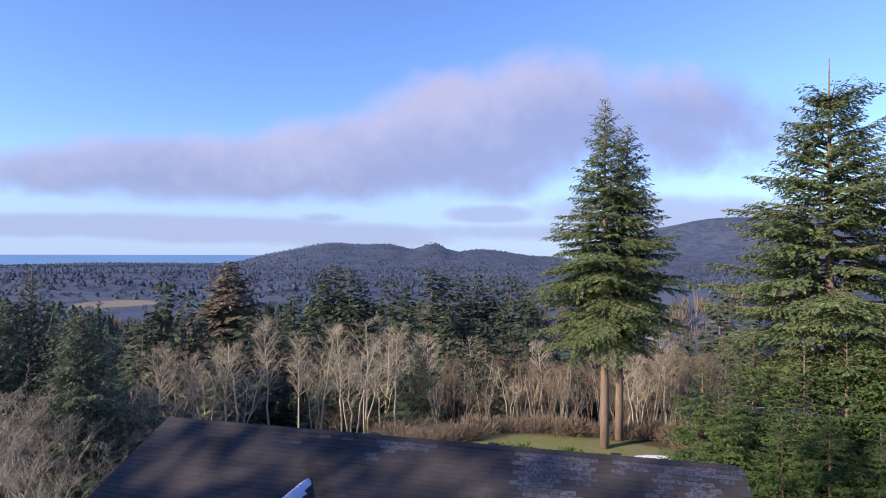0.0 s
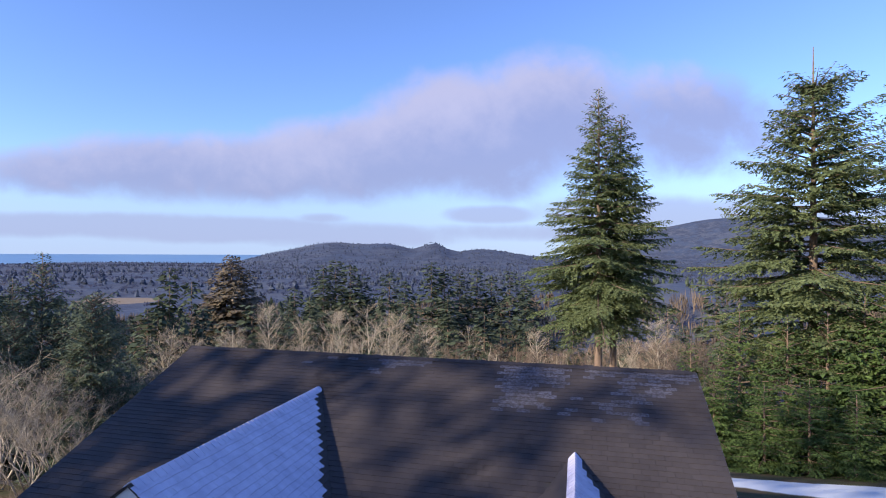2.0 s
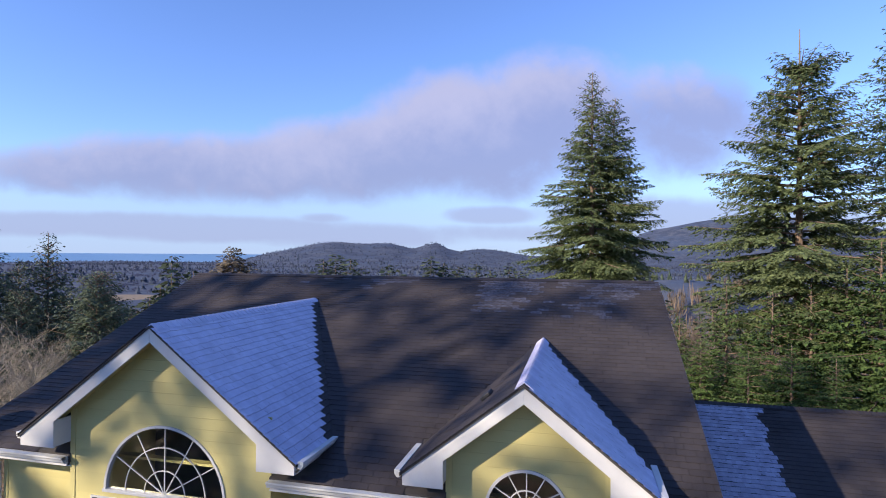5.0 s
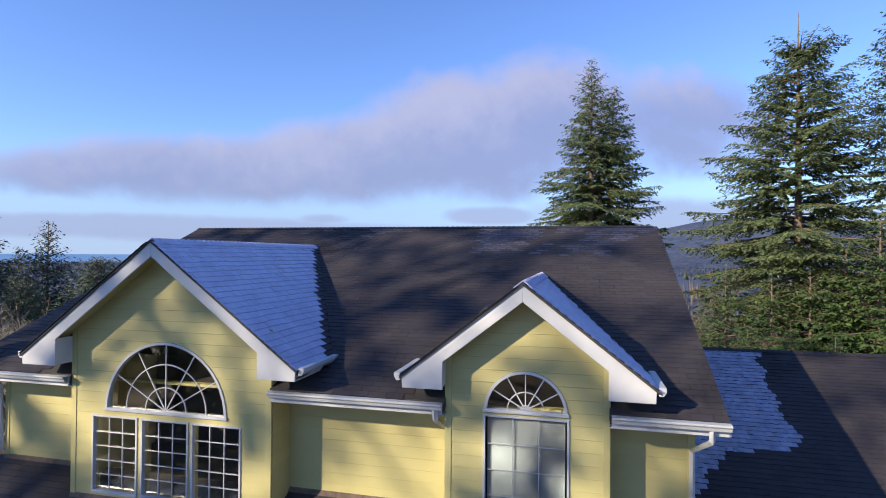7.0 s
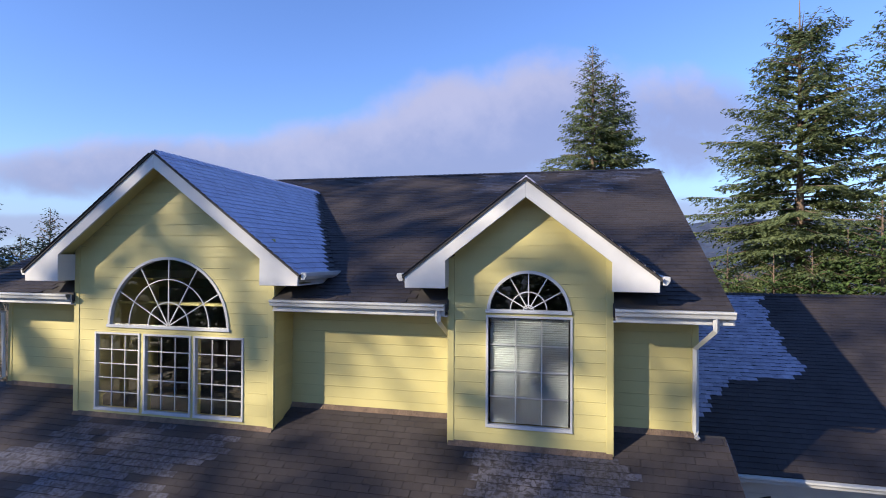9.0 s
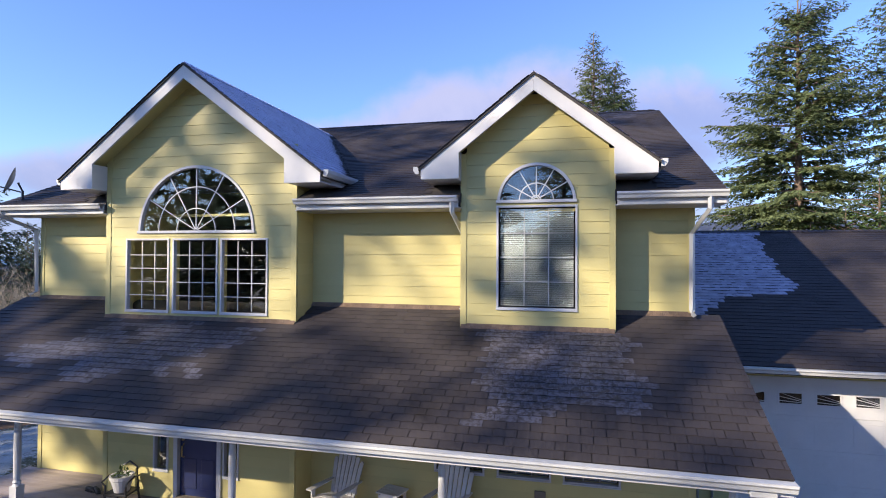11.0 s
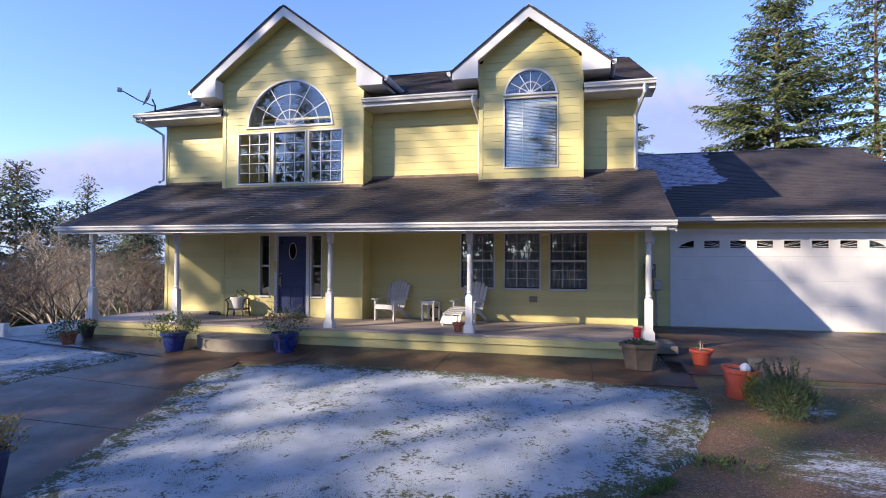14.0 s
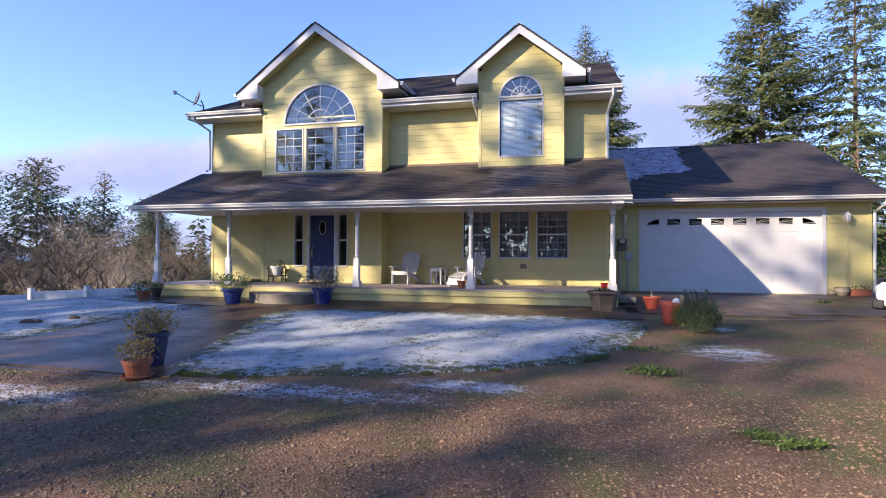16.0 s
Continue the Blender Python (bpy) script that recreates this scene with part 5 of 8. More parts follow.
for k in range(12):
    a, s = rg.uniform(0, 6.28), rg.uniform(0, 0.33)
    n = 70
    q = np.random.RandomState(k)
    t = q.uniform(0, 1, n)
    c = np.array([math.cos(a) * s, math.sin(a) * s, 0.55])
    base = c + np.outer(t, [0.1 * math.cos(a), 0.1 * math.sin(a), 0.42 * rg.uniform(0.5, 1.0)])
    al = unit(q.normal(0, 1, (n, 3)) * [1, 1, 0.5] + [0, 0, 0.8])
    v, f = kites(base, al, unit(np.cross(al, q.normal(0, 1, (n, 3)))), q.uniform(0.03, 0.07, n), q.uniform(0.012, 0.02, n))
    F += (f + len(V)).tolist()
    V += v.tolist()
bm.free()
raw("flower_spray", V, F, HERB, ob)
ob.matrix_world = pose(4.82, -0.12, gz(4.82, -0.12)) @ Matrix.Diagonal((0.88, 0.88, 0.86, 1))
ob = thing("golden_herb", "yellow-green feathery herb beside the rosemary", "plant")
leaf_ball("foliage", ob, GOLD_HERB, 900, (0, 0, 0.22), (0.17, 0.17, 0.24), 0.085, 45, up=1.6, inner=0.1, fat=0.35)
settle(ob, 4.52, 0.22, gz(4.52, 0.22))


def weed_patch(x, y, n, rx, ry, h, seed, label):
    rg = np.random.RandomState(seed)
    ob = thing("weed", label, "plant")
    base = np.stack([rg.normal(0, rx * 0.5, n), rg.normal(0, ry * 0.5, n), rg.uniform(0, 0.04, n)], axis=1)
    along = unit(np.stack([rg.normal(0, 0.8, n), rg.normal(0, 0.8, n), rg.uniform(0.2, 1.0, n)], axis=1))
    ln = h * rg.uniform(0.4, 1.2, n)
    v, f = kites(base, along, unit(np.cross(along, rg.normal(0, 1, (n, 3)))), ln, ln * 0.32)
    raw("leaves", v.tolist(), f.tolist(), WEED, ob)
    return settle(ob, x, y, gz(x, y) + 0.005)




def fallen_sprig(x, y, turn, length, seed, label):
    """A fir branch lying flat on the gravel: a stem with side twigs full of green needles."""
    rg = np.random.RandomState(seed)
    ob = thing("fallen_branch", label, "branch")
    bm = B()
    tube(bm, [(0, 0, 0.015), (length * 0.5, 0.03, 0.03), (length, 0.0, 0.015)], 0.008, 0.003, 5)
    part("stem", bm, TWIG, ob)
    bases, ways, lens = [], [], []
    for k in range(int(length / 0.035)):
        t = (k + rg.uniform()) * 0.035 / length
        side = 1 if k % 2 else -1
        reach = 0.30 * (1.05 - t) * rg.uniform(0.5, 1.2) + 0.03
        d = np.array([0.75, side * 0.75, 0.08])
        n = 40
        u = rg.uniform(0, 1, n)
        bases.append(np.array([length * t, 0.0, 0.02]) + np.outer(u * reach, d) + rg.normal(0, 0.006, (n, 3)))
        ways.append(d + rg.normal(0, 0.6, (n, 3)) + np.array([0, 0, 0.55]))
        lens.append(rg.uniform(0.026, 0.052, n))
    base, along, ln = np.concatenate(bases), unit(np.concatenate(ways)), np.concatenate(lens)
    base[:, 2] = np.maximum(base[:, 2], 0.004)
    v, f = kites(base, along, unit(np.cross(along, rg.normal(0, 1, along.shape))), ln, ln * 0.32)
    raw("needles", v.tolist(), f.tolist(), WEED, ob)
    return settle(ob, x, y, gz(x, y) + 0.004, turn)


fallen_sprig(4.08, -5.38, -25, 0.34, 61, "small green fir sprig fallen on the gravel")
fallen_sprig(4.20, -5.62, 5, 0.62, 62, "fresh green fir branch fallen on the gravel")
fallen_sprig(4.36, -5.80, 62, 0.30, 63, "short green fir sprig fallen beside a branch")
weed_patch(3.58, -3.3, 300, 0.30, 0.22, 0.09, 53, "ferny green weed clump by the lawn")
weed_patch(2.75, -2.75, 200, 0.5, 0.25, 0.05, 54, "green weeds at the lawn's rim")
weed_patch(3.55, -1.9, 200, 0.4, 0.3, 0.08, 55, "dark green weeds at the lawn's corner")
weed_patch(-0.2, -4.2, 200, 0.5, 0.2, 0.04, 57, "thawed green grass tuft at the lawn's rim")
weed_patch(8.55, 4.4, 90, 0.2, 0.15, 0.09, 56, "weeds growing from a joint in the apron")

# half-round concrete step
bm = B()
pts = [(-5.35 + 1.2 * math.cos(math.pi + math.pi * k / 28), 2.79 + 1.08 * math.sin(math.pi + math.pi * k / 28)) for k in range(29)]
prism(bm, pts, -0.28, 0.045, "z")
ob = part("step", bm, STONE, bevel=0.012)
tagged(ob, "half-round weathered concrete step before the porch", "step")

# side steps at the deck's end
ob = thing("side_step", "low concrete step block at the porch end", "step")
bm = B()
box(bm, 0, 0.42, 0, 1.1, 0, 0.16)
part("block", bm, STONE, ob, bevel=0.01)
settle(ob, 3.56, 3.3, -0.10)


def adirondack(label):
    """A slatted garden chair with a fanned back, low sloping seat and wide arms."""
    ob = thing("adirondack_chair", label, "chair", group="porch chairs")
    W = 0.56
    for sx in (-1, 1):
        bm = B()
        box(bm, sx * W / 2 - 0.018, sx * W / 2 + 0.018, -0.36, -0.27, 0.0, 0.53)
        part("front_leg", bm, CHAIR_WHITE, ob, bevel=0.004)
        bm = B()
        prism(bm, [(-0.34, 0.30), (-0.34, 0.39), (0.10, 0.29), (0.52, 0.08), (0.52, 0.0), (0.44, 0.0), (0.05, 0.20)], sx * (W / 2 - 0.045) - 0.015, sx * (W / 2 - 0.045) + 0.015, "x")
        part("rear_leg", bm, CHAIR_WHITE, ob)
        bm = B()
        prism(bm, [(sx * (W / 2 + 0.08), -0.42), (sx * (W / 2 - 0.05), -0.42), (sx * (W / 2 - 0.03), 0.36), (sx * (W / 2 + 0.03), 0.36), (sx * (W / 2 + 0.09), -0.2)], 0.532, 0.556, "z")
        part("armrest", bm, CHAIR_WHITE, ob, bevel=0.004)
    for k in range(6):
        y = -0.34 + k * 0.085
        z = 0.385 - max(0, y + 0.25) * 0.25
        bm = B()
        box(bm, -W / 2 + 0.02, W / 2 - 0.02, y, y + 0.074, z, z + 0.02)
        part("seat_slat", bm, CHAIR_WHITE, ob, bevel=0.003)
    bm = B()
    box(bm, -W / 2 + 0.02, W / 2 - 0.02, -0.372, -0.352, 0.30, 0.41)
    part("apron", bm, CHAIR_WHITE, ob)
    tops = [0.90, 0.96, 0.995, 1.01, 0.995, 0.96, 0.90]
    for k in range(7):
        a = (k - 3) * 0.078
        t = (k - 3) * 0.017
        bm = B()
        prism(bm, [(a - 0.033, 0.0), (a + 0.033, 0.0), (a + t * 1.2 + 0.040, tops[k] - 0.33), (a + t * 1.2 + 0.02, tops[k] - 0.30), (a + t * 1.2 - 0.02, tops[k] - 0.30), (a + t * 1.2 - 0.040, tops[k] - 0.33)], -0.009, 0.009)
        for v in bm.verts:
            v.co = Vector((v.co.x, 0.155 + v.co.y + v.co.z * 0.36, 0.28 + v.co.z * 1.03))
        part("back_slat", bm, CHAIR_WHITE, ob)
    for z, y in ((0.36, 0.20), (0.72, 0.33)):
        bm = B()
        box(bm, -0.29, 0.29, y, y + 0.022, z, z + 0.06)
        part("back_rail", bm, CHAIR_WHITE, ob)
    return ob


settle(adirondack("white slatted adirondack chair facing the yard"), -2.68, 5.0, DECK_Z, -14)
settle(adirondack("white slatted adirondack chair under the porch windows"), -0.62, 5.02, DECK_Z, -14)
ob = thing("footrest", "white slatted footrest curving down from the chair", "footrest")
for sx in (-1, 1):
    bm = B()
    prism(bm, [(-0.30, 0.0), (-0.24, 0.0), (-0.12, 0.24), (0.22, 0.30), (0.22, 0.0), (0.28, 0.0), (0.28, 0.36), (-0.12, 0.32), (-0.20, 0.26)], sx * 0.22 - 0.014, sx * 0.22 + 0.014, "x")
    part("leg", bm, CHAIR_WHITE, ob)
for k in range(7):
    t = k / 6
    y, z = (-0.30 + t * 0.24, 0.06 + t * 0.62 * 0.5) if t < 0.5 else (-0.18 + (t - 0.5) * 0.8, 0.245 + (t - 0.5) * 0.2)
    bm = B()
    box(bm, -0.26, 0.26, -0.04, 0.04, 0, 0.018)
    tilt = 60 if t < 0.35 else (38 if t < 0.5 else 12)
    for v in bm.verts:
        v.co = pose(0, y, z + 0.02, tilt, 0, 0) @ v.co
    part("slat", bm, CHAIR_WHITE, ob)
settle(ob, -0.84, 4.42, DECK_Z, -14)

ob = thing("side_table", "small white square porch table", "table")
for x in (-0.19, 0.19):
    for y in (-0.19, 0.19):
        bm = B()
        box(bm, x - 0.028, x + 0.028, y - 0.028, y + 0.028, 0, 0.44)
        part("leg", bm, CHAIR_WHITE, ob, bevel=0.003)
for k in range(4):
    bm = B()
    box(bm, -0.26, 0.26, -0.25 + k * 0.127, -0.25 + k * 0.127 + 0.118, 0.46, 0.485)
    part("top_slat", bm, CHAIR_WHITE, ob, bevel=0.003)
for y in (-0.215, 0.19):
    bm = B()
    box(bm, -0.16, 0.16, y, y + 0.02, 0.38, 0.458)
    part("rail", bm, CHAIR_WHITE, ob)
ob.matrix_world = pose(-1.66, 5.12, DECK_Z, 0, 0, -14) @ Matrix.Diagonal((0.86, 0.8, 1.06, 1))
ob = thing("wheel_ornament", "dark hooped ornament leaning under the table", "ornament")
bm = B()
tube(bm, [(0.15 * math.cos(math.pi * k / 12), 0, 0.20 + 0.15 * math.sin(math.pi * k / 12)) for k in range(-6, 19)], 0.02, sides=6)
part("hoop", bm, BLACK, ob)
settle(ob, -1.58, 5.32, DECK_Z - 0.03, -10)

ob = pot("flower_pot", "small terracotta pot with a bare stem on the deck", [(0.075, 0), (0.105, 0.15), (0.125, 0.155), (0.128, 0.20)], TERRA, sides=18)
stems(ob, TWIG, 3, 0.19, 0.04, 0.22, 61, 0.006)
settle(ob, -0.50, 3.10, DECK_Z + 0.012)
ob = thing("bucket", "small red plastic bucket on the deck", "bucket")
bm = B()
lathe(bm, [(0.085, 0), (0.115, 0.24), (0.125, 0.245), (0.125, 0.26), (0.108, 0.258), (0.08, 0.02)], 20)
part("bucket_body", bm, RED_PLASTIC, ob)
bm = B()
tube(bm, [(0.12 * math.cos(math.pi * k / 10), -0.02 - 0.1 * math.sin(math.pi * k / 10), 0.24 - 0.06 * math.sin(math.pi * k / 10)) for k in range(11)], 0.004, sides=4)
part("handle", bm, GREY_METAL, ob)
ob.matrix_world = pose(3.20, 3.32, DECK_Z + 0.004) @ Matrix.Diagonal((0.76, 0.76, 0.76, 1))

ob = thing("planter_stand", "black iron chair-shaped stand holding a white pot", "plant stand")
for x in (-0.17, 0.17):
    for y in (-0.15, 0.15):
        bm = B()
        tube(bm, [(x * 1.1, y * 1.1, 0), (x, y, 0.14), (x, y, 0.30)], 0.018, sides=6)
        part("leg", bm, BLACK, ob)
    bm = B()
    tube(bm, [(x, -0.15, 0.30), (x * 1.25, -0.17, 0.36), (x * 1.25, 0.0, 0.40), (x * 1.1, 0.16, 0.36)], 0.014, sides=6)
    part("armrest", bm, BLACK, ob)
bm = B()
box(bm, -0.19, 0.19, -0.17, 0.17, 0.15, 0.18)
part("seat", bm, BLACK, ob, bevel=0.004)
bm = B()
lathe(bm, [(0.11, 0.18), (0.16, 0.36), (0.175, 0.37), (0.18, 0.42), (0.15, 0.42), (0.13, 0.36)], 20)
part("white_pot", bm, CHAIR_WHITE, ob, "round white pot")
bm = B()
tube(bm, [(-0.15, 0.17, 0.30), (-0.13, 0.18, 0.48), (0, 0.185, 0.56), (0.13, 0.18, 0.48), (0.15, 0.17, 0.30)], 0.014, sides=6)
part("backrest", bm, BLACK, ob)
leaf_ball("foliage", ob, LEAF, 60, (0, 0, 0.44), (0.10, 0.10, 0.07), 0.06, 66)
ob.matrix_world = pose(-6.82, 4.44, DECK_Z + 0.012, 0, 0, 8) @ Matrix.Diagonal((1.2, 1.2, 1.25, 1))

bm = B()
box(bm, -6.02, -5.0, 4.32, 4.69, DECK_Z + 0.012, DECK_Z + 0.028)
tagged(part("doormat", bm, MAT, bevel=0.004), "rust-brown coir doormat before the front door", "doormat")
for k, (x, a) in enumerate(((-7.80, 12), (-7.66, -8))):
    ob = thing("shoe", "dark shoe lying on the porch deck", "shoe", group="pair of shoes")
    bm = B()
    prism(bm, [(-0.045, -0.13), (0.03, -0.14), (0.05, -0.04), (0.035, 0.13), (-0.035, 0.13), (-0.05, 0.0)], 0.0, 0.022, "z")
    part("sole", bm, TYRE, ob)
    bm = B()
    prism(bm, [(-0.13, 0.022), (-0.125, 0.05), (-0.03, 0.085), (0.12, 0.085), (0.13, 0.022)], -0.036, 0.036, "x")
    part("upper", bm, BLACK, ob, bevel=0.012)
    settle(ob, x, 4.70, DECK_Z + 0.012, 70 + a)

# satellite dish on the roof corner
ob = thing("satellite_dish", "small grey satellite dish on the roof edge", "satellite dish")
bm = B()
rings = []
for i in range(5):
    r = 0.30 * i / 4
    rings.append([bm.verts.new((r * math.cos(2 * math.pi * k / 24), r * 1.1 * math.sin(2 * math.pi * k / 24), 0.25 * r * r / 0.3)) for k in range(24)] if i else [bm.verts.new((0, 0, 0))])
for k in range(24):
    bm.faces.new((rings[0][0], rings[1][k], rings[1][(k + 1) % 24]))
for a, b in zip(rings[1:], rings[2:]):
    for k in range(24):
        bm.faces.new((a[k], b[k], b[(k + 1) % 24], a[(k + 1) % 24]))
bmesh.ops.solidify(bm, geom=list(bm.faces), thickness=0.012)
for v in bm.verts:
    v.co = pose(-0.08, 0, 0.42, 0, -70, 0) @ v.co
part("reflector", bm, GREY_METAL, ob, smooth_faces=True)
bm = B()
tube(bm, [(0.08, 0, -0.05), (0.08, 0, 0.22), (0.0, 0, 0.40)], 0.024, sides=8)
part("mast", bm, BLACK, ob)
bm = B()
tube(bm, [(0.05, 0, 0.20), (-0.35, -0.02, 0.30), (-0.78, -0.03, 0.50)], 0.016, sides=6)
part("arm", bm, BLACK, ob)
bm = B()
box(bm, -0.90, -0.78, -0.06, 0.03, 0.46, 0.58)
part("receiver", bm, GREY_METAL, ob, bevel=0.015)
settle(ob, -10.18, 5.02, main_z(5.02) + 0.0, 50)

# meter, boxes and lamp on the garage wall
ob = thing("electric_meter", "beige meter box with a round glass dial and conduit", "meter")
bm = B()
box(bm, -0.15, 0.15, -0.12, 0, 1.30, 1.68)
part("meter_box", bm, STONE, ob, bevel=0.012)
bm = B()
lathe(bm, [(0.09, 0), (0.09, 0.06), (0.07, 0.10)], 20)
for v in bm.verts:
    v.co = Vector((v.co.x, -0.12 - v.co.z, 1.60 + v.co.y))
part("dial", bm, GREY_METAL, ob, "round meter dial under glass")
bm = B()
box(bm, 0.10, 0.30, -0.09, 0, 0.98, 1.24)
part("switch_box", bm, GREY_METAL, ob, bevel=0.01)
for x, z0, z1 in ((-0.08, 0.0, 1.30), (0.18, 0.0, 0.98), (0.05, 1.68, 2.60)):
    bm = B()
    tube(bm, [(x, -0.05, z0), (x, -0.05, z1)], 0.025, sides=8)
    part("conduit", bm, GREY_METAL, ob)
settle(ob, 3.92, GY - 0.025, 0.0)
ob = thing("wall_lamp", "ornate white wall lantern beside the garage door", "lamp")
bm = B()
box(bm, -0.06, 0.06, -0.02, 0, -0.16, 0.12)
part("backplate", bm, CHAIR_WHITE, ob, bevel=0.006)
bm = B()
tube(bm, [(0, -0.02, 0.0), (0, -0.10, 0.10), (0, -0.17, 0.06)], 0.012, sides=6)
part("bracket", bm, CHAIR_WHITE, ob)
bm = B()
lathe(bm, [(0.05, -0.18), (0.075, -0.02), (0.09, 0.0), (0.03, 0.09), (0.008, 0.13)], 6, at=(0, -0.17, 0))
part("lantern", bm, CHAIR_WHITE, ob)
settle(ob, 10.31, GY - 0.025, 2.35)
ob = thing("wall_lamp", "ornate white wall lantern near the porch end", "lamp")
bm = B()
box(bm, -0.05, 0.05, -0.02, 0, -0.14, 0.10)
part("backplate", bm, CHAIR_WHITE, ob, bevel=0.006)
bm = B()
lathe(bm, [(0.04, -0.15), (0.065, -0.02), (0.08, 0.0), (0.03, 0.08), (0.008, 0.11)], 6, at=(0, -0.13, 0))
part("lantern", bm, CHAIR_WHITE, ob)
settle(ob, 4.0, GY - 0.025, 2.38)
bm = B()
box(bm, 0.83, 1.02, MY - 0.06, MY - 0.026, 0.72, 0.86)
tagged(part("wall_outlet", bm, STONE, bevel=0.008), "covered outlet box on the porch wall", "outlet")

# pots and a vine by the garage's corner
ob = pot("flower_pot", "squat tan pot with a bare climbing vine", [(0.13, 0), (0.20, 0.12), (0.19, 0.22), (0.21, 0.25)], STONE)
bm = B()
tube(bm, [(0, 0, 0.2), (0.05, 0.10, 0.7), (0.20, 0.15, 1.1), (0.14, 0.16, 1.55), (0.30, 0.17, 1.9)], 0.012, 0.006, 5)
tube(bm, [(0, 0, 0.2), (0.16, 0.12, 0.8), (0.12, 0.15, 1.2), (0.34, 0.16, 1.35)], 0.010, 0.005, 5)
part("vine", bm, TWIG, ob)
settle(ob, 10.10, 7.26, gz(9.7, 6.3) + 0.02)
ob = thing("window_box", "low terracotta trough at the garage wall", "planter")
bm = B()
box(bm, -0.28, 0.28, -0.1, 0.1, 0, 0.19)
part("trough", bm, TERRA, ob, bevel=0.012)
leaf_ball("foliage", ob, LEAF, 80, (0, 0, 0.22), (0.22, 0.08, 0.06), 0.06, 71)
settle(ob, 10.56, 7.28, gz(10.2, 6.3) + 0.02)
ob = thing("garden_stone", "rounded grey stone by the garage door", "stone")
bm = B()
lathe(bm, [(0.09, 0), (0.13, 0.05), (0.12, 0.12), (0.06, 0.17)], 10)
part("boulder", bm, STONE, ob)
settle(ob, 9.84, 7.30, gz(9.4, 6.4) + 0.02)
ob = thing("corner_shrub", "green leafy shrub with pale blooms at the garage corner", "shrub")
stems(ob, TWIG, 7, 0.0, 0.3, 0.9, 75)
leaf_ball("foliage", ob, LEAF, 700, (0, 0, 0.75), (0.42, 0.42, 0.6), 0.10, 76)
settle(ob, 11.25, 6.9, gz(11.25, 6.9))


# low white board edging at the yard's far side
ob = thing("board_edging", "low weathered white board edging between stub posts", "edging")
pts = [(-12.9, 1.25), (-11.75, 2.05), (-10.7, 2.75)]
for x, y in pts:
    bm = B()
    box(bm, x - 0.07, x + 0.07, y - 0.07, y + 0.07, gz(x, y) - 0.1, gz(x, y) + 0.36)
    part("post", bm, FENCE_WHITE, ob, bevel=0.008)
for (xa, ya), (xb, yb) in zip(pts, pts[1:]):
    bm = B()
    box(bm, -0.02, 1.02, -0.025, 0.025, -0.05, 0.25)
    d = Vector((xb - xa, yb - ya, 0))
    for v in bm.verts:
        n = Vector((-d.y, d.x, 0)).normalized()
        p = Vector((xa, ya, 0)) + d * (0.05 + 0.9 * v.co.x) + n * v.co.y
        v.co = Vector((p.x, p.y, gz(p.x, p.y) + v.co.z))
    part("board", bm, FENCE_WHITE, ob)
for x, y, r in ((-9.17, -1.84, 0.21), (-8.95, -1.80, 0.12), (-8.60, -1.22, 0.14)):
    ob = thing("soil_clod", "dark clod of soil on the frosted lawn", "soil")
    bm = B()
    lathe(bm, [(r, 0), (r * 0.95, 0.03), (r * 0.5, 0.07), (r * 0.2, 0.075)], 9, squash=0.7)
    part("clod", bm, SOIL, ob)
    settle(ob, x, y, gz(x, y) + 0.025)


def build_car():
    """A small pale silver car, parked with its nose to the house."""
    ob = thing("car", "silver-white parked car with dark tyres", "car")
    half = [(0.0, 0.62), (0.05, 0.82), (0.95, 0.98), (1.75, 1.42), (3.1, 1.45), (3.9, 1.05), (4.2, 0.95), (4.25, 0.45), (3.75, 0.22), (0.45, 0.22), (0.02, 0.35)]
    bm = B()
    lo_, hi_ = [], []
    for sx in (-0.84, 0.84):
        row = []
        for y, z in half:
            k = 1.0 if z < 0.99 else 0.80
            row.append(bm.verts.new((sx * k, y, z)))
        (lo_ if sx < 0 else hi_).extend(row)
    n = len(half)
    bm.faces.new(lo_)
    bm.faces.new(hi_[::-1])
    for i in range(n):
        j = (i + 1) % n
        bm.faces.new((lo_[i], hi_[i], hi_[j], lo_[j]))
    part("body", bm, CAR_PAINT, ob, bevel=0.06, smooth_faces=True)
    bm = B()
    box(bm, -0.86, 0.86, -0.06, 0.20, 0.26, 0.50)
    part("bumper", bm, BLACK, ob, bevel=0.05)
    for sx in (-1, 1):
        bm = B()
        box(bm, sx * 0.62 - 0.16, sx * 0.62 + 0.16, -0.03, 0.12, 0.62, 0.78)
        part("headlight", bm, GREY_METAL, ob, bevel=0.03)
        bm = B()
        prism(bm, [(1.35, 1.02), (1.85, 1.36), (3.0, 1.38), (3.6, 1.06)], sx * 0.72 - 0.02, sx * 0.72 + 0.10, "x")
        part("side_window", bm, DARK_GLASS, ob)
        for y in (0.56, 3.35):
            bm = B()
            lathe(bm, [(0.20, -0.09), (0.31, -0.10), (0.325, -0.06), (0.325, 0.06), (0.31, 0.10), (0.20, 0.09)], 28)
            for v in bm.verts:
                v.co = Vector((sx * 0.80 + v.co.z, y + v.co.x, 0.325 + v.co.y))
            wheel = part("tyre", bm, TYRE, ob)
            bm = B()
            lathe(bm, [(0.205, -0.02), (0.205, 0.085), (0.17, 0.095), (0.03, 0.075), (0.01, 0.075)], 20)
            for v in bm.verts:
                v.co = Vector((sx * (0.80 + v.co.z), y + v.co.x, 0.325 + v.co.y))
            part("rim", bm, GREY_METAL, wheel)
    return ob


car = build_car()
car.matrix_world = pose(9.14, 2.55, gz(9.14, 1.43), 0, 0, -134.3)


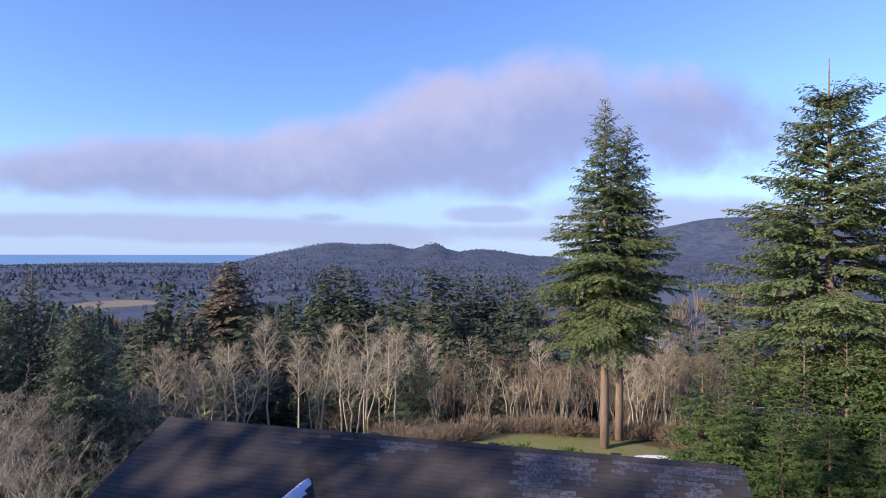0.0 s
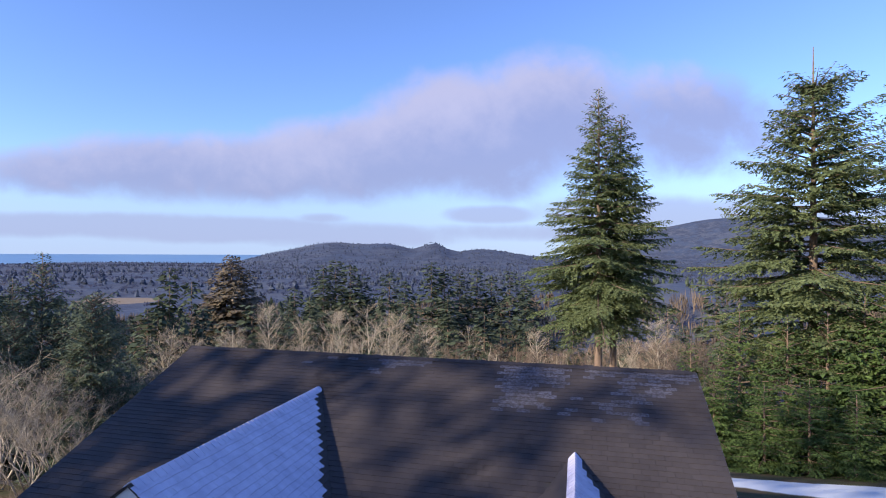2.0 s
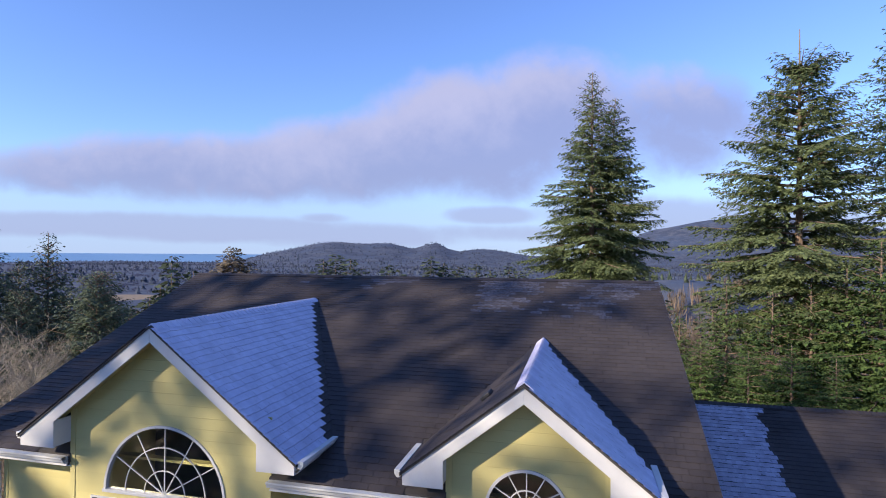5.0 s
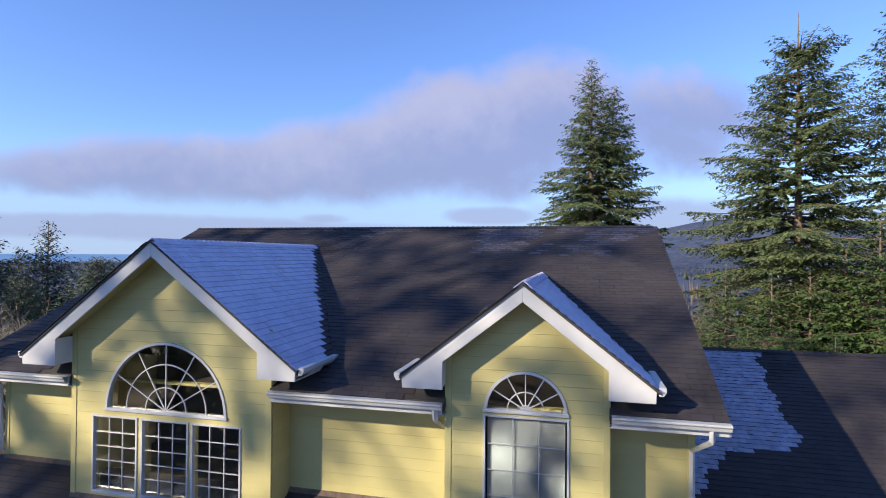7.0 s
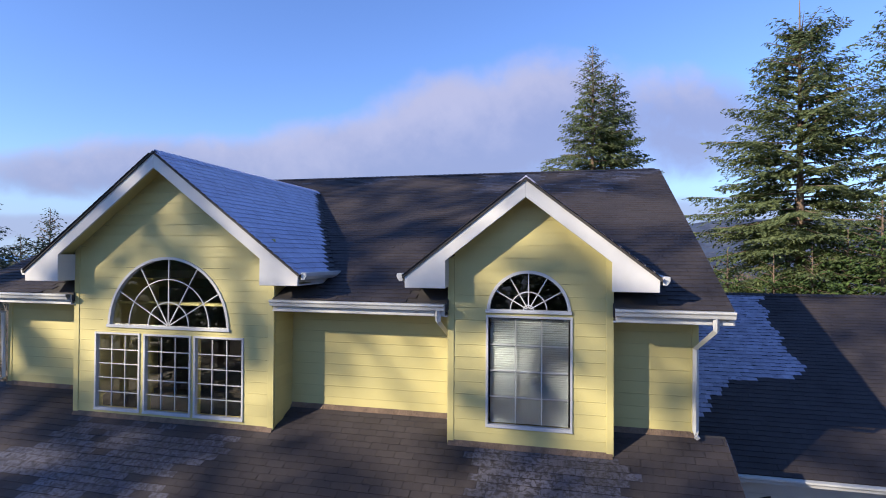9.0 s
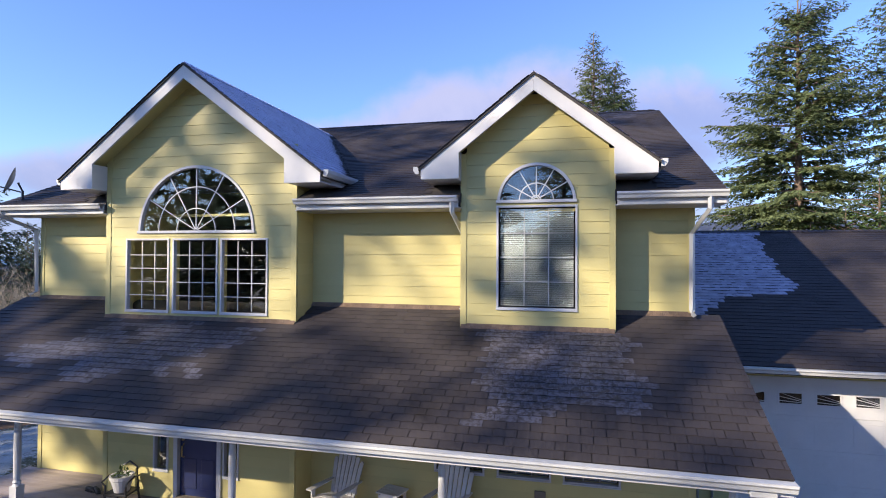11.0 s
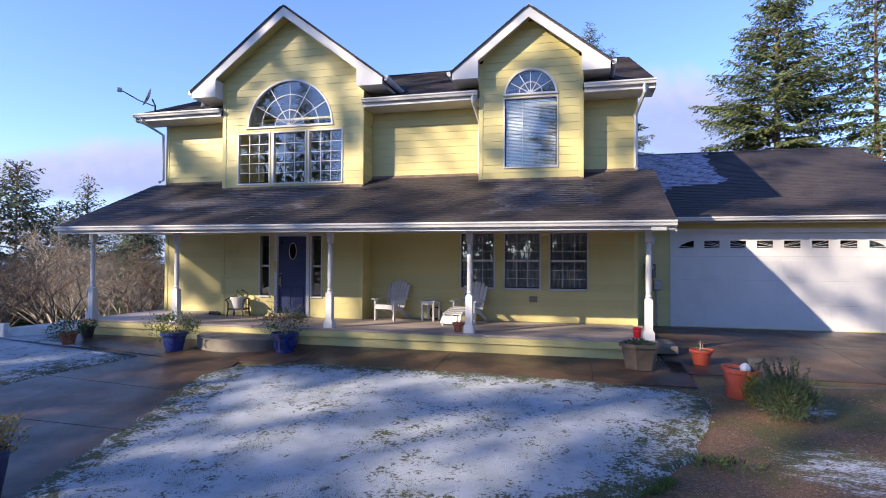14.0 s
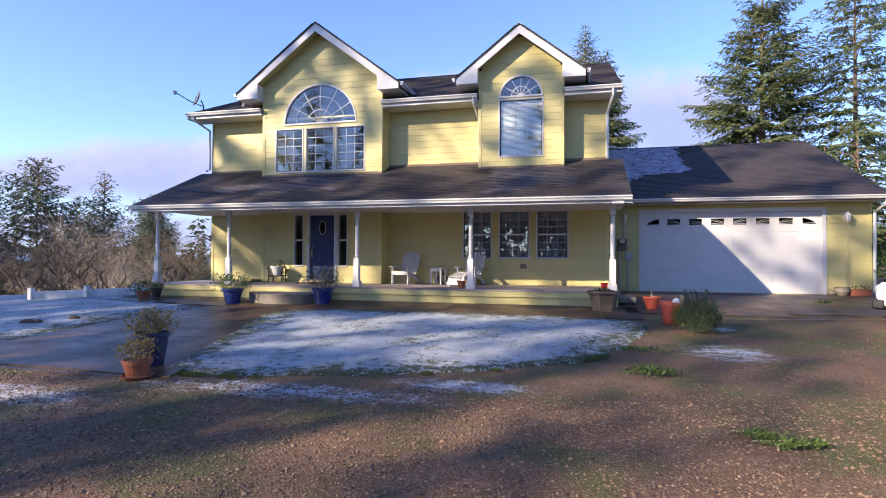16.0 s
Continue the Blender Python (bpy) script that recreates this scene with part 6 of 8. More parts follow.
# ---- trees ----
def conifer(name, H, R, seed, limbs, crown_from, needles, label, leaf=0.36, power=0.85, skirt=0.6, droop=0.25, ragged=0.35, step=0.20, trunk_r=0.4, lean=(0, 0), bare_tip=0.0, wide=0.42, hang=0.25, gap=0.0, fat=0.42, dead=0):
    """A tapered trunk and layered limbs; each limb is a fan of side twigs set with flat, hanging sprays."""
    rg = np.random.RandomState(seed)
    ob = thing(name, label, "tree")
    bm = B()
    pts = [(lean[0] * (k / 8) ** 2, lean[1] * (k / 8) ** 2, H * k / 8 - (0.8 if k == 0 else 0)) for k in range(9)]
    tube(bm, pts, trunk_r, 0.03, 9)
    up_way = np.array([0, 0, 1.0])
    bases, alongs, norms, sizes = [], [], [], []
    lines = []
    for i in range(limbs):
        f = min(0.995, max(0.0, (i + rg.uniform(-0.8, 0.8)) / limbs)) ** 0.92
        h = min(crown_from + (1 - crown_from) * f, 0.995 - bare_tip)
        prof = (1 - f) ** power * min(1.0, skirt + 2.0 * f) + 0.015
        if rg.uniform() < gap:
            continue
        L = R * prof * (1 - ragged + 2 * ragged * rg.uniform() ** 1.5) + 0.18
        a = i * 2.39996 + rg.uniform(-0.6, 0.6)
        d = np.array([math.cos(a), math.sin(a), 0.0])
        s = np.array([-math.sin(a), math.cos(a), 0.0])
        o = np.array([lean[0] * h * h, lean[1] * h * h, H * h])
        rise = 0.75 * f ** 1.6 - droop * (1 - f) + rg.uniform(-0.14, 0.14)
        bend = rg.uniform(-0.10, 0.10) * L

        def limb_at(t, L=L, d=d, s=s, o=o, rise=rise, bend=bend):
            t = np.asarray(t)
            z = L * (rise * t - 0.16 * t * t + 0.20 * np.maximum(0, t - 0.6))
            return o + np.multiply.outer(L * t, d) + np.multiply.outer(bend * t * t, s) + np.multiply.outer(z, up_way)

        nb = max(3, int(L / step * 1.1))
        tb = np.clip((np.arange(nb) + rg.uniform(0, 1, nb)) / nb, 0.10, 1.0)
        tb = 0.16 * (L > 2) + (1 - 0.16 * (L > 2)) * tb
        for j in range(nb):
            t = tb[j]
            p = limb_at(t)
            sgn = 1 if j % 2 else -1
            bl = wide * L * (1.04 - t) ** 0.75 * min(1.0, 0.45 + 2.2 * t) * rg.uniform(0.55, 1.25) + leaf * 0.55
            way_b = d * rg.uniform(0.45, 0.95) + s * sgn * rg.uniform(0.55, 1.0) + up_way * rg.uniform(-0.22, 0.10)
            way_b /= np.linalg.norm(way_b)
            n = max(2, int(bl / step * 1.9))
            u = (np.arange(n) + rg.uniform(0, 1, n)) / n
            q = p + np.multiply.outer(bl * u, way_b) + np.multiply.outer(-hang * bl * u * u, up_way)
            q += rg.normal(0, 0.05 * leaf, (n, 3))
            side_b = np.cross(way_b, up_way)
            sg = np.where(np.arange(n) % 2, 1.0, -1.0)
            al = way_b * rg.uniform(0.5, 1.1, n)[:, None] + side_b * (sg * rg.uniform(0.1, 0.9, n))[:, None] + up_way * rg.uniform(-0.75, 0.05, n)[:, None]
            bases.append(q)
            alongs.append(al)
            norms.append(up_way + 0.25 * d + rg.normal(0, 0.38, (n, 3)))
            sizes.append(leaf * rg.uniform(0.6, 1.35, n) * (0.7 + 0.3 * min(1.0, L / 2.5)))
        if i % 2 == 0 and L > 0.8:
            lines.append([tuple(v) for v in limb_at(np.array([0.0, 0.35, 0.7, 0.97]))])
    base, along, nrm, ln = np.concatenate(bases), unit(np.concatenate(alongs)), unit(np.concatenate(norms)), np.concatenate(sizes)
    v, fc = kites(base, along, unit(np.cross(along, nrm)), ln, ln * rg.uniform(fat * 0.7, fat * 1.3, len(ln)))
    for l in lines:
        tube(bm, l, 0.022 + 0.007 * R, 0.010, 4)
    for k in range(dead):
        a, h = k * 2.3 + 0.7, H * (crown_from * rg.uniform(0.55, 1.0))
        q = Vector((lean[0] * 0.04, lean[1] * 0.04, h))
        tube(bm, [q, q + Vector((math.cos(a), math.sin(a), -0.15)) * rg.uniform(0.5, 2.0)], 0.04, 0.012, 4)
    part("trunk", bm, BARK, ob, smooth_faces=True)
    raw("crown", v.tolist(), fc.tolist(), needles, ob)
    return ob


def slender_tree(name, H, seed, material, label, limbs=26, twigs=2600, trunk_r=0.12, crown_from=0.42, wide=0.20, twig_mat=None, stems=1, category="tree", twig_len=0.9, twig_w=0.012):
    """A tall thin leafless tree: straight pale trunk, steep side limbs with forks, fine twigs."""
    rg = random.Random(seed)
    ob = thing(name, label, category)
    bm = B()
    fine = []
    for st in range(stems):
        a0 = rg.uniform(0, 6.28)
        tilt = Vector((math.cos(a0), math.sin(a0), 0)) * (0.05 if stems == 1 else 0.16)
        hs = H * (1.0 if st == 0 else rg.uniform(0.72, 0.95))
        foot = Vector((0, 0, 0)) if stems == 1 else Vector((math.cos(a0), math.sin(a0), 0)) * 0.05 * H * rg.uniform(0.2, 1)
        wob = [Vector((rg.uniform(-1, 1), rg.uniform(-1, 1), 0)) * 0.012 * H for _ in range(7)]
        line = [foot + tilt * hs * (k / 6) ** 1.3 + wob[k] * (k > 0) + Vector((0, 0, hs * k / 6 - (0.5 if k == 0 else 0))) for k in range(7)]
        tube(bm, line, trunk_r * (1.0 if st == 0 else 0.75), 0.015, 6)
        count = limbs // stems
        for i in range(count):
            f = crown_from + (0.97 - crown_from) * (i + rg.random()) / count
            k = min(5, int(f * 6))
            p = line[k].lerp(line[k + 1], f * 6 - k)
            g = (f - crown_from) / (1 - crown_from)
            L = H * wide * (1.25 - 0.85 * g) * rg.uniform(0.6, 1.25) * min(1.0, 0.6 + g * 2)
            a = i * 2.4 + rg.uniform(-0.7, 0.7)
            dirn = Vector((math.cos(a), math.sin(a), rg.uniform(0.7, 1.7))).normalized()
            q = p + dirn * L * 0.55
            e = q + (dirn + Vector((rg.uniform(-0.3, 0.3), rg.uniform(-0.3, 0.3), 0.45))).normalized() * L * 0.45
            tube(bm, [p, q, e], trunk_r * 0.36 * (1.1 - 0.6 * g), 0.012, 3)
            fine += [(q, dirn, L), (e, dirn, L), (p.lerp(q, 0.6), dirn, L)]
            for j in range(3):
                b0 = p.lerp(e, rg.uniform(0.3, 0.85))
                aa = a + rg.choice((-1, 1)) * rg.uniform(0.5, 1.2)
                dd = Vector((math.cos(aa), math.sin(aa), rg.uniform(0.4, 1.3))).normalized()
                ee = b0 + dd * L * rg.uniform(0.3, 0.6)
                tube(bm, [b0, ee], trunk_r * 0.16, 0.008, 3)
                fine += [(ee, dd, L * 0.6), (b0.lerp(ee, 0.5), dd, L * 0.6)]
    part("trunk", bm, material, ob, smooth_faces=True)
    rgn = np.random.RandomState(seed)
    pick = rgn.randint(0, len(fine), twigs)
    base = np.array([tuple(fine[i][0]) for i in pick]) + rgn.normal(0, 0.10, (twigs, 3))
    dirs = np.array([tuple(fine[i][1]) for i in pick])
    along = unit(dirs + rgn.normal(0, 0.55, (twigs, 3)) + np.array([0, 0, 0.2]))
    side = unit(np.cross(along, rgn.normal(0, 1, (twigs, 3))))
    v, f = kites(base, along, side, twig_len * rgn.uniform(0.4, 1.4, twigs), np.full(twigs, twig_w))
    raw("fine_branching", v.tolist(), f.tolist(), twig_mat or TWIG, ob)
    return ob


def bare_tree(name, H, seed, material, label, spread=0.5, levels=4, twigs=1200, trunk_r=0.16, stems=1, twig_mat=None, category="tree", twig_len=0.7):
    """A leafless tree: trunk, limbs that fork, and a haze of fine twigs."""
    rg = random.Random(seed)
    ob = thing(name, label, category)
    bm = B()
    ends = []

    def grow(p, d, L, r, level):
        q = p + d * L * 0.5 + Vector((rg.uniform(-1, 1), rg.uniform(-1, 1), rg.uniform(-0.2, 0.6))) * L * 0.07
        e = q + (d + Vector((rg.uniform(-1, 1), rg.uniform(-1, 1), rg.uniform(-0.1, 0.7))) * 0.22).normalized() * L * 0.5
        tube(bm, [p, q, e], r, r * 0.6, 5 if level < 2 else 3)
        ends.append((e, (e - q).normalized(), level))
        ends.append((q, (e - q).normalized(), level))
        if level >= levels:
            return
        k = 3 if level < 2 else rg.choice((2, 3))
        for i in range(k):
            a = rg.uniform(0, 2 * math.pi)
            side = Vector((math.cos(a), math.sin(a), rg.uniform(-0.1, 0.5)))
            nd = (d * (1 - spread * 0.6) + side * spread).normalized()
            start = e if i < 2 else q
            grow(start, nd, L * rg.uniform(0.55, 0.82), r * 0.58, level + 1)

    for s in range(stems):
        a = 2 * math.pi * s / max(1, stems) + rg.uniform(0, 1)
        d = Vector((math.cos(a) * (0.35 if stems > 1 else 0.06), math.sin(a) * (0.35 if stems > 1 else 0.06), 1)).normalized()
        grow(Vector((math.cos(a) * 0.1 * (stems > 1), math.sin(a) * 0.1 * (stems > 1), -0.5)), d, H * 0.36, trunk_r, 0)
    top = max(e[0].z for e in ends)
    k = H / top
    for v in bm.verts:
        v.co *= k
    part("trunk", bm, material, ob, smooth_faces=True)
    fine = [e for e in ends if e[2] >= levels - 1]
    rgn = np.random.RandomState(seed)
    pick = rgn.randint(0, len(fine), twigs)
    base = np.array([tuple(fine[i][0] * k) for i in pick])
    dirs = np.array([tuple(fine[i][1]) for i in pick])
    along = unit(dirs + rgn.normal(0, 0.6, (twigs, 3)) + np.array([0, 0, 0.15]))
    side = unit(np.cross(along, rgn.normal(0, 1, (twigs, 3))))
    ln = twig_len * rgn.uniform(0.4, 1.3, twigs) * H / 12
    v, f = kites(base, along, side, ln, np.full(twigs, 0.014) * H / 8)
    raw("fine_branching", v.tolist(), f.tolist(), twig_mat or TWIG, ob)
    return ob


def put(ob, x, y, z=None, scale=1.0, turn=0.0, top=None, H=None):
    """Stands a tree on the ground; with top and H its height is scaled to reach that level."""
    g = terrain(x, y) if z is None else z
    if top is not None:
        scale = (top - g) / H
    ob.matrix_world = pose(x, y, g - 0.05, 0, 0, turn) @ Matrix.Diagonal((scale, scale, scale, 1))
    return ob


def again(ob, x, y, scale=1.0, turn=0.0, top=None, H=None, wide=1.0):
    g = terrain(x, y)
    if top is not None:
        scale = (top - g) / H
    c = copy_thing(ob, Matrix.Identity(4))
    c.matrix_world = pose(x, y, g - 0.05, 0, 0, turn) @ Matrix.Diagonal((scale * wide, scale * wide, scale, 1))
    return c


def spot(px, depth, at=(0.3, -0.8)):
    """Plan position of a landmark seen from above the yard, by its bearing and its depth along the view."""
    b = math.atan((px - 784) / 975)
    d = depth / math.cos(b)
    return at[0] + d * math.sin(b - radians(VIEW_YAW)), at[1] + d * math.cos(b - radians(VIEW_YAW))


# two tall firs behind the house
put(conifer("douglas_fir", 36, 8.6, 11, 240, 0.31, NEEDLE, power=1.0, label="tall sunlit fir with drooping limbs and a clean lower trunk", leaf=0.31, step=0.18, wide=0.5, trunk_r=0.50, droop=0.22, skirt=0.55, dead=7), 3.05, 56.8, top=29.3, H=36)
put(conifer("douglas_fir", 31, 6.4, 12, 210, 0.31, NEEDLE, "slimmer fir standing close against its taller neighbour", trunk_r=0.42, droop=0.24, skirt=0.6, wide=0.5, dead=5, lean=(0.9, 0.2)), *spot(1097, 58.5), top=27.4, H=31)
# the stand on the other side
put(conifer("douglas_fir", 31, 8.2, 13, 330, 0.20, NEEDLE, "broad old fir with a dead spike at its top", leaf=0.30, step=0.17, wide=0.44, trunk_r=0.5, bare_tip=0.105, droop=0.10, power=0.74, skirt=0.5, ragged=0.44, gap=0.10), 20.4, 50.4, top=29.8, H=31)
put(conifer("douglas_fir", 33, 5.4, 14, 250, 0.16, NEEDLE, "thin tall fir with gaps in its crown", leaf=0.32, trunk_r=0.36, droop=0.18, power=0.6, ragged=0.45, gap=0.08, wide=0.42), 28.0, 49.0, top=31.5, H=33)
fir_young = conifer("young_fir", 12, 4.3, 15, 120, 0.02, NEEDLE_BRIGHT, "bushy bright green young fir", leaf=0.33, trunk_r=0.2, droop=0.05, skirt=0.9, ragged=0.25, step=0.22, hang=0.15)
put(fir_young, *spot(1335, 43), top=7.4, H=12)
for px, depth, top, turn, wide in ((1245, 44, 4.7, 70, 1.15), (1290, 40, 3.4, 140, 1.2), (1425, 41, 7.2, 30, 1.1), (1500, 40, 7.8, 310, 1.1), (1570, 39, 9.0, 100, 1.1), (1385, 37, 3.0, 220, 1.2), (1470, 36, 3.6, 190, 1.2), (1640, 37, 11.0, 20, 1.1), (1560, 34, 3.0, 260, 1.2), (1720, 36, 12.0, 80, 1.1)):
    again(fir_young, *spot(px, depth), top=top, H=12, turn=turn, wide=wide)
spruce = conifer("spruce", 20, 7.4, 16, 210, 0.05, NEEDLE_DARK, "dark green spruce with upswept limbs", leaf=0.34, step=0.25, trunk_r=0.2, droop=-0.10, skirt=0.8, ragged=0.34, wide=0.42, hang=0.5, power=0.95, fat=0.5, gap=0.10)
put(spruce, -56.8, 46.5, top=11.9, H=20)
spruce_b = conifer("spruce", 20, 8.2, 17, 230, 0.04, NEEDLE_DARK, "dense dark spruce at the wood's edge", leaf=0.38, step=0.26, trunk_r=0.2, droop=0.02, skirt=0.9, ragged=0.42, power=0.70, wide=0.42, hang=0.45, fat=0.5, gap=0.08)
put(spruce_b, -60.0, 40.2, top=12.6, H=20)
rusty = conifer("spruce", 24, 6.8, 18, 170, 0.06, NEEDLE_RUST, "big rust-tinged spruce standing over the wood", leaf=0.75, step=0.36, trunk_r=0.35, droop=0.02, skirt=0.9, ragged=0.3, wide=0.5, hang=0.35, fat=0.55)
put(rusty, *spot(408, 150), top=11.5, H=24)
rusty.scale.x *= 1.45
rusty.scale.y *= 1.45

# plainer spruces for the woods farther off
spruce_far = conifer("spruce", 20, 3.9, 61, 62, 0.03, NEEDLE_WOOD, "dark spruce in the valley wood", leaf=1.1, step=0.60, trunk_r=0.16, droop=0.06, skirt=1.0, ragged=0.25, power=0.95, wide=0.55, fat=0.62)
put(spruce_far, *spot(295, 105), top=9.0, H=20)
spruce_far_b = conifer("spruce", 20, 4.3, 62, 62, 0.03, NEEDLE_WOOD, "dark grey-green fir in the valley wood", leaf=1.1, step=0.60, trunk_r=0.16, droop=0.12, skirt=1.0, ragged=0.32, power=0.9, wide=0.55, fat=0.62)
put(spruce_far_b, *spot(335, 112), top=6.0, H=20)


# ---- woods ----
def level(px_y, depth, eye=13.57):
    """Height of something seen that far under or over the horizon line from the first eye."""
    return eye - (px_y - 447) / 975 * depth


for px, depth, py, turn, wide in ((5, 62, 520, 10, 1.2), (160, 60, 545, 80, 1.4), (105, 80, 560, 50, 1.2), (745, 76, 588, 45, 1.25)):
    again(spruce if px % 2 else spruce_b, *spot(px, depth), top=level(py, depth), H=20, turn=turn, wide=wide * 0.66)
FAR_TREES = [(255, 100, 566), (222, 120, 575), (275, 104, 540), (520, 150, 520), (548, 150, 536), (690, 150, 490), (718, 165, 505), (795, 125, 540), (935, 135, 522), (470, 96, 606), (395, 92, 590), (600, 95, 606), (660, 98, 605),
             (545, 100, 585), (850, 130, 560), (890, 150, 545), (1190, 110, 560), (1320, 100, 540), (1275, 150, 505), (1010, 140, 540), (572, 200, 476), (594, 205, 466), (620, 200, 474), (641, 208, 490), (765, 190, 470),
             (788, 195, 482), (815, 205, 488), (846, 215, 480), (872, 210, 492), (905, 205, 484), (930, 225, 492)]
for k, (px, depth, py) in enumerate(FAR_TREES):
    again((spruce_far, spruce_far_b)[(k * 7 // 3) % 2], *spot(px, depth), top=level(py, depth), H=20, turn=k * 41, wide=1.5 if depth > 180 else 1.4)
for k in range(38):                                # dark firs behind the alders
    rgk = random.Random(300 + k)
    px, depth = -80 + 1400 * (k + rgk.random()) / 38, rgk.uniform(84, 180)
    again((spruce_far, spruce_far_b)[k % 2], *spot(px, depth), top=level(rgk.uniform(560, 640) - (depth - 84) * 0.3 + (40 if px < 340 else 0), depth), H=20, turn=k * 40, wide=rgk.uniform(1.0, 1.6))

alder = slender_tree("alder", 14, 81, PALE_BARK, "tall leafless alder with a pale straight trunk", 30, 1700, 0.16, 0.45, 0.20, twig_w=0.016)
put(alder, *spot(480, 70), top=level(572, 70), H=14)
alder_b = slender_tree("alder", 14, 82, PALE_BARK, "leafless tan alder forking low into tall stems", 33, 1700, 0.15, 0.36, 0.19, stems=3, twig_w=0.016)
put(alder_b, *spot(562, 73), top=level(576, 73), H=14)
sapling = slender_tree("alder", 10, 86, PALE_BARK, "clump of thin leafless alder saplings", 24, 900, 0.032, 0.4, 0.12, RED_TWIG, stems=5, twig_len=0.8, twig_w=0.014)
put(sapling, *spot(1003, 68), top=level(640, 68), H=10)
maple = bare_tree("maple", 11, 83, GREY_BARK, "leafless grey maple thick with twigs", 0.5, 4, 2900, 0.11, stems=3, twig_mat=GREY_TWIG, twig_len=0.8)
put(maple, *spot(30, 42), top=level(690, 42), H=11)
maple_far = bare_tree("maple", 11, 87, RED_TWIG, "leafless reddish-brown tree with a broad fine crown", 0.45, 4, 1900, 0.10, stems=2, twig_mat=RED_TWIG, twig_len=0.9)
put(maple_far, *spot(1225, 78), top=level(598, 78), H=11)
brush = bare_tree("brush", 4, 84, RED_TWIG, "leafless reddish-brown thicket shrub", 0.6, 3, 1250, 0.024, stems=5, twig_mat=RED_TWIG, category="shrub", twig_len=1.6)
put(brush, -19.8, 7.6, top=3.3, H=4)
for k, (px, depth, py) in enumerate(((608, 72, 580), (650, 70, 566), (702, 73, 580), (312, 76, 612), (282, 74, 622), (372, 80, 616), (348, 72, 632), (680, 84, 600),
                                     (832, 100, 592), (862, 100, 596), (890, 95, 592), (922, 92, 600), (962, 90, 606), (992, 82, 610), (1022, 76, 616), (1130, 70, 640), (1160, 72, 630), (1205, 74, 630), (1180, 84, 590), (1150, 95, 580), (945, 74, 640), (905, 72, 650),
                                     (985, 70, 640), (1045, 78, 620), (760, 105, 600), (720, 110, 590), (800, 84, 630), (430, 72, 612), (400, 74, 620), (250, 66, 650), (530, 66, 600), (625, 66, 595), (1090, 80, 600), (1110, 88, 590), (1230, 90, 580), (1260, 84, 600))):
    if px > 760 and k % 3:
        again(maple_far, *spot(px, depth), top=level(py + 12, depth), H=11, turn=k * 57, wide=0.8 + 0.3 * ((k * 37) % 10) / 10)
    else:
        again((alder, alder_b)[k % 2], *spot(px, depth), top=level(py, depth), H=14, turn=k * 57, wide=1.0 + 0.5 * ((k * 37) % 10) / 10)
for k in range(18):                                # thin stems and reddish haze round the clearing
    rgk = random.Random(700 + k)
    px, depth = 770 + 560 * (k + rgk.random()) / 18, rgk.uniform(64, 92)
    again(sapling, *spot(px, depth), top=level(rgk.uniform(625, 690), depth), H=10, turn=k * 67, wide=rgk.uniform(0.9, 1.5))
for k in range(26):                                # spruces added behind the alders to imitate the shade between trunks
    rgk = random.Random(800 + k)
    px, depth = 230 + 640 * (k + rgk.random()) / 26, rgk.uniform(82, 100)
    again((spruce_far, spruce_far_b)[k % 2], *spot(px, depth), top=level(rgk.uniform(640, 715), depth), H=20, turn=k * 40, wide=rgk.uniform(1.6, 2.4))
for k, (px, depth, py) in enumerate(((90, 46, 700), (15, 37, 740), (112, 52, 650), (202, 56, 690), (172, 50, 710), (-30, 42, 650), (60, 34, 790), (232, 60, 690), (130, 40, 780), (265, 64, 690), (-60, 36, 720), (320, 62, 700), (380, 64, 710), (215, 44, 800))):
    again(maple, *spot(px, depth), top=level(py, depth), H=11, turn=k * 77, wide=1.15)
for k, (px, depth, py) in enumerate(((850, 67, 684), (780, 57, 738), (815, 58, 742), (750, 57, 732), (840, 57, 748), (875, 61, 745), (930, 61, 742), (990, 61, 738), (1020, 61, 745), (1120, 60, 742), (1180, 60, 735), (1075, 61, 744), (1240, 57, 745), (660, 70, 720), (600, 70, 715), (1210, 64, 745), (1240, 60, 760), (900, 70, 720), (960, 72, 715))):
    again(brush, *spot(px, depth), top=level(py, depth), H=4, turn=k * 61, wide=1.6)
for k, (x, y, top) in enumerate(((-17.5, 13.0, 2.4), (-21.5, 7.0, 2.0), (-19.0, 9.5, 2.6), (-23.5, 10.5, 1.9), (-15.5, 16.0, 2.2), (-20.0, 15.0, 2.6), (-24.5, 4.0, 1.3), (-27.0, 7.5, 1.5), (-16.0, 19.5, 2.2), (-23.0, 1.0, 1.0), (-29, 12, 1.8), (-25, 15, 2.2))):
    again(brush, x, y, top=top, H=4, turn=k * 83, wide=1.3)
for k, (x, y, top) in enumerate(((-18.6, 6.4, 1.0), (-20.6, 3.6, 0.9), (-16.0, 11.5, 0.9), (-21.5, 1.0, 0.7), (-14.0, 14.0, 0.7))):
    again(brush, x, y, top=top, H=4, turn=k * 47, wide=2.4)
again(spruce, -23.0, 21.8, top=2.95, H=20, wide=0.6, turn=33)
again(spruce_b, -43.7, 40.4, top=7.9, H=20, turn=75, wide=0.9)
for k, (x, y, top) in enumerate(((-68, 30, 12.8), (-58, 30, 10.0), (-72, 40, 12.0), (-50, 38, 6.0))):
    again(spruce_b, x, y, top=top, H=20, turn=k * 70, wide=0.8)
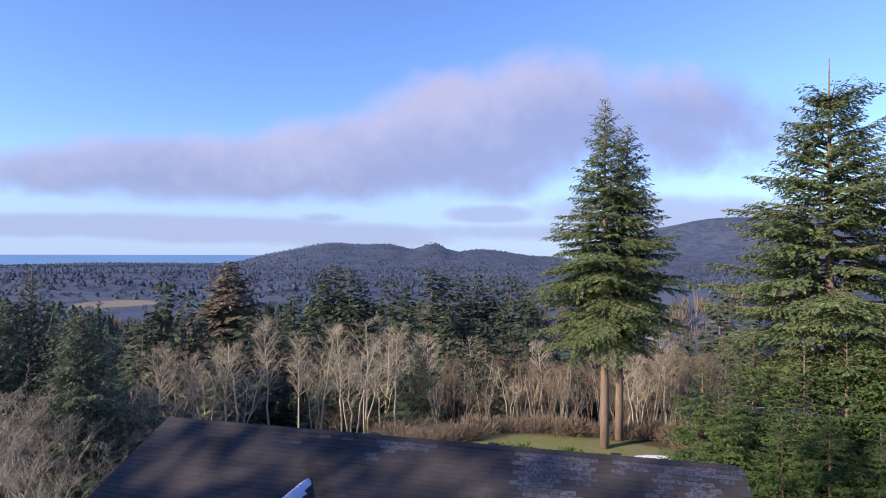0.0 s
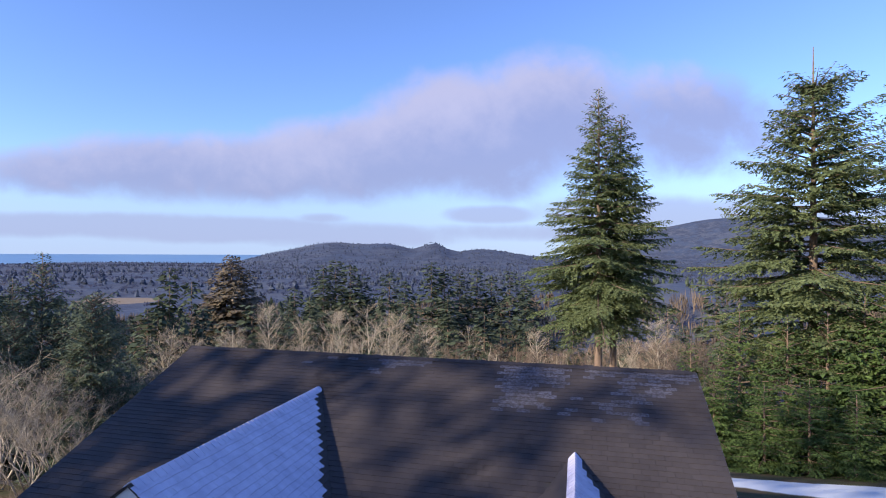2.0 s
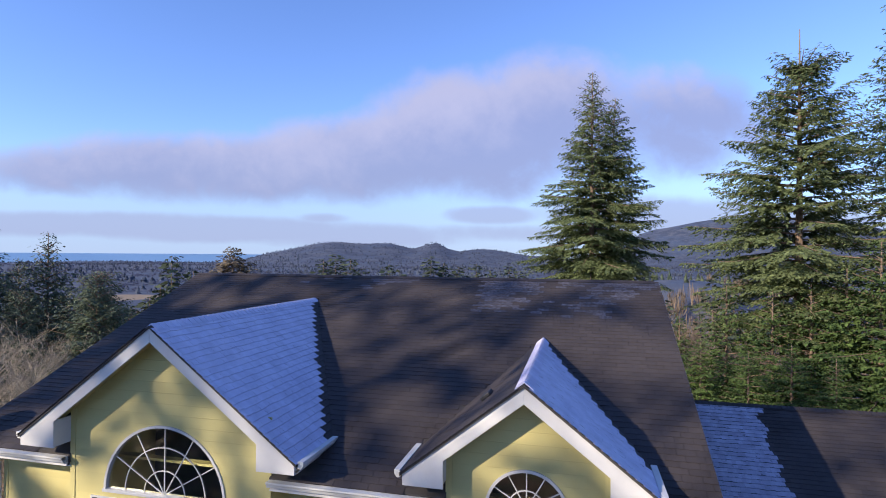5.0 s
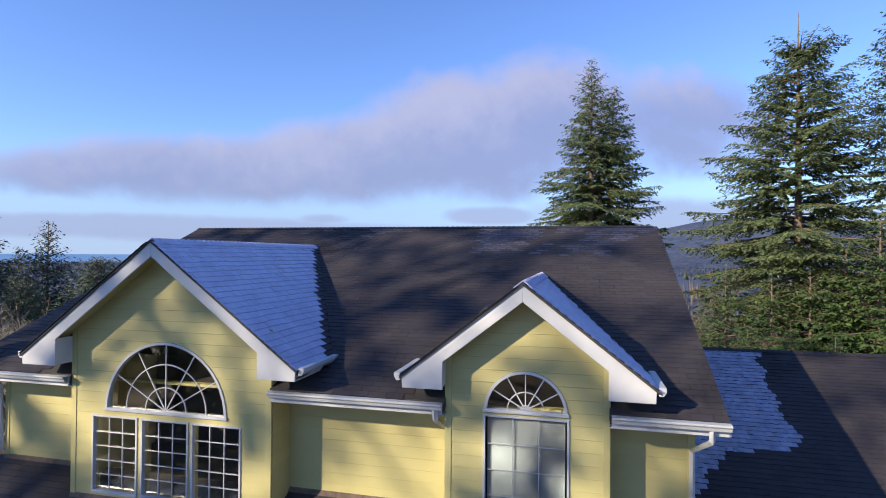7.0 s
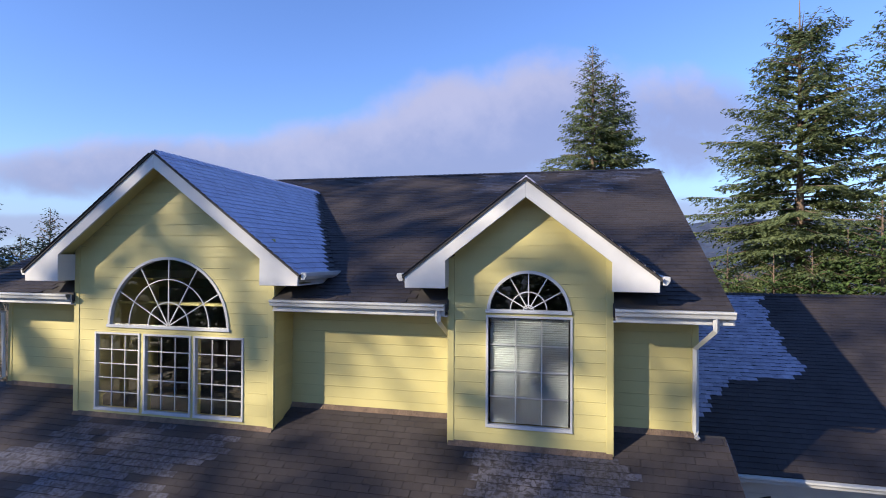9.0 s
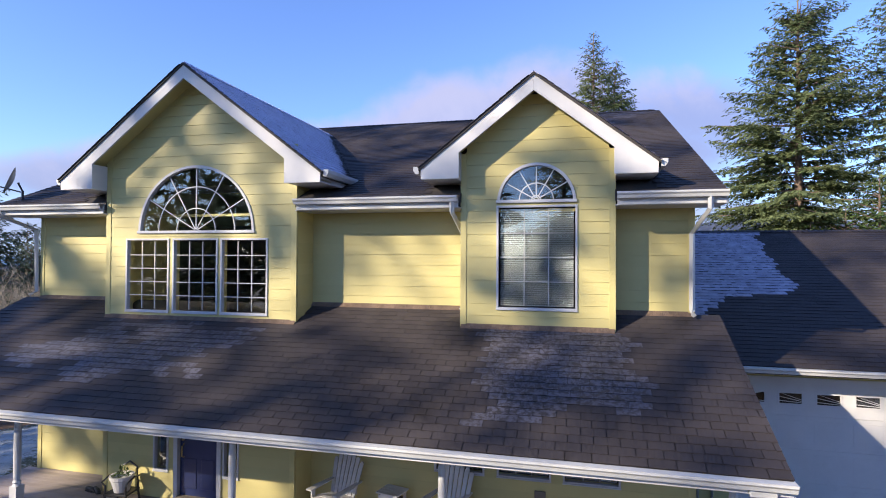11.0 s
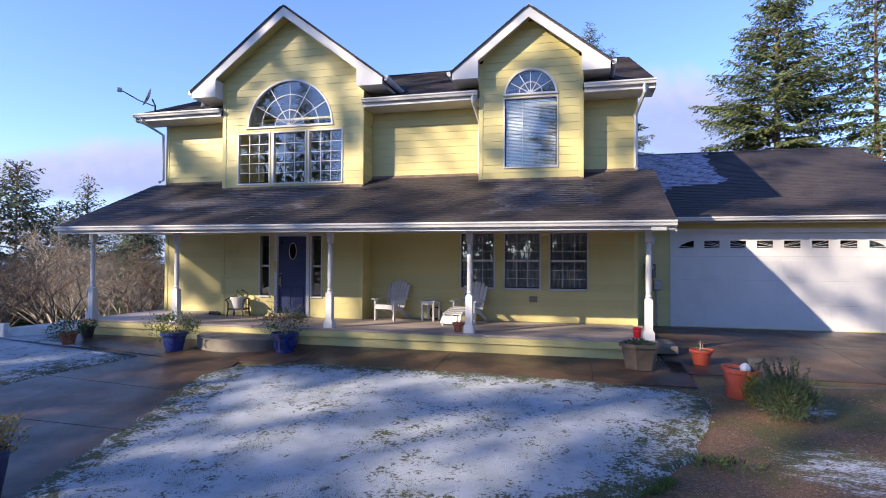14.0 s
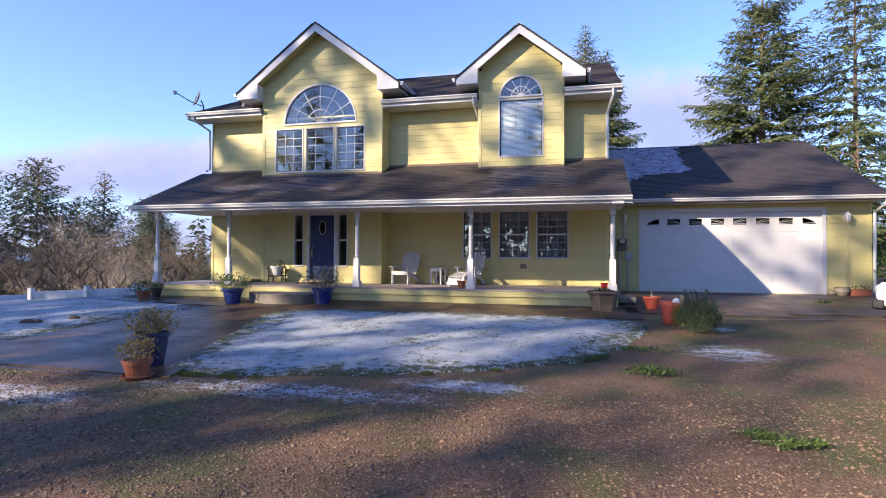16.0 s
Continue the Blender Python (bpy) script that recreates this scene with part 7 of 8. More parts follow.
# yellow-green shrubs round the clearing's near edge
shrub_low = thing("low_shrub", "low yellow-green garden shrub behind the house", "shrub")
leaf_ball("foliage", shrub_low, WEED, 900, (0, 0, 0.6), (1.0, 0.9, 0.7), 0.22, 91)
put(shrub_low, *spot(890, 52))
for k, px in enumerate((866, 905, 928, 950, 1003, 1015)):
    again(shrub_low, *spot(px, 52.5 - k * 0.3), scale=0.75 + 0.15 * (k % 3), turn=k * 50)
bramble = thing("bramble", "low thicket of reddish-brown bare bramble", "shrub")
leaf_ball("foliage", bramble, RED_TWIG, 1500, (0, 0, 0.55), (2.0, 1.3, 0.8), 0.75, 92, up=0.9, inner=0.05, fat=0.10)
put(bramble, *spot(770, 56))
for k, (px, depth, sc) in enumerate(((735, 57, 1.0), (800, 57, 1.1), (828, 58, 0.9), (850, 60, 1.2), (905, 61, 1.0), (1015, 60.5, 1.2), (985, 61, 1.1), (1050, 60, 0.9), (1110, 59.5, 1.0), (1150, 60, 1.2), (1195, 58, 1.3), (700, 60, 1.2), (1220, 52, 1.1), (945, 61.5, 1.1))):
    again(bramble, *spot(px, depth), scale=sc, turn=k * 49)


def scatter_woods():
    """The far woods: one mesh of dark firs, two of bare crowns."""
    rg = np.random.RandomState(101)
    fir_v, fir_f, bare_v, bare_f, far_v, far_f, near_v, near_f = [], [], [], [], [], [], [], []

    def fir(x, y, z, h, w, n, out_v, out_f):
        tiers = 4 if n > 6 else (3 if n > 4 else 2)
        for t in range(tiers):
            z0, z1 = z + h * (0.08 + 0.86 * t / tiers), z + h * min(1.0, 0.45 + 0.86 * (t + 0.4) / tiers)
            r = w * (1 - 0.8 * t / tiers)
            b = len(out_v)
            for k in range(n):
                a = 2 * math.pi * (k + 0.5 * (t % 2)) / n + rg.uniform(-0.2, 0.2)
                q = r * rg.uniform(0.6, 1.25)
                out_v.append((x + q * math.cos(a), y + q * math.sin(a), z0 - h * 0.05 * rg.uniform(-0.5, 1.5)))
            out_v.append((x + rg.uniform(-0.1, 0.1) * w, y, z1))
            for k in range(n):
                out_f.append((b + k, b + (k + 1) % n, b + n))

    def bare(x, y, z, h, w, n, thick, out_v, out_f):
        for k in range(n):
            b = len(out_v)
            a, q = rg.uniform(0, 2 * math.pi), w * rg.uniform(0, 1) ** 0.6
            cx, cy = x + q * math.cos(a), y + q * math.sin(a)
            top = z + h * rg.uniform(0.6, 1.0) * (1 - 0.3 * q / w)
            low = z + h * rg.uniform(0.0, 0.45) if thick < 0.2 else top - h * rg.uniform(0.2, 0.4)
            s = thick * rg.uniform(0.6, 1.4)
            aa = rg.uniform(0, math.pi)
            out_v.extend([(cx - s * math.cos(aa), cy - s * math.sin(aa), low + (top - low) * 0.6), (x + 0.5 * (cx - x), y + 0.5 * (cy - y), low), (cx + s * math.cos(aa), cy + s * math.sin(aa), low + (top - low) * 0.65), (cx + rg.uniform(-s, s), cy, top)])
            out_f.append((b, b + 1, b + 2, b + 3))

    for lo, hi, count, n in ((88, 170, 240, 9), (170, 320, 620, 8), (320, 700, 1700, 7), (700, 1500, 5200, 6), (1500, 3000, 9000, 4)):
        for _ in range(count):
            px = rg.uniform(-250, 1750)
            d = math.sqrt(rg.uniform(lo * lo, hi * hi)) if hi < 1500 else rg.uniform(lo, hi)
            x, y = spot(px, d)
            z = terrain(x, y)
            kind = noise.noise(Vector((x * 0.012, y * 0.012, 9.0))) + rg.uniform(-0.35, 0.35)
            if 185 < px < 255 and 335 < d < 480:
                continue
            cap = level((490 if px > 1080 else 525 if px > 340 else 552) if d < 320 else 472, d) - z
            if (kind > 0.05 and 230 < d < 320) or (d > 320 and kind > 0.02):
                h = rg.uniform(8, 19) if d < 320 else rg.uniform(3.0, 8.0)
                h = min(h, max(5.0, cap)) if d < 700 else h
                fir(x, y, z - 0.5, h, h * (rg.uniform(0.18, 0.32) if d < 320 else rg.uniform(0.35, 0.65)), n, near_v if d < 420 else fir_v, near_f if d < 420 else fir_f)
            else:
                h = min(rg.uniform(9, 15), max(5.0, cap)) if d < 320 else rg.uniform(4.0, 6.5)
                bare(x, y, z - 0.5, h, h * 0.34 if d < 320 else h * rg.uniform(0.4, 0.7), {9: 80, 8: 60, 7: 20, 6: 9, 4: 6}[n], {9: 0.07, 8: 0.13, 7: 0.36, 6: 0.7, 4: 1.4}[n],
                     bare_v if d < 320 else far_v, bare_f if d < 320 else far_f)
    for name, v, f, m, label in (("far_fir_woods", fir_v, fir_f, FAR_FIR_HAZED, "dark fir woods filling the valley and hills, blued for haze"), ("valley_fir_woods", near_v, near_f, NEEDLE_WOOD, "dark green firs in the valley"), ("valley_bare_woods", bare_v, bare_f, NEAR_BARE, "grey-brown leafless woods in the valley"),
                                 ("far_bare_woods", far_v, far_f, FAR_BARE_HAZED, "leafless woods across the far plain, tinted violet-grey for haze")):
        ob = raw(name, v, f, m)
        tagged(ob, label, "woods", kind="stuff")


scatter_woods()

# trees behind the camera, which shade the house and stand in its windows
shade_fir = conifer("yard_fir", 30, 4.8, 19, 100, 0.12, NEEDLE, "tall fir at the yard's sunny edge", leaf=0.72, step=0.42, trunk_r=0.4, droop=0.2, power=0.55, ragged=0.4, fat=0.5)


def sunward(across, along):
    """Plan position by distance towards the sun and sideways of it."""
    return -0.7071 * along + 0.7071 * across, -0.7071 * along - 0.7071 * across


SHADE = [(-16.5, 44, 41.4, 10, 0.8), (-11.4, 44, 42.4, 40, 0.62), (-7.0, 48, 44.6, 60, 0.58), (-2.6, 42, 36.3, 140, 0.55), (1.6, 50, 39.7, 200, 0.55),
         (4.0, 60, 31.2, 20, 0.7), (8.8, 58, 19, 110, 0.5), (3.6, 30, 13.5, 75, 0.8), (-4.5, 28, 9.0, 160, 1.2), (6.2, 44, 21, 250, 0.65), (13.0, 46, 22, 300, 0.5)]
for k, (across, along, top, turn, wide) in enumerate(SHADE):
    x, y = sunward(across, along)
    if k == 0:
        put(shade_fir, x, y, top=top, H=30, turn=turn)
    else:
        again(shade_fir, x, y, top=top, H=30, turn=turn, wide=wide)
again(shade_fir, -14.6, -17.4, top=6.3, H=30, turn=20, wide=2.2)
for k, (x, y, top) in enumerate(((8, -38, 20), (20, -34, 24), (30, -20, 22), (36, -6, 20), (0, -46, 24), (14, -48, 26))):
    again(shade_fir, x, y, top=top, H=30, turn=k * 47, wide=1.2)


def sky_screen_wood():
    """Unseen dark thicket of small sprays, added round the yard to block low sky."""
    rg = np.random.RandomState(77)
    n = 7500
    a = np.radians(rg.uniform(95, 232, n))
    lump = 8.5 + 3.0 * np.sin(a * 31) * np.cos(a * 17 + 1) + 1.5 * np.sin(a * 71)
    d = rg.uniform(46, 58, n)
    z = -1.5 + (lump + 1.5) * rg.uniform(0, 1, n) ** 0.8
    base = np.stack([d * np.sin(a), d * np.cos(a), z], axis=1)
    along = unit(rg.normal(0, 1, (n, 3)) + np.array([0, 0, -0.3]))
    side = unit(np.cross(along, rg.normal(0, 1, (n, 3))))
    ln = rg.uniform(0.9, 2.2, n)
    v, f = kites(base, along, side, ln, ln * 0.55)
    tagged(raw("wood_edge", v.tolist(), f.tolist(), NEEDLE_WOOD), "unseen dark evergreen thicket added round the yard to block low sky", "woods", kind="stuff")


sky_screen_wood()


# ---- siding boards ----
BOARD = 0.195


def siding(parent, x0, x1, y, z0, z1, holes=(), arch=None, gable=None, m=None):
    """Lapped boards, course by course, cut round openings; each run is a piece of its own."""
    n = int(math.ceil((z1 - z0) / BOARD))
    for r in range(n):
        a, b = z0 + r * BOARD, min(z1, z0 + (r + 1) * BOARD)
        cuts = {x0, x1}
        for h in holes:
            if h[2] < b and h[3] > a:
                cuts |= {max(x0, h[0]), min(x1, h[1])}
        if arch and arch[1] < b and arch[1] + arch[2] > a:
            cx, cz, rad = arch
            cuts |= {cx + rad * math.sin(math.pi / 2 * k / 14) for k in range(-14, 15)}
        if gable:
            gx, apex, s = gable
            for z in (a, b):
                if apex - z > 0:
                    cuts |= {q for q in (gx - (apex - z) / s, gx + (apex - z) / s, gx) if x0 < q < x1}
        cuts = sorted(cuts)
        run = None

        def close(bm):
            if bm is not None and len(bm.verts):
                ob = part("siding_board", bm, YELLOW, parent)
                if m is not None:
                    ob.data.transform(m)
            elif bm is not None:
                bm.free()

        for xa, xb in zip(cuts, cuts[1:]):
            if xb - xa < 1e-4:
                continue
            xm = (xa + xb) / 2
            lo_a = lo_b = a + 0.004
            hi_a = hi_b = b
            for h in holes:
                if h[0] < xm < h[1]:
                    if h[2] <= a and h[3] >= b:
                        lo_a = lo_b = b
                    elif h[2] <= a < h[3]:
                        lo_a, lo_b = max(lo_a, h[3]), max(lo_b, h[3])
                    elif a < h[2] < b:
                        hi_a, hi_b = min(hi_a, h[2]), min(hi_b, h[2])
            if arch and abs(xm - arch[0]) < arch[2] and b > arch[1]:
                cx, cz, rad = arch
                top_a = cz + math.sqrt(max(0, rad * rad - (xa - cx) ** 2))
                top_b = cz + math.sqrt(max(0, rad * rad - (xb - cx) ** 2))
                if a < cz:
                    if max(top_a, top_b) > b:
                        hi_a = hi_b = min(hi_a, cz)
                else:
                    lo_a, lo_b = min(b, max(lo_a, top_a)), min(b, max(lo_b, top_b))
            if gable:
                gx, apex, s = gable
                hi_a, hi_b = min(hi_a, apex - s * abs(xa - gx)), min(hi_b, apex - s * abs(xb - gx))
                hi_a, hi_b = max(hi_a, lo_a), max(hi_b, lo_b)
            if max(hi_a - lo_a, hi_b - lo_b) < 0.004:
                close(run)
                run = None
                continue
            if run is None:
                run = B()

            def at(x, z, back):
                return (x, y if back else y - 0.019 + 0.008 * (z - a) / BOARD, z)

            vs = [run.verts.new(at(*q)) for q in ((xa, lo_a, 0), (xb, lo_b, 0), (xb, hi_b, 0), (xa, hi_a, 0), (xa, lo_a, 1), (xb, lo_b, 1), (xb, hi_b, 1), (xa, hi_a, 1))]
            for f in ((0, 1, 2, 3), (0, 4, 5, 1), (3, 2, 6, 7), (0, 3, 7, 4), (1, 5, 6, 2)):
                try:
                    run.faces.new([vs[i] for i in f])
                except ValueError:
                    pass
        close(run)


siding(wall_bay_l, LX0 + 0.10, LX1 - 0.10, LY, 3.70, 8.2, WIN_L, ARCH_L, (GL["cx"], GL["apex"] - 0.17, GL["slope"]))
siding(wall_bay_r, RX0 + 0.09, RX1 - 0.09, RY, 3.72, 7.6, WIN_R, ARCH_R, (GR["cx"], GR["apex"] - 0.17, GR["slope"]))
siding(wall_up, MX0 + 0.09, LX0, MY, 3.96, 5.72)
siding(wall_up, LX1, RX0, MY, 3.96, 5.72)
siding(wall_up, RX1, MX1 - 0.09, MY, 3.96, 5.72)
siding(wall_low, LX1, MX1 - 0.09, MY, DECK_Z + 0.01, 2.53, WIN_P)
siding(wall_low_l, MX0 + 0.09, LX0, MY, DECK_Z + 0.01, 2.53)
siding(wall_entry, LX0 + 0.09, LX1 - 0.09, LY, DECK_Z + 0.01, 2.53, [(DOOR[0] - 0.05, DOOR[1] + 0.05, 0.0, 2.6)] + SIDE)
siding(wall_garage, MX1 + 0.02, GX1 - 0.09, GY, -0.02, 2.77, [(GDOOR[0] - 0.08, GDOOR[1] + 0.08, -0.1, GDOOR[3] + 0.08)])
cheek = Matrix.Translation((LX1, LY, 0)) @ pose(0, 0, 0, 0, 0, 90)
siding(wall_up, 0.02, MY - LY, 0.0, 3.78, 6.2, m=cheek)
siding(wall_low, 0.02, MY - LY, 0.0, DECK_Z + 0.01, 2.53, m=cheek)
cheek_r = Matrix.Translation((RX1, RY, 0)) @ pose(0, 0, 0, 0, 0, 90)
siding(wall_up, 0.02, MY - RY, 0.0, 3.80, 6.1, m=cheek_r)

# flashing where the porch roof meets the walls
for x0, x1, y in ((MX0, LX0, MY), (LX0, LX1, LY), (LX1, RX0, MY), (RX0, RX1, RY), (RX1, MX1, MY)):
    bm = B()
    prism(bm, [(y - 0.07, porch_z(y - 0.07) + 0.022), (y - 0.018, porch_z(y) + 0.06), (y + 0.0, porch_z(y) + 0.06), (y, porch_z(y) - 0.02), (y - 0.07, porch_z(y - 0.07) + 0.012)], x0, x1, "x")
    part("flashing", bm, BARK, house)

# deck boards
k = 0
y = 2.785
while y < 5.43:
    for x0, x1 in ((-10.26, -5.5 + 0.9 * (k % 2)), (-5.497 + 0.9 * (k % 2), -0.6 - 0.9 * (k % 3)), (-0.597 - 0.9 * (k % 3), 3.52)):
        bm = B()
        box(bm, x0, x1, y, min(5.445, y + 0.136), 0.176, 0.213 if k else 0.214)
        part("deck_board", bm, DECK, deck)
    y += 0.141
    k += 1


# ---- shingles ----
COURSE, TAB = 0.143, 0.305


def shingle_field(parent, origin, along, up, rows, limits, frost=None, seed=1, skip=None, singles=None, thin=None, coat=None):
    """Courses of asphalt tabs up a slope. limits(v) gives the ends of a course; frost(u, v) says if a tab is white."""
    rg = random.Random(seed)
    o, e, s = Vector(origin), Vector(along).normalized(), Vector(up).normalized()
    n = e.cross(s)
    if n.z < 0:
        n = -n
    verts, faces, mats = [], [], []
    single = []
    for r in range(rows):
        v = r * COURSE
        lo_u, hi_u = limits(v)
        u = lo_u - (TAB / 2 if r % 2 else 0) - rg.uniform(0, 0.05)
        while u < hi_u:
            u0, u1 = max(lo_u, u + 0.0035), min(hi_u, u + TAB - 0.0035)
            u += TAB
            if u1 - u0 < 0.03 or (skip and skip((u0 + u1) / 2, v)):
                continue
            thick = 0.009 + rg.uniform(0, 0.006)
            sag = rg.uniform(-0.006, 0.006)
            if frost:
                whites = [bool(frost(u0 + (u1 - u0) * (q + 0.5) / 3, v)) for q in range(3)]
                if any(whites):                    # frost ends part-way along a tab
                    for q in range(3):
                        fa, fb = u0 + (u1 - u0) * q / 3 - 0.007 * (q == 0), u0 + (u1 - u0) * (q + 1) / 3 + 0.006 * (q == 2)
                        tip_v = v + sag + (rg.uniform(-0.012, 0.010) if whites[q] else 0.0)
                        b = len(verts)
                        thick = rg.uniform(0.014, 0.020) if whites[q] else thick
                        for uu, vv, hh in ((fa, tip_v, thick), (fb, tip_v, thick), (fb, v + COURSE + 0.02, 0.002), (fa, v + COURSE + 0.02, 0.002), (fa, tip_v, 0.0), (fb, tip_v, 0.0)):
                            c = o + e * min(hi_u, max(lo_u, uu)) + s * vv + n * hh
                            verts.append((c.x, c.y, c.z))
                        faces += [(b, b + 1, b + 2, b + 3), (b + 4, b + 5, b + 1, b)]
                        mats += [1 if whites[q] else 0, 1 if whites[q] and (coat is None or rg.random() < 0.5) else 0]
                    continue
            pale_tab = bool(thin and thin((u0 + u1) / 2, v))
            if singles and not pale_tab and singles((u0 + u1) / 2, r) and u1 - u0 > TAB * 0.8 and len(single) < 290:
                single.append((o + e * u0 + s * (v + sag), thick))
                continue
            b = len(verts)
            for uu, vv, hh in ((u0, v + sag, thick), (u1, v + sag, thick), (u1, v + COURSE + 0.02, 0.002), (u0, v + COURSE + 0.02, 0.002), (u0, v + sag, 0.0), (u1, v + sag, 0.0)):
                p = o + e * uu + s * vv + n * hh
                verts.append((p.x, p.y, p.z))
            faces += [(b, b + 1, b + 2, b + 3), (b + 4, b + 5, b + 1, b), (b + 4, b, b + 3), (b + 5, b + 2, b + 1)]
            mats += [2 if pale_tab else 0, 0, 0, 0]
    ob = raw("shingles", verts, faces, [SHINGLE, coat or FROST, THIN_FROST_AND_SUN], parent, mat_index=mats)
    tagged(ob, kind="stuff")
    if single:
        m3 = Matrix((e, s, n)).transposed().to_4x4()
        bm = B()
        vs = [bm.verts.new(q) for q in ((0, 0, 0.013), (TAB - 0.010, 0, 0.013), (TAB - 0.010, COURSE + 0.02, 0.002), (0, COURSE + 0.02, 0.002), (0, 0, 0), (TAB - 0.010, 0, 0))]
        for f in ((0, 1, 2, 3), (4, 5, 1, 0), (4, 0, 3), (5, 2, 1)):
            bm.faces.new([vs[i] for i in f])
        first = part("shingle", bm, SHINGLE_PIECE, parent)
        for i, (p, t) in enumerate(single):
            q = first if i == 0 else new("shingle", first.data)
            q.parent = parent
            q.matrix_parent_inverse = Matrix.Identity(4)
            q.matrix_basis = Matrix.Translation(p) @ m3
    return ob


def patchy(u, v, seed, size=0.8):
    return noise.noise(Vector((u * size, v * size, seed))) + 0.45 * noise.noise(Vector((u * 3.1, v * 3.1, seed + 5)))


UP_MAIN = Vector((0, RIDGE_Y - EAVE_Y, RIDGE_Z - EAVE_Z))


def in_bays(u, v):
    x = RX_A + u
    y = EAVE_Y + v * UP_MAIN.normalized().y
    if y < NOTCH_Y and (LX0 < x < LX1 or RX0 < x < RX1):
        return True
    for g in (GL, GR):
        z_g = g["apex"] - g["slope"] * abs(x - g["cx"])
        if abs(x - g["cx"]) < g["reach"] and z_g > main_z(y) + 0.06:
            return True
    return False


def ridge_frost(u, v):
    """Scattered tabs still frosted near the ridge."""
    f = v / UP_MAIN.length
    return f > 0.72 and 0.55 * patchy(u, v, 31.0, 0.55) + 0.35 * patchy(u, v, 37.0, 4.0) > 0.40 - 1.6 * (f - 0.8) - 0.30 * (u > 9.5) + 0.25 * (u < 4.0)


shingle_field(roof_main, (RX_A, EAVE_Y + 0.0, EAVE_Z + 0.004), (1, 0, 0), UP_MAIN, int(UP_MAIN.length / COURSE), lambda v: (0.0, RX_B - RX_A), seed=1, skip=in_bays, thin=ridge_frost)
UP_PORCH = Vector((0, 1, P_SLOPE))
porch_len = (MY - P_Y) * math.hypot(1, P_SLOPE)


def under_bays(u, v):
    x, y = PX_A + u, P_Y + v * UP_PORCH.normalized().y
    return (LX0 < x < LX1 and y > LY) or (RX0 < x < RX1 and y > RY)


def porch_frost_and_sun(u, v):
    """Old frost where bays keep the early sun away, plus a painted sunlit patch."""
    x, f = PX_A + u, v / porch_len
    ragged = 0.5 * patchy(u, v, 21.0, 1.1)
    right = min(1.35 - abs(x - 1.2 + 0.4 * (f - 0.5)), 2.6 * (f - 0.13), 2.0)
    # no frost here: this oval of pale tabs imitates sunlight
    left = 0.45 - ((x + 6.0) / 3.2) ** 2 - ((f - 0.5) / 0.45) ** 2
    return max(right - 0.12, left) + ragged > 0.12


shingle_field(roof_porch, (PX_A, P_Y + 0.0, P_Z + 0.004), (1, 0, 0), UP_PORCH, int(porch_len / COURSE), lambda v: (0.0, PX_B - PX_A), seed=2, skip=under_bays,
              singles=lambda u, r: 6.9 < u < 14.1 and r < 13, thin=porch_frost_and_sun)
UP_GAR = Vector((0, G_RY - G_EY, G_RZ - G_EZ))


def garage_frost(u, v):
    x, f = GR_A + u, v / UP_GAR.length
    edge = 6.28 + 0.12 * f + 0.22 * patchy(u, v, 3.0, 1.6) - 0.55 * max(0.0, 0.44 - f) / 0.06
    return x < edge and (f > 0.40 + 0.02 * patchy(u, v, 7.0, 1.5) or x < 4.85 - 4.2 * (0.40 - f) + 0.2 * patchy(u, v, 9.0, 1.5))


shingle_field(roof_garage, (GR_A, G_EY + 0.0, G_EZ + 0.004), (1, 0, 0), UP_GAR, int(UP_GAR.length / COURSE), lambda v: (0.0, GR_B - GR_A), frost=garage_frost, seed=3, coat=SPARSE_SHADED_FROST)

for tag, g in (("l", GL), ("r", GR)):
    for side in (-1, 1):
        a, b, c, d = (Vector(q) for q in gable_geometry(g, side))
        up = a - b
        rows = int(up.length / COURSE)
        depth0, depth1 = c.y - b.y, d.y - a.y

        def limits(v, depth0=depth0, depth1=depth1, total=up.length):
            return 0.0, depth0 + (depth1 - depth0) * v / total + 0.06

        def white(u, v, depth0=depth0, depth1=depth1, total=up.length, tag=tag):
            end = depth0 + (depth1 - depth0) * v / total
            keep = 0.16 if tag == "l" else 0.14
            return u < end - keep - 0.22 * abs(patchy(u, v, 11.0, 2.5))

        shingle_field(roof_bay[tag, side], tuple(b + Vector((0, -0.02, 0.004))), (0, 1, 0), up, rows, limits, frost=white if side > 0 else None, seed=5 + side)


def ridge_caps(p0, p1, parent, frosted=False, s=0.43):
    """Folded cap shingles along a ridge."""
    p0, p1 = Vector(p0), Vector(p1)
    d = (p1 - p0).normalized()
    e = d.cross(Vector((0, 0, 1))).normalized()
    n = int((p1 - p0).length / 0.15)
    verts, faces = [], []
    for k in range(n):
        q, w = p0 + d * (0.15 * k), p0 + d * (0.15 * k + 0.17)
        b = len(verts)
        for c, lift in ((q, 0.034), (w, 0.020)):
            for off, dz in ((-0.14, -0.14 * s), (0, 0), (0.14, -0.14 * s)):
                verts.append(tuple(c + e * off + Vector((0, 0, lift + dz))))
        verts.append(tuple(q - e * 0.14 + Vector((0, 0, 0.015 - 0.14 * s))))
        verts.append(tuple(q + Vector((0, 0, 0.012))))
        verts.append(tuple(q + e * 0.14 + Vector((0, 0, 0.015 - 0.14 * s))))
        faces += [(b, b + 1, b + 4, b + 3), (b + 1, b + 2, b + 5, b + 4), (b + 6, b + 7, b + 1, b), (b + 7, b + 8, b + 2, b + 1)]
    ob = raw("ridge_cap", verts, faces, FROST if frosted else SHINGLE, parent)
    tagged(ob, kind="stuff")


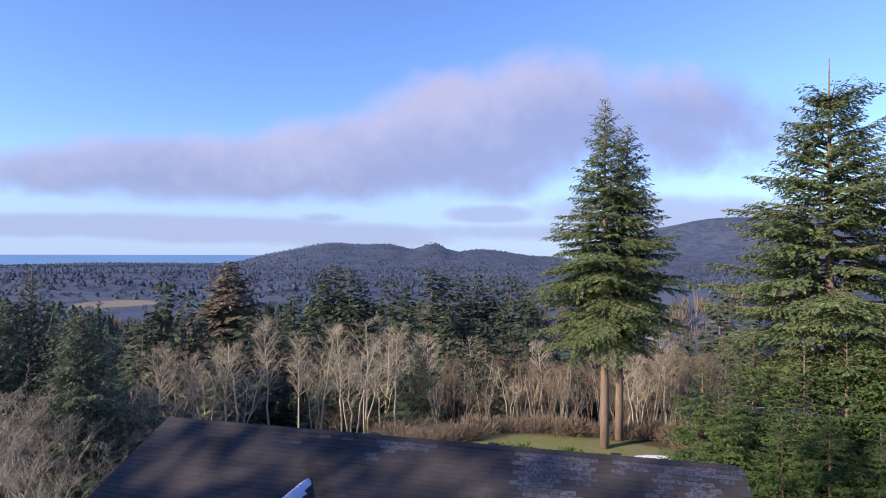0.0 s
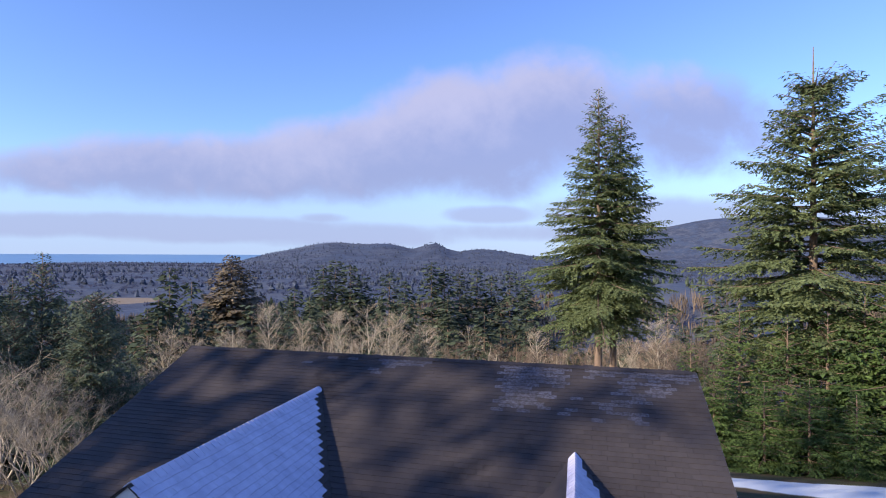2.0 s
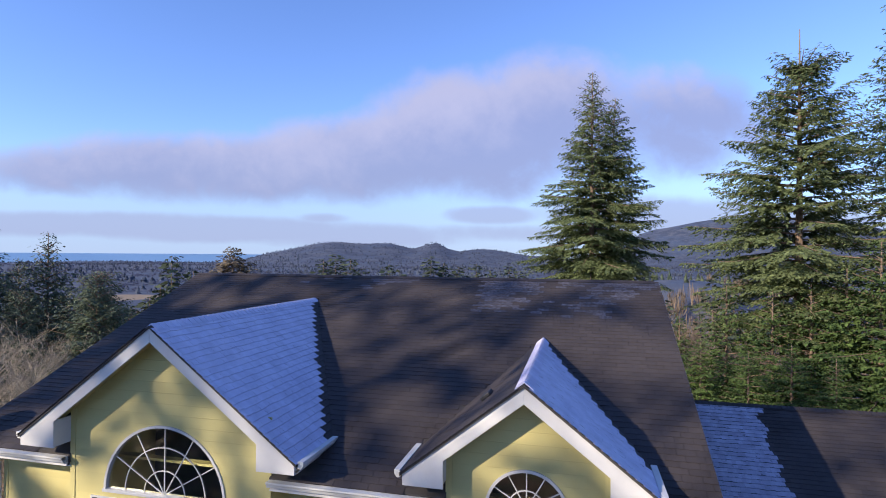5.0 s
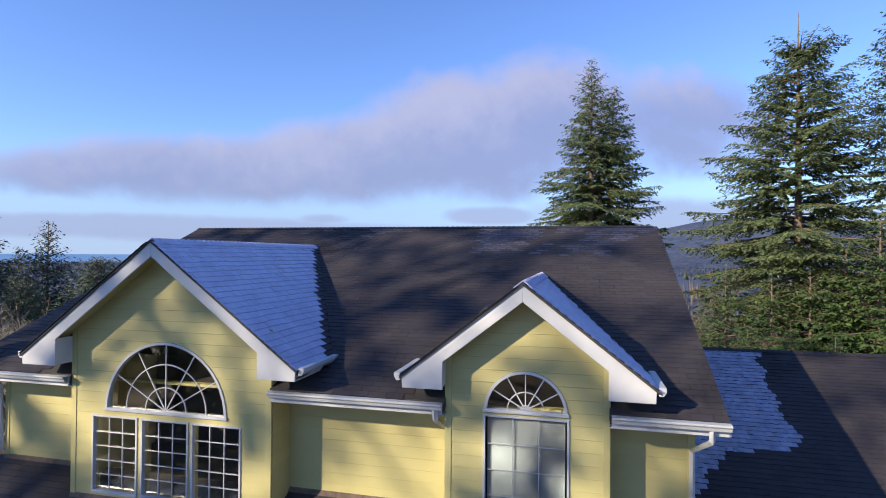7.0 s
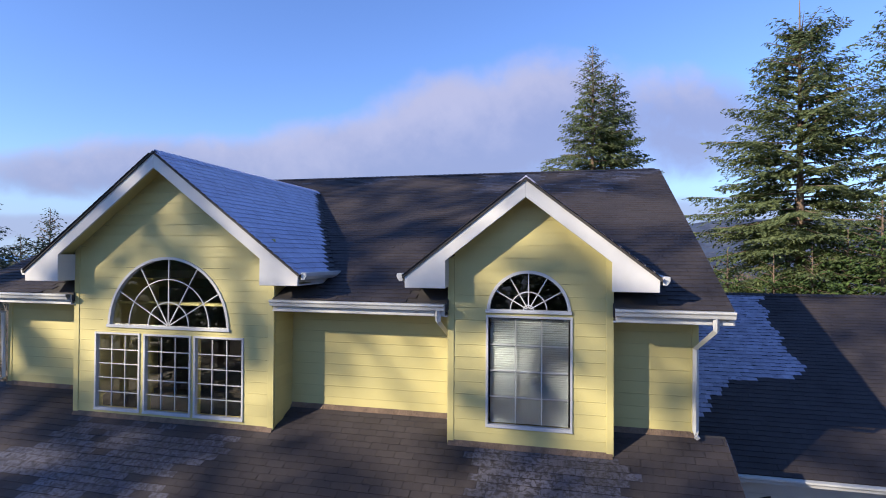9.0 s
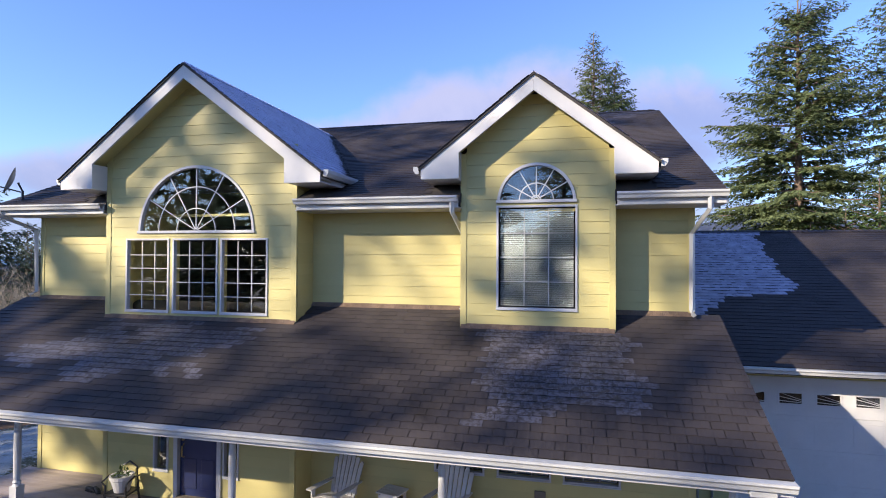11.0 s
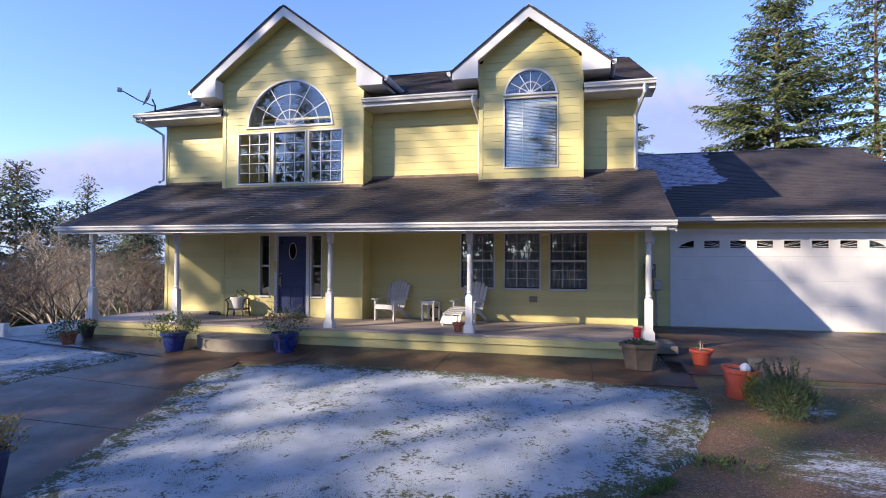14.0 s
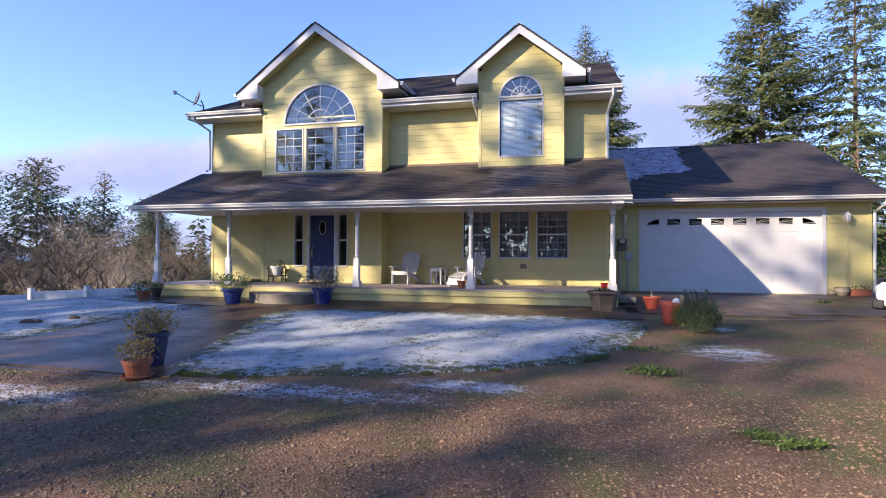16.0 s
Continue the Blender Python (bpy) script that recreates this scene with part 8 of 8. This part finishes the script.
ridge_caps((RX_A, RIDGE_Y, RIDGE_Z), (RX_B, RIDGE_Y, RIDGE_Z), roof_main)
ridge_caps((GR_A, G_RY, G_RZ), (GR_B, G_RY, G_RZ), roof_garage)
ridge_caps((GL["cx"], GL["y"], GL["apex"]), (GL["cx"], 10.6, GL["apex"]), roof_bay["l", 1], True, 0.75)
ridge_caps((GR["cx"], GR["y"], GR["apex"]), (GR["cx"], 9.2, GR["apex"]), roof_bay["r", 1], True, 0.78)


# roof vents
for x, y, zf, slope in ((0.10, 6.0, lambda x, y: GR["apex"] - GR["slope"] * abs(x - GR["cx"]), 0),):
    ob = thing("roof_vent", "small dark metal roof vent", "vent")
    bm = B()
    box(bm, -0.10, 0.10, -0.16, 0.16, 0, 0.07)
    part("hood", bm, BLACK, ob, bevel=0.015)
    ob.matrix_world = pose(x, y, zf(x, y) + 0.01, 0, -38, 0)
for x in (-4.6, -1.6, 1.2):
    ob = thing("roof_vent", "low dark vent behind the ridge", "vent")
    bm = B()
    box(bm, -0.12, 0.12, -0.14, 0.14, 0, 0.09)
    part("hood", bm, BLACK, ob, bevel=0.02)
    ob.matrix_world = pose(x, RIDGE_Y + 0.30, RIDGE_Z - 0.13, -23, 0, 0)
ob = thing("roof_vent", "round dark vent pipe on the side roof", "vent")
bm = B()
lathe(bm, [(0.16, -0.05), (0.14, 0.10), (0.17, 0.12), (0.15, 0.16)], 16)
part("hood", bm, BLACK, ob)
ob.matrix_world = pose(-8.9, 5.75, main_z(5.75) + 0.0)


# ---- gravel and grass ----
def inside(p, poly):
    c = False
    n = len(poly)
    for i in range(n):
        (xa, ya), (xb, yb) = poly[i], poly[(i + 1) % n]
        if (ya > p[1]) != (yb > p[1]) and p[0] < (xb - xa) * (p[1] - ya) / (yb - ya) + xa:
            c = not c
    return c


def gravel():
    rg = random.Random(5)
    verts, faces = [], []
    count = 0
    while count < 26000:
        x, y = rg.uniform(-6.5, 9.5), rg.uniform(-8.2, 1.2) if rg.random() < 0.4 else rg.uniform(-8.2, -4.2)
        if inside((x, y), LAWN_FRONT) or (y > -4.6 and x < 3.2) or (y > -4.9 and x < -2.5):
            continue
        count += 1
        r = rg.uniform(0.007, 0.019) * (1.6 if rg.random() < 0.06 else 1)
        z = gz(x, y)
        b = len(verts)
        a = rg.uniform(0, 6.28)
        for k in range(5):
            q = a + 2 * math.pi * k / 5
            verts.append((x + r * rg.uniform(0.7, 1.3) * math.cos(q), y + r * rg.uniform(0.7, 1.3) * math.sin(q), z + r * rg.uniform(0.0, 0.35)))
        verts.append((x + rg.uniform(-0.3, 0.3) * r, y + rg.uniform(-0.3, 0.3) * r, z + r * rg.uniform(0.6, 1.0)))
        faces += [(b + k, b + (k + 1) % 5, b + 5) for k in range(5)]
    tagged(raw("gravel", verts, faces, PEBBLE), "loose brown and grey gravel on the drive", "gravel", kind="stuff")


def blades(name, poly, count, material, label, h, rim, seed):
    rg = random.Random(seed)
    xs, ys = [p[0] for p in poly], [p[1] for p in poly]
    verts, faces = [], []
    made = 0
    while made < count:
        x, y = rg.uniform(min(xs) - 0.1, max(xs) + 0.1), rg.uniform(min(ys) - 0.1, max(ys) + 0.1)
        if not inside((x, y), poly):
            continue
        spotty = noise.noise(Vector((x * 1.3, y * 1.3, seed))) + 0.5 * noise.noise(Vector((x * 4, y * 4, seed)))
        if rim and spotty < 0.22:
            continue
        made += 1
        z = gz(x, y) + 0.02
        a, l = rg.uniform(0, 6.28), h * rg.uniform(0.5, 1.4)
        dx, dy = rg.uniform(-0.6, 0.6) * l, rg.uniform(-0.6, 0.6) * l
        w = 0.006
        b = len(verts)
        verts += [(x - w * math.cos(a), y - w * math.sin(a), z), (x + w * math.cos(a), y + w * math.sin(a), z), (x + dx, y + dy, z + l)]
        faces.append((b, b + 1, b + 2))
    tagged(raw(name, verts, faces, material), label, "grass", kind="stuff")


gravel()
blades("frosted_grass", LAWN_FRONT, 26000, FROST_GRASS, "frost-covered grass blades of the front lawn", 0.02, False, 3)
blades("thawed_grass", LAWN_FRONT, 12000, GRASS, "green thawed grass showing through the frost", 0.03, True, 4)
blades("frosted_side_grass", LAWN_LEFT, 12000, FROST_GRASS, "frost-covered grass of the side lawn", 0.022, False, 6)
RIM = [(p[0] * 1.05 - 0.02, (p[1] + 1.7) * 1.06 - 1.7) for p in LAWN_FRONT[10:]] + LAWN_FRONT[10:][::-1]
blades("rim_grass", RIM, 2200, GRASS, "green grass along the lawn's thawed rim", 0.036, True, 8)
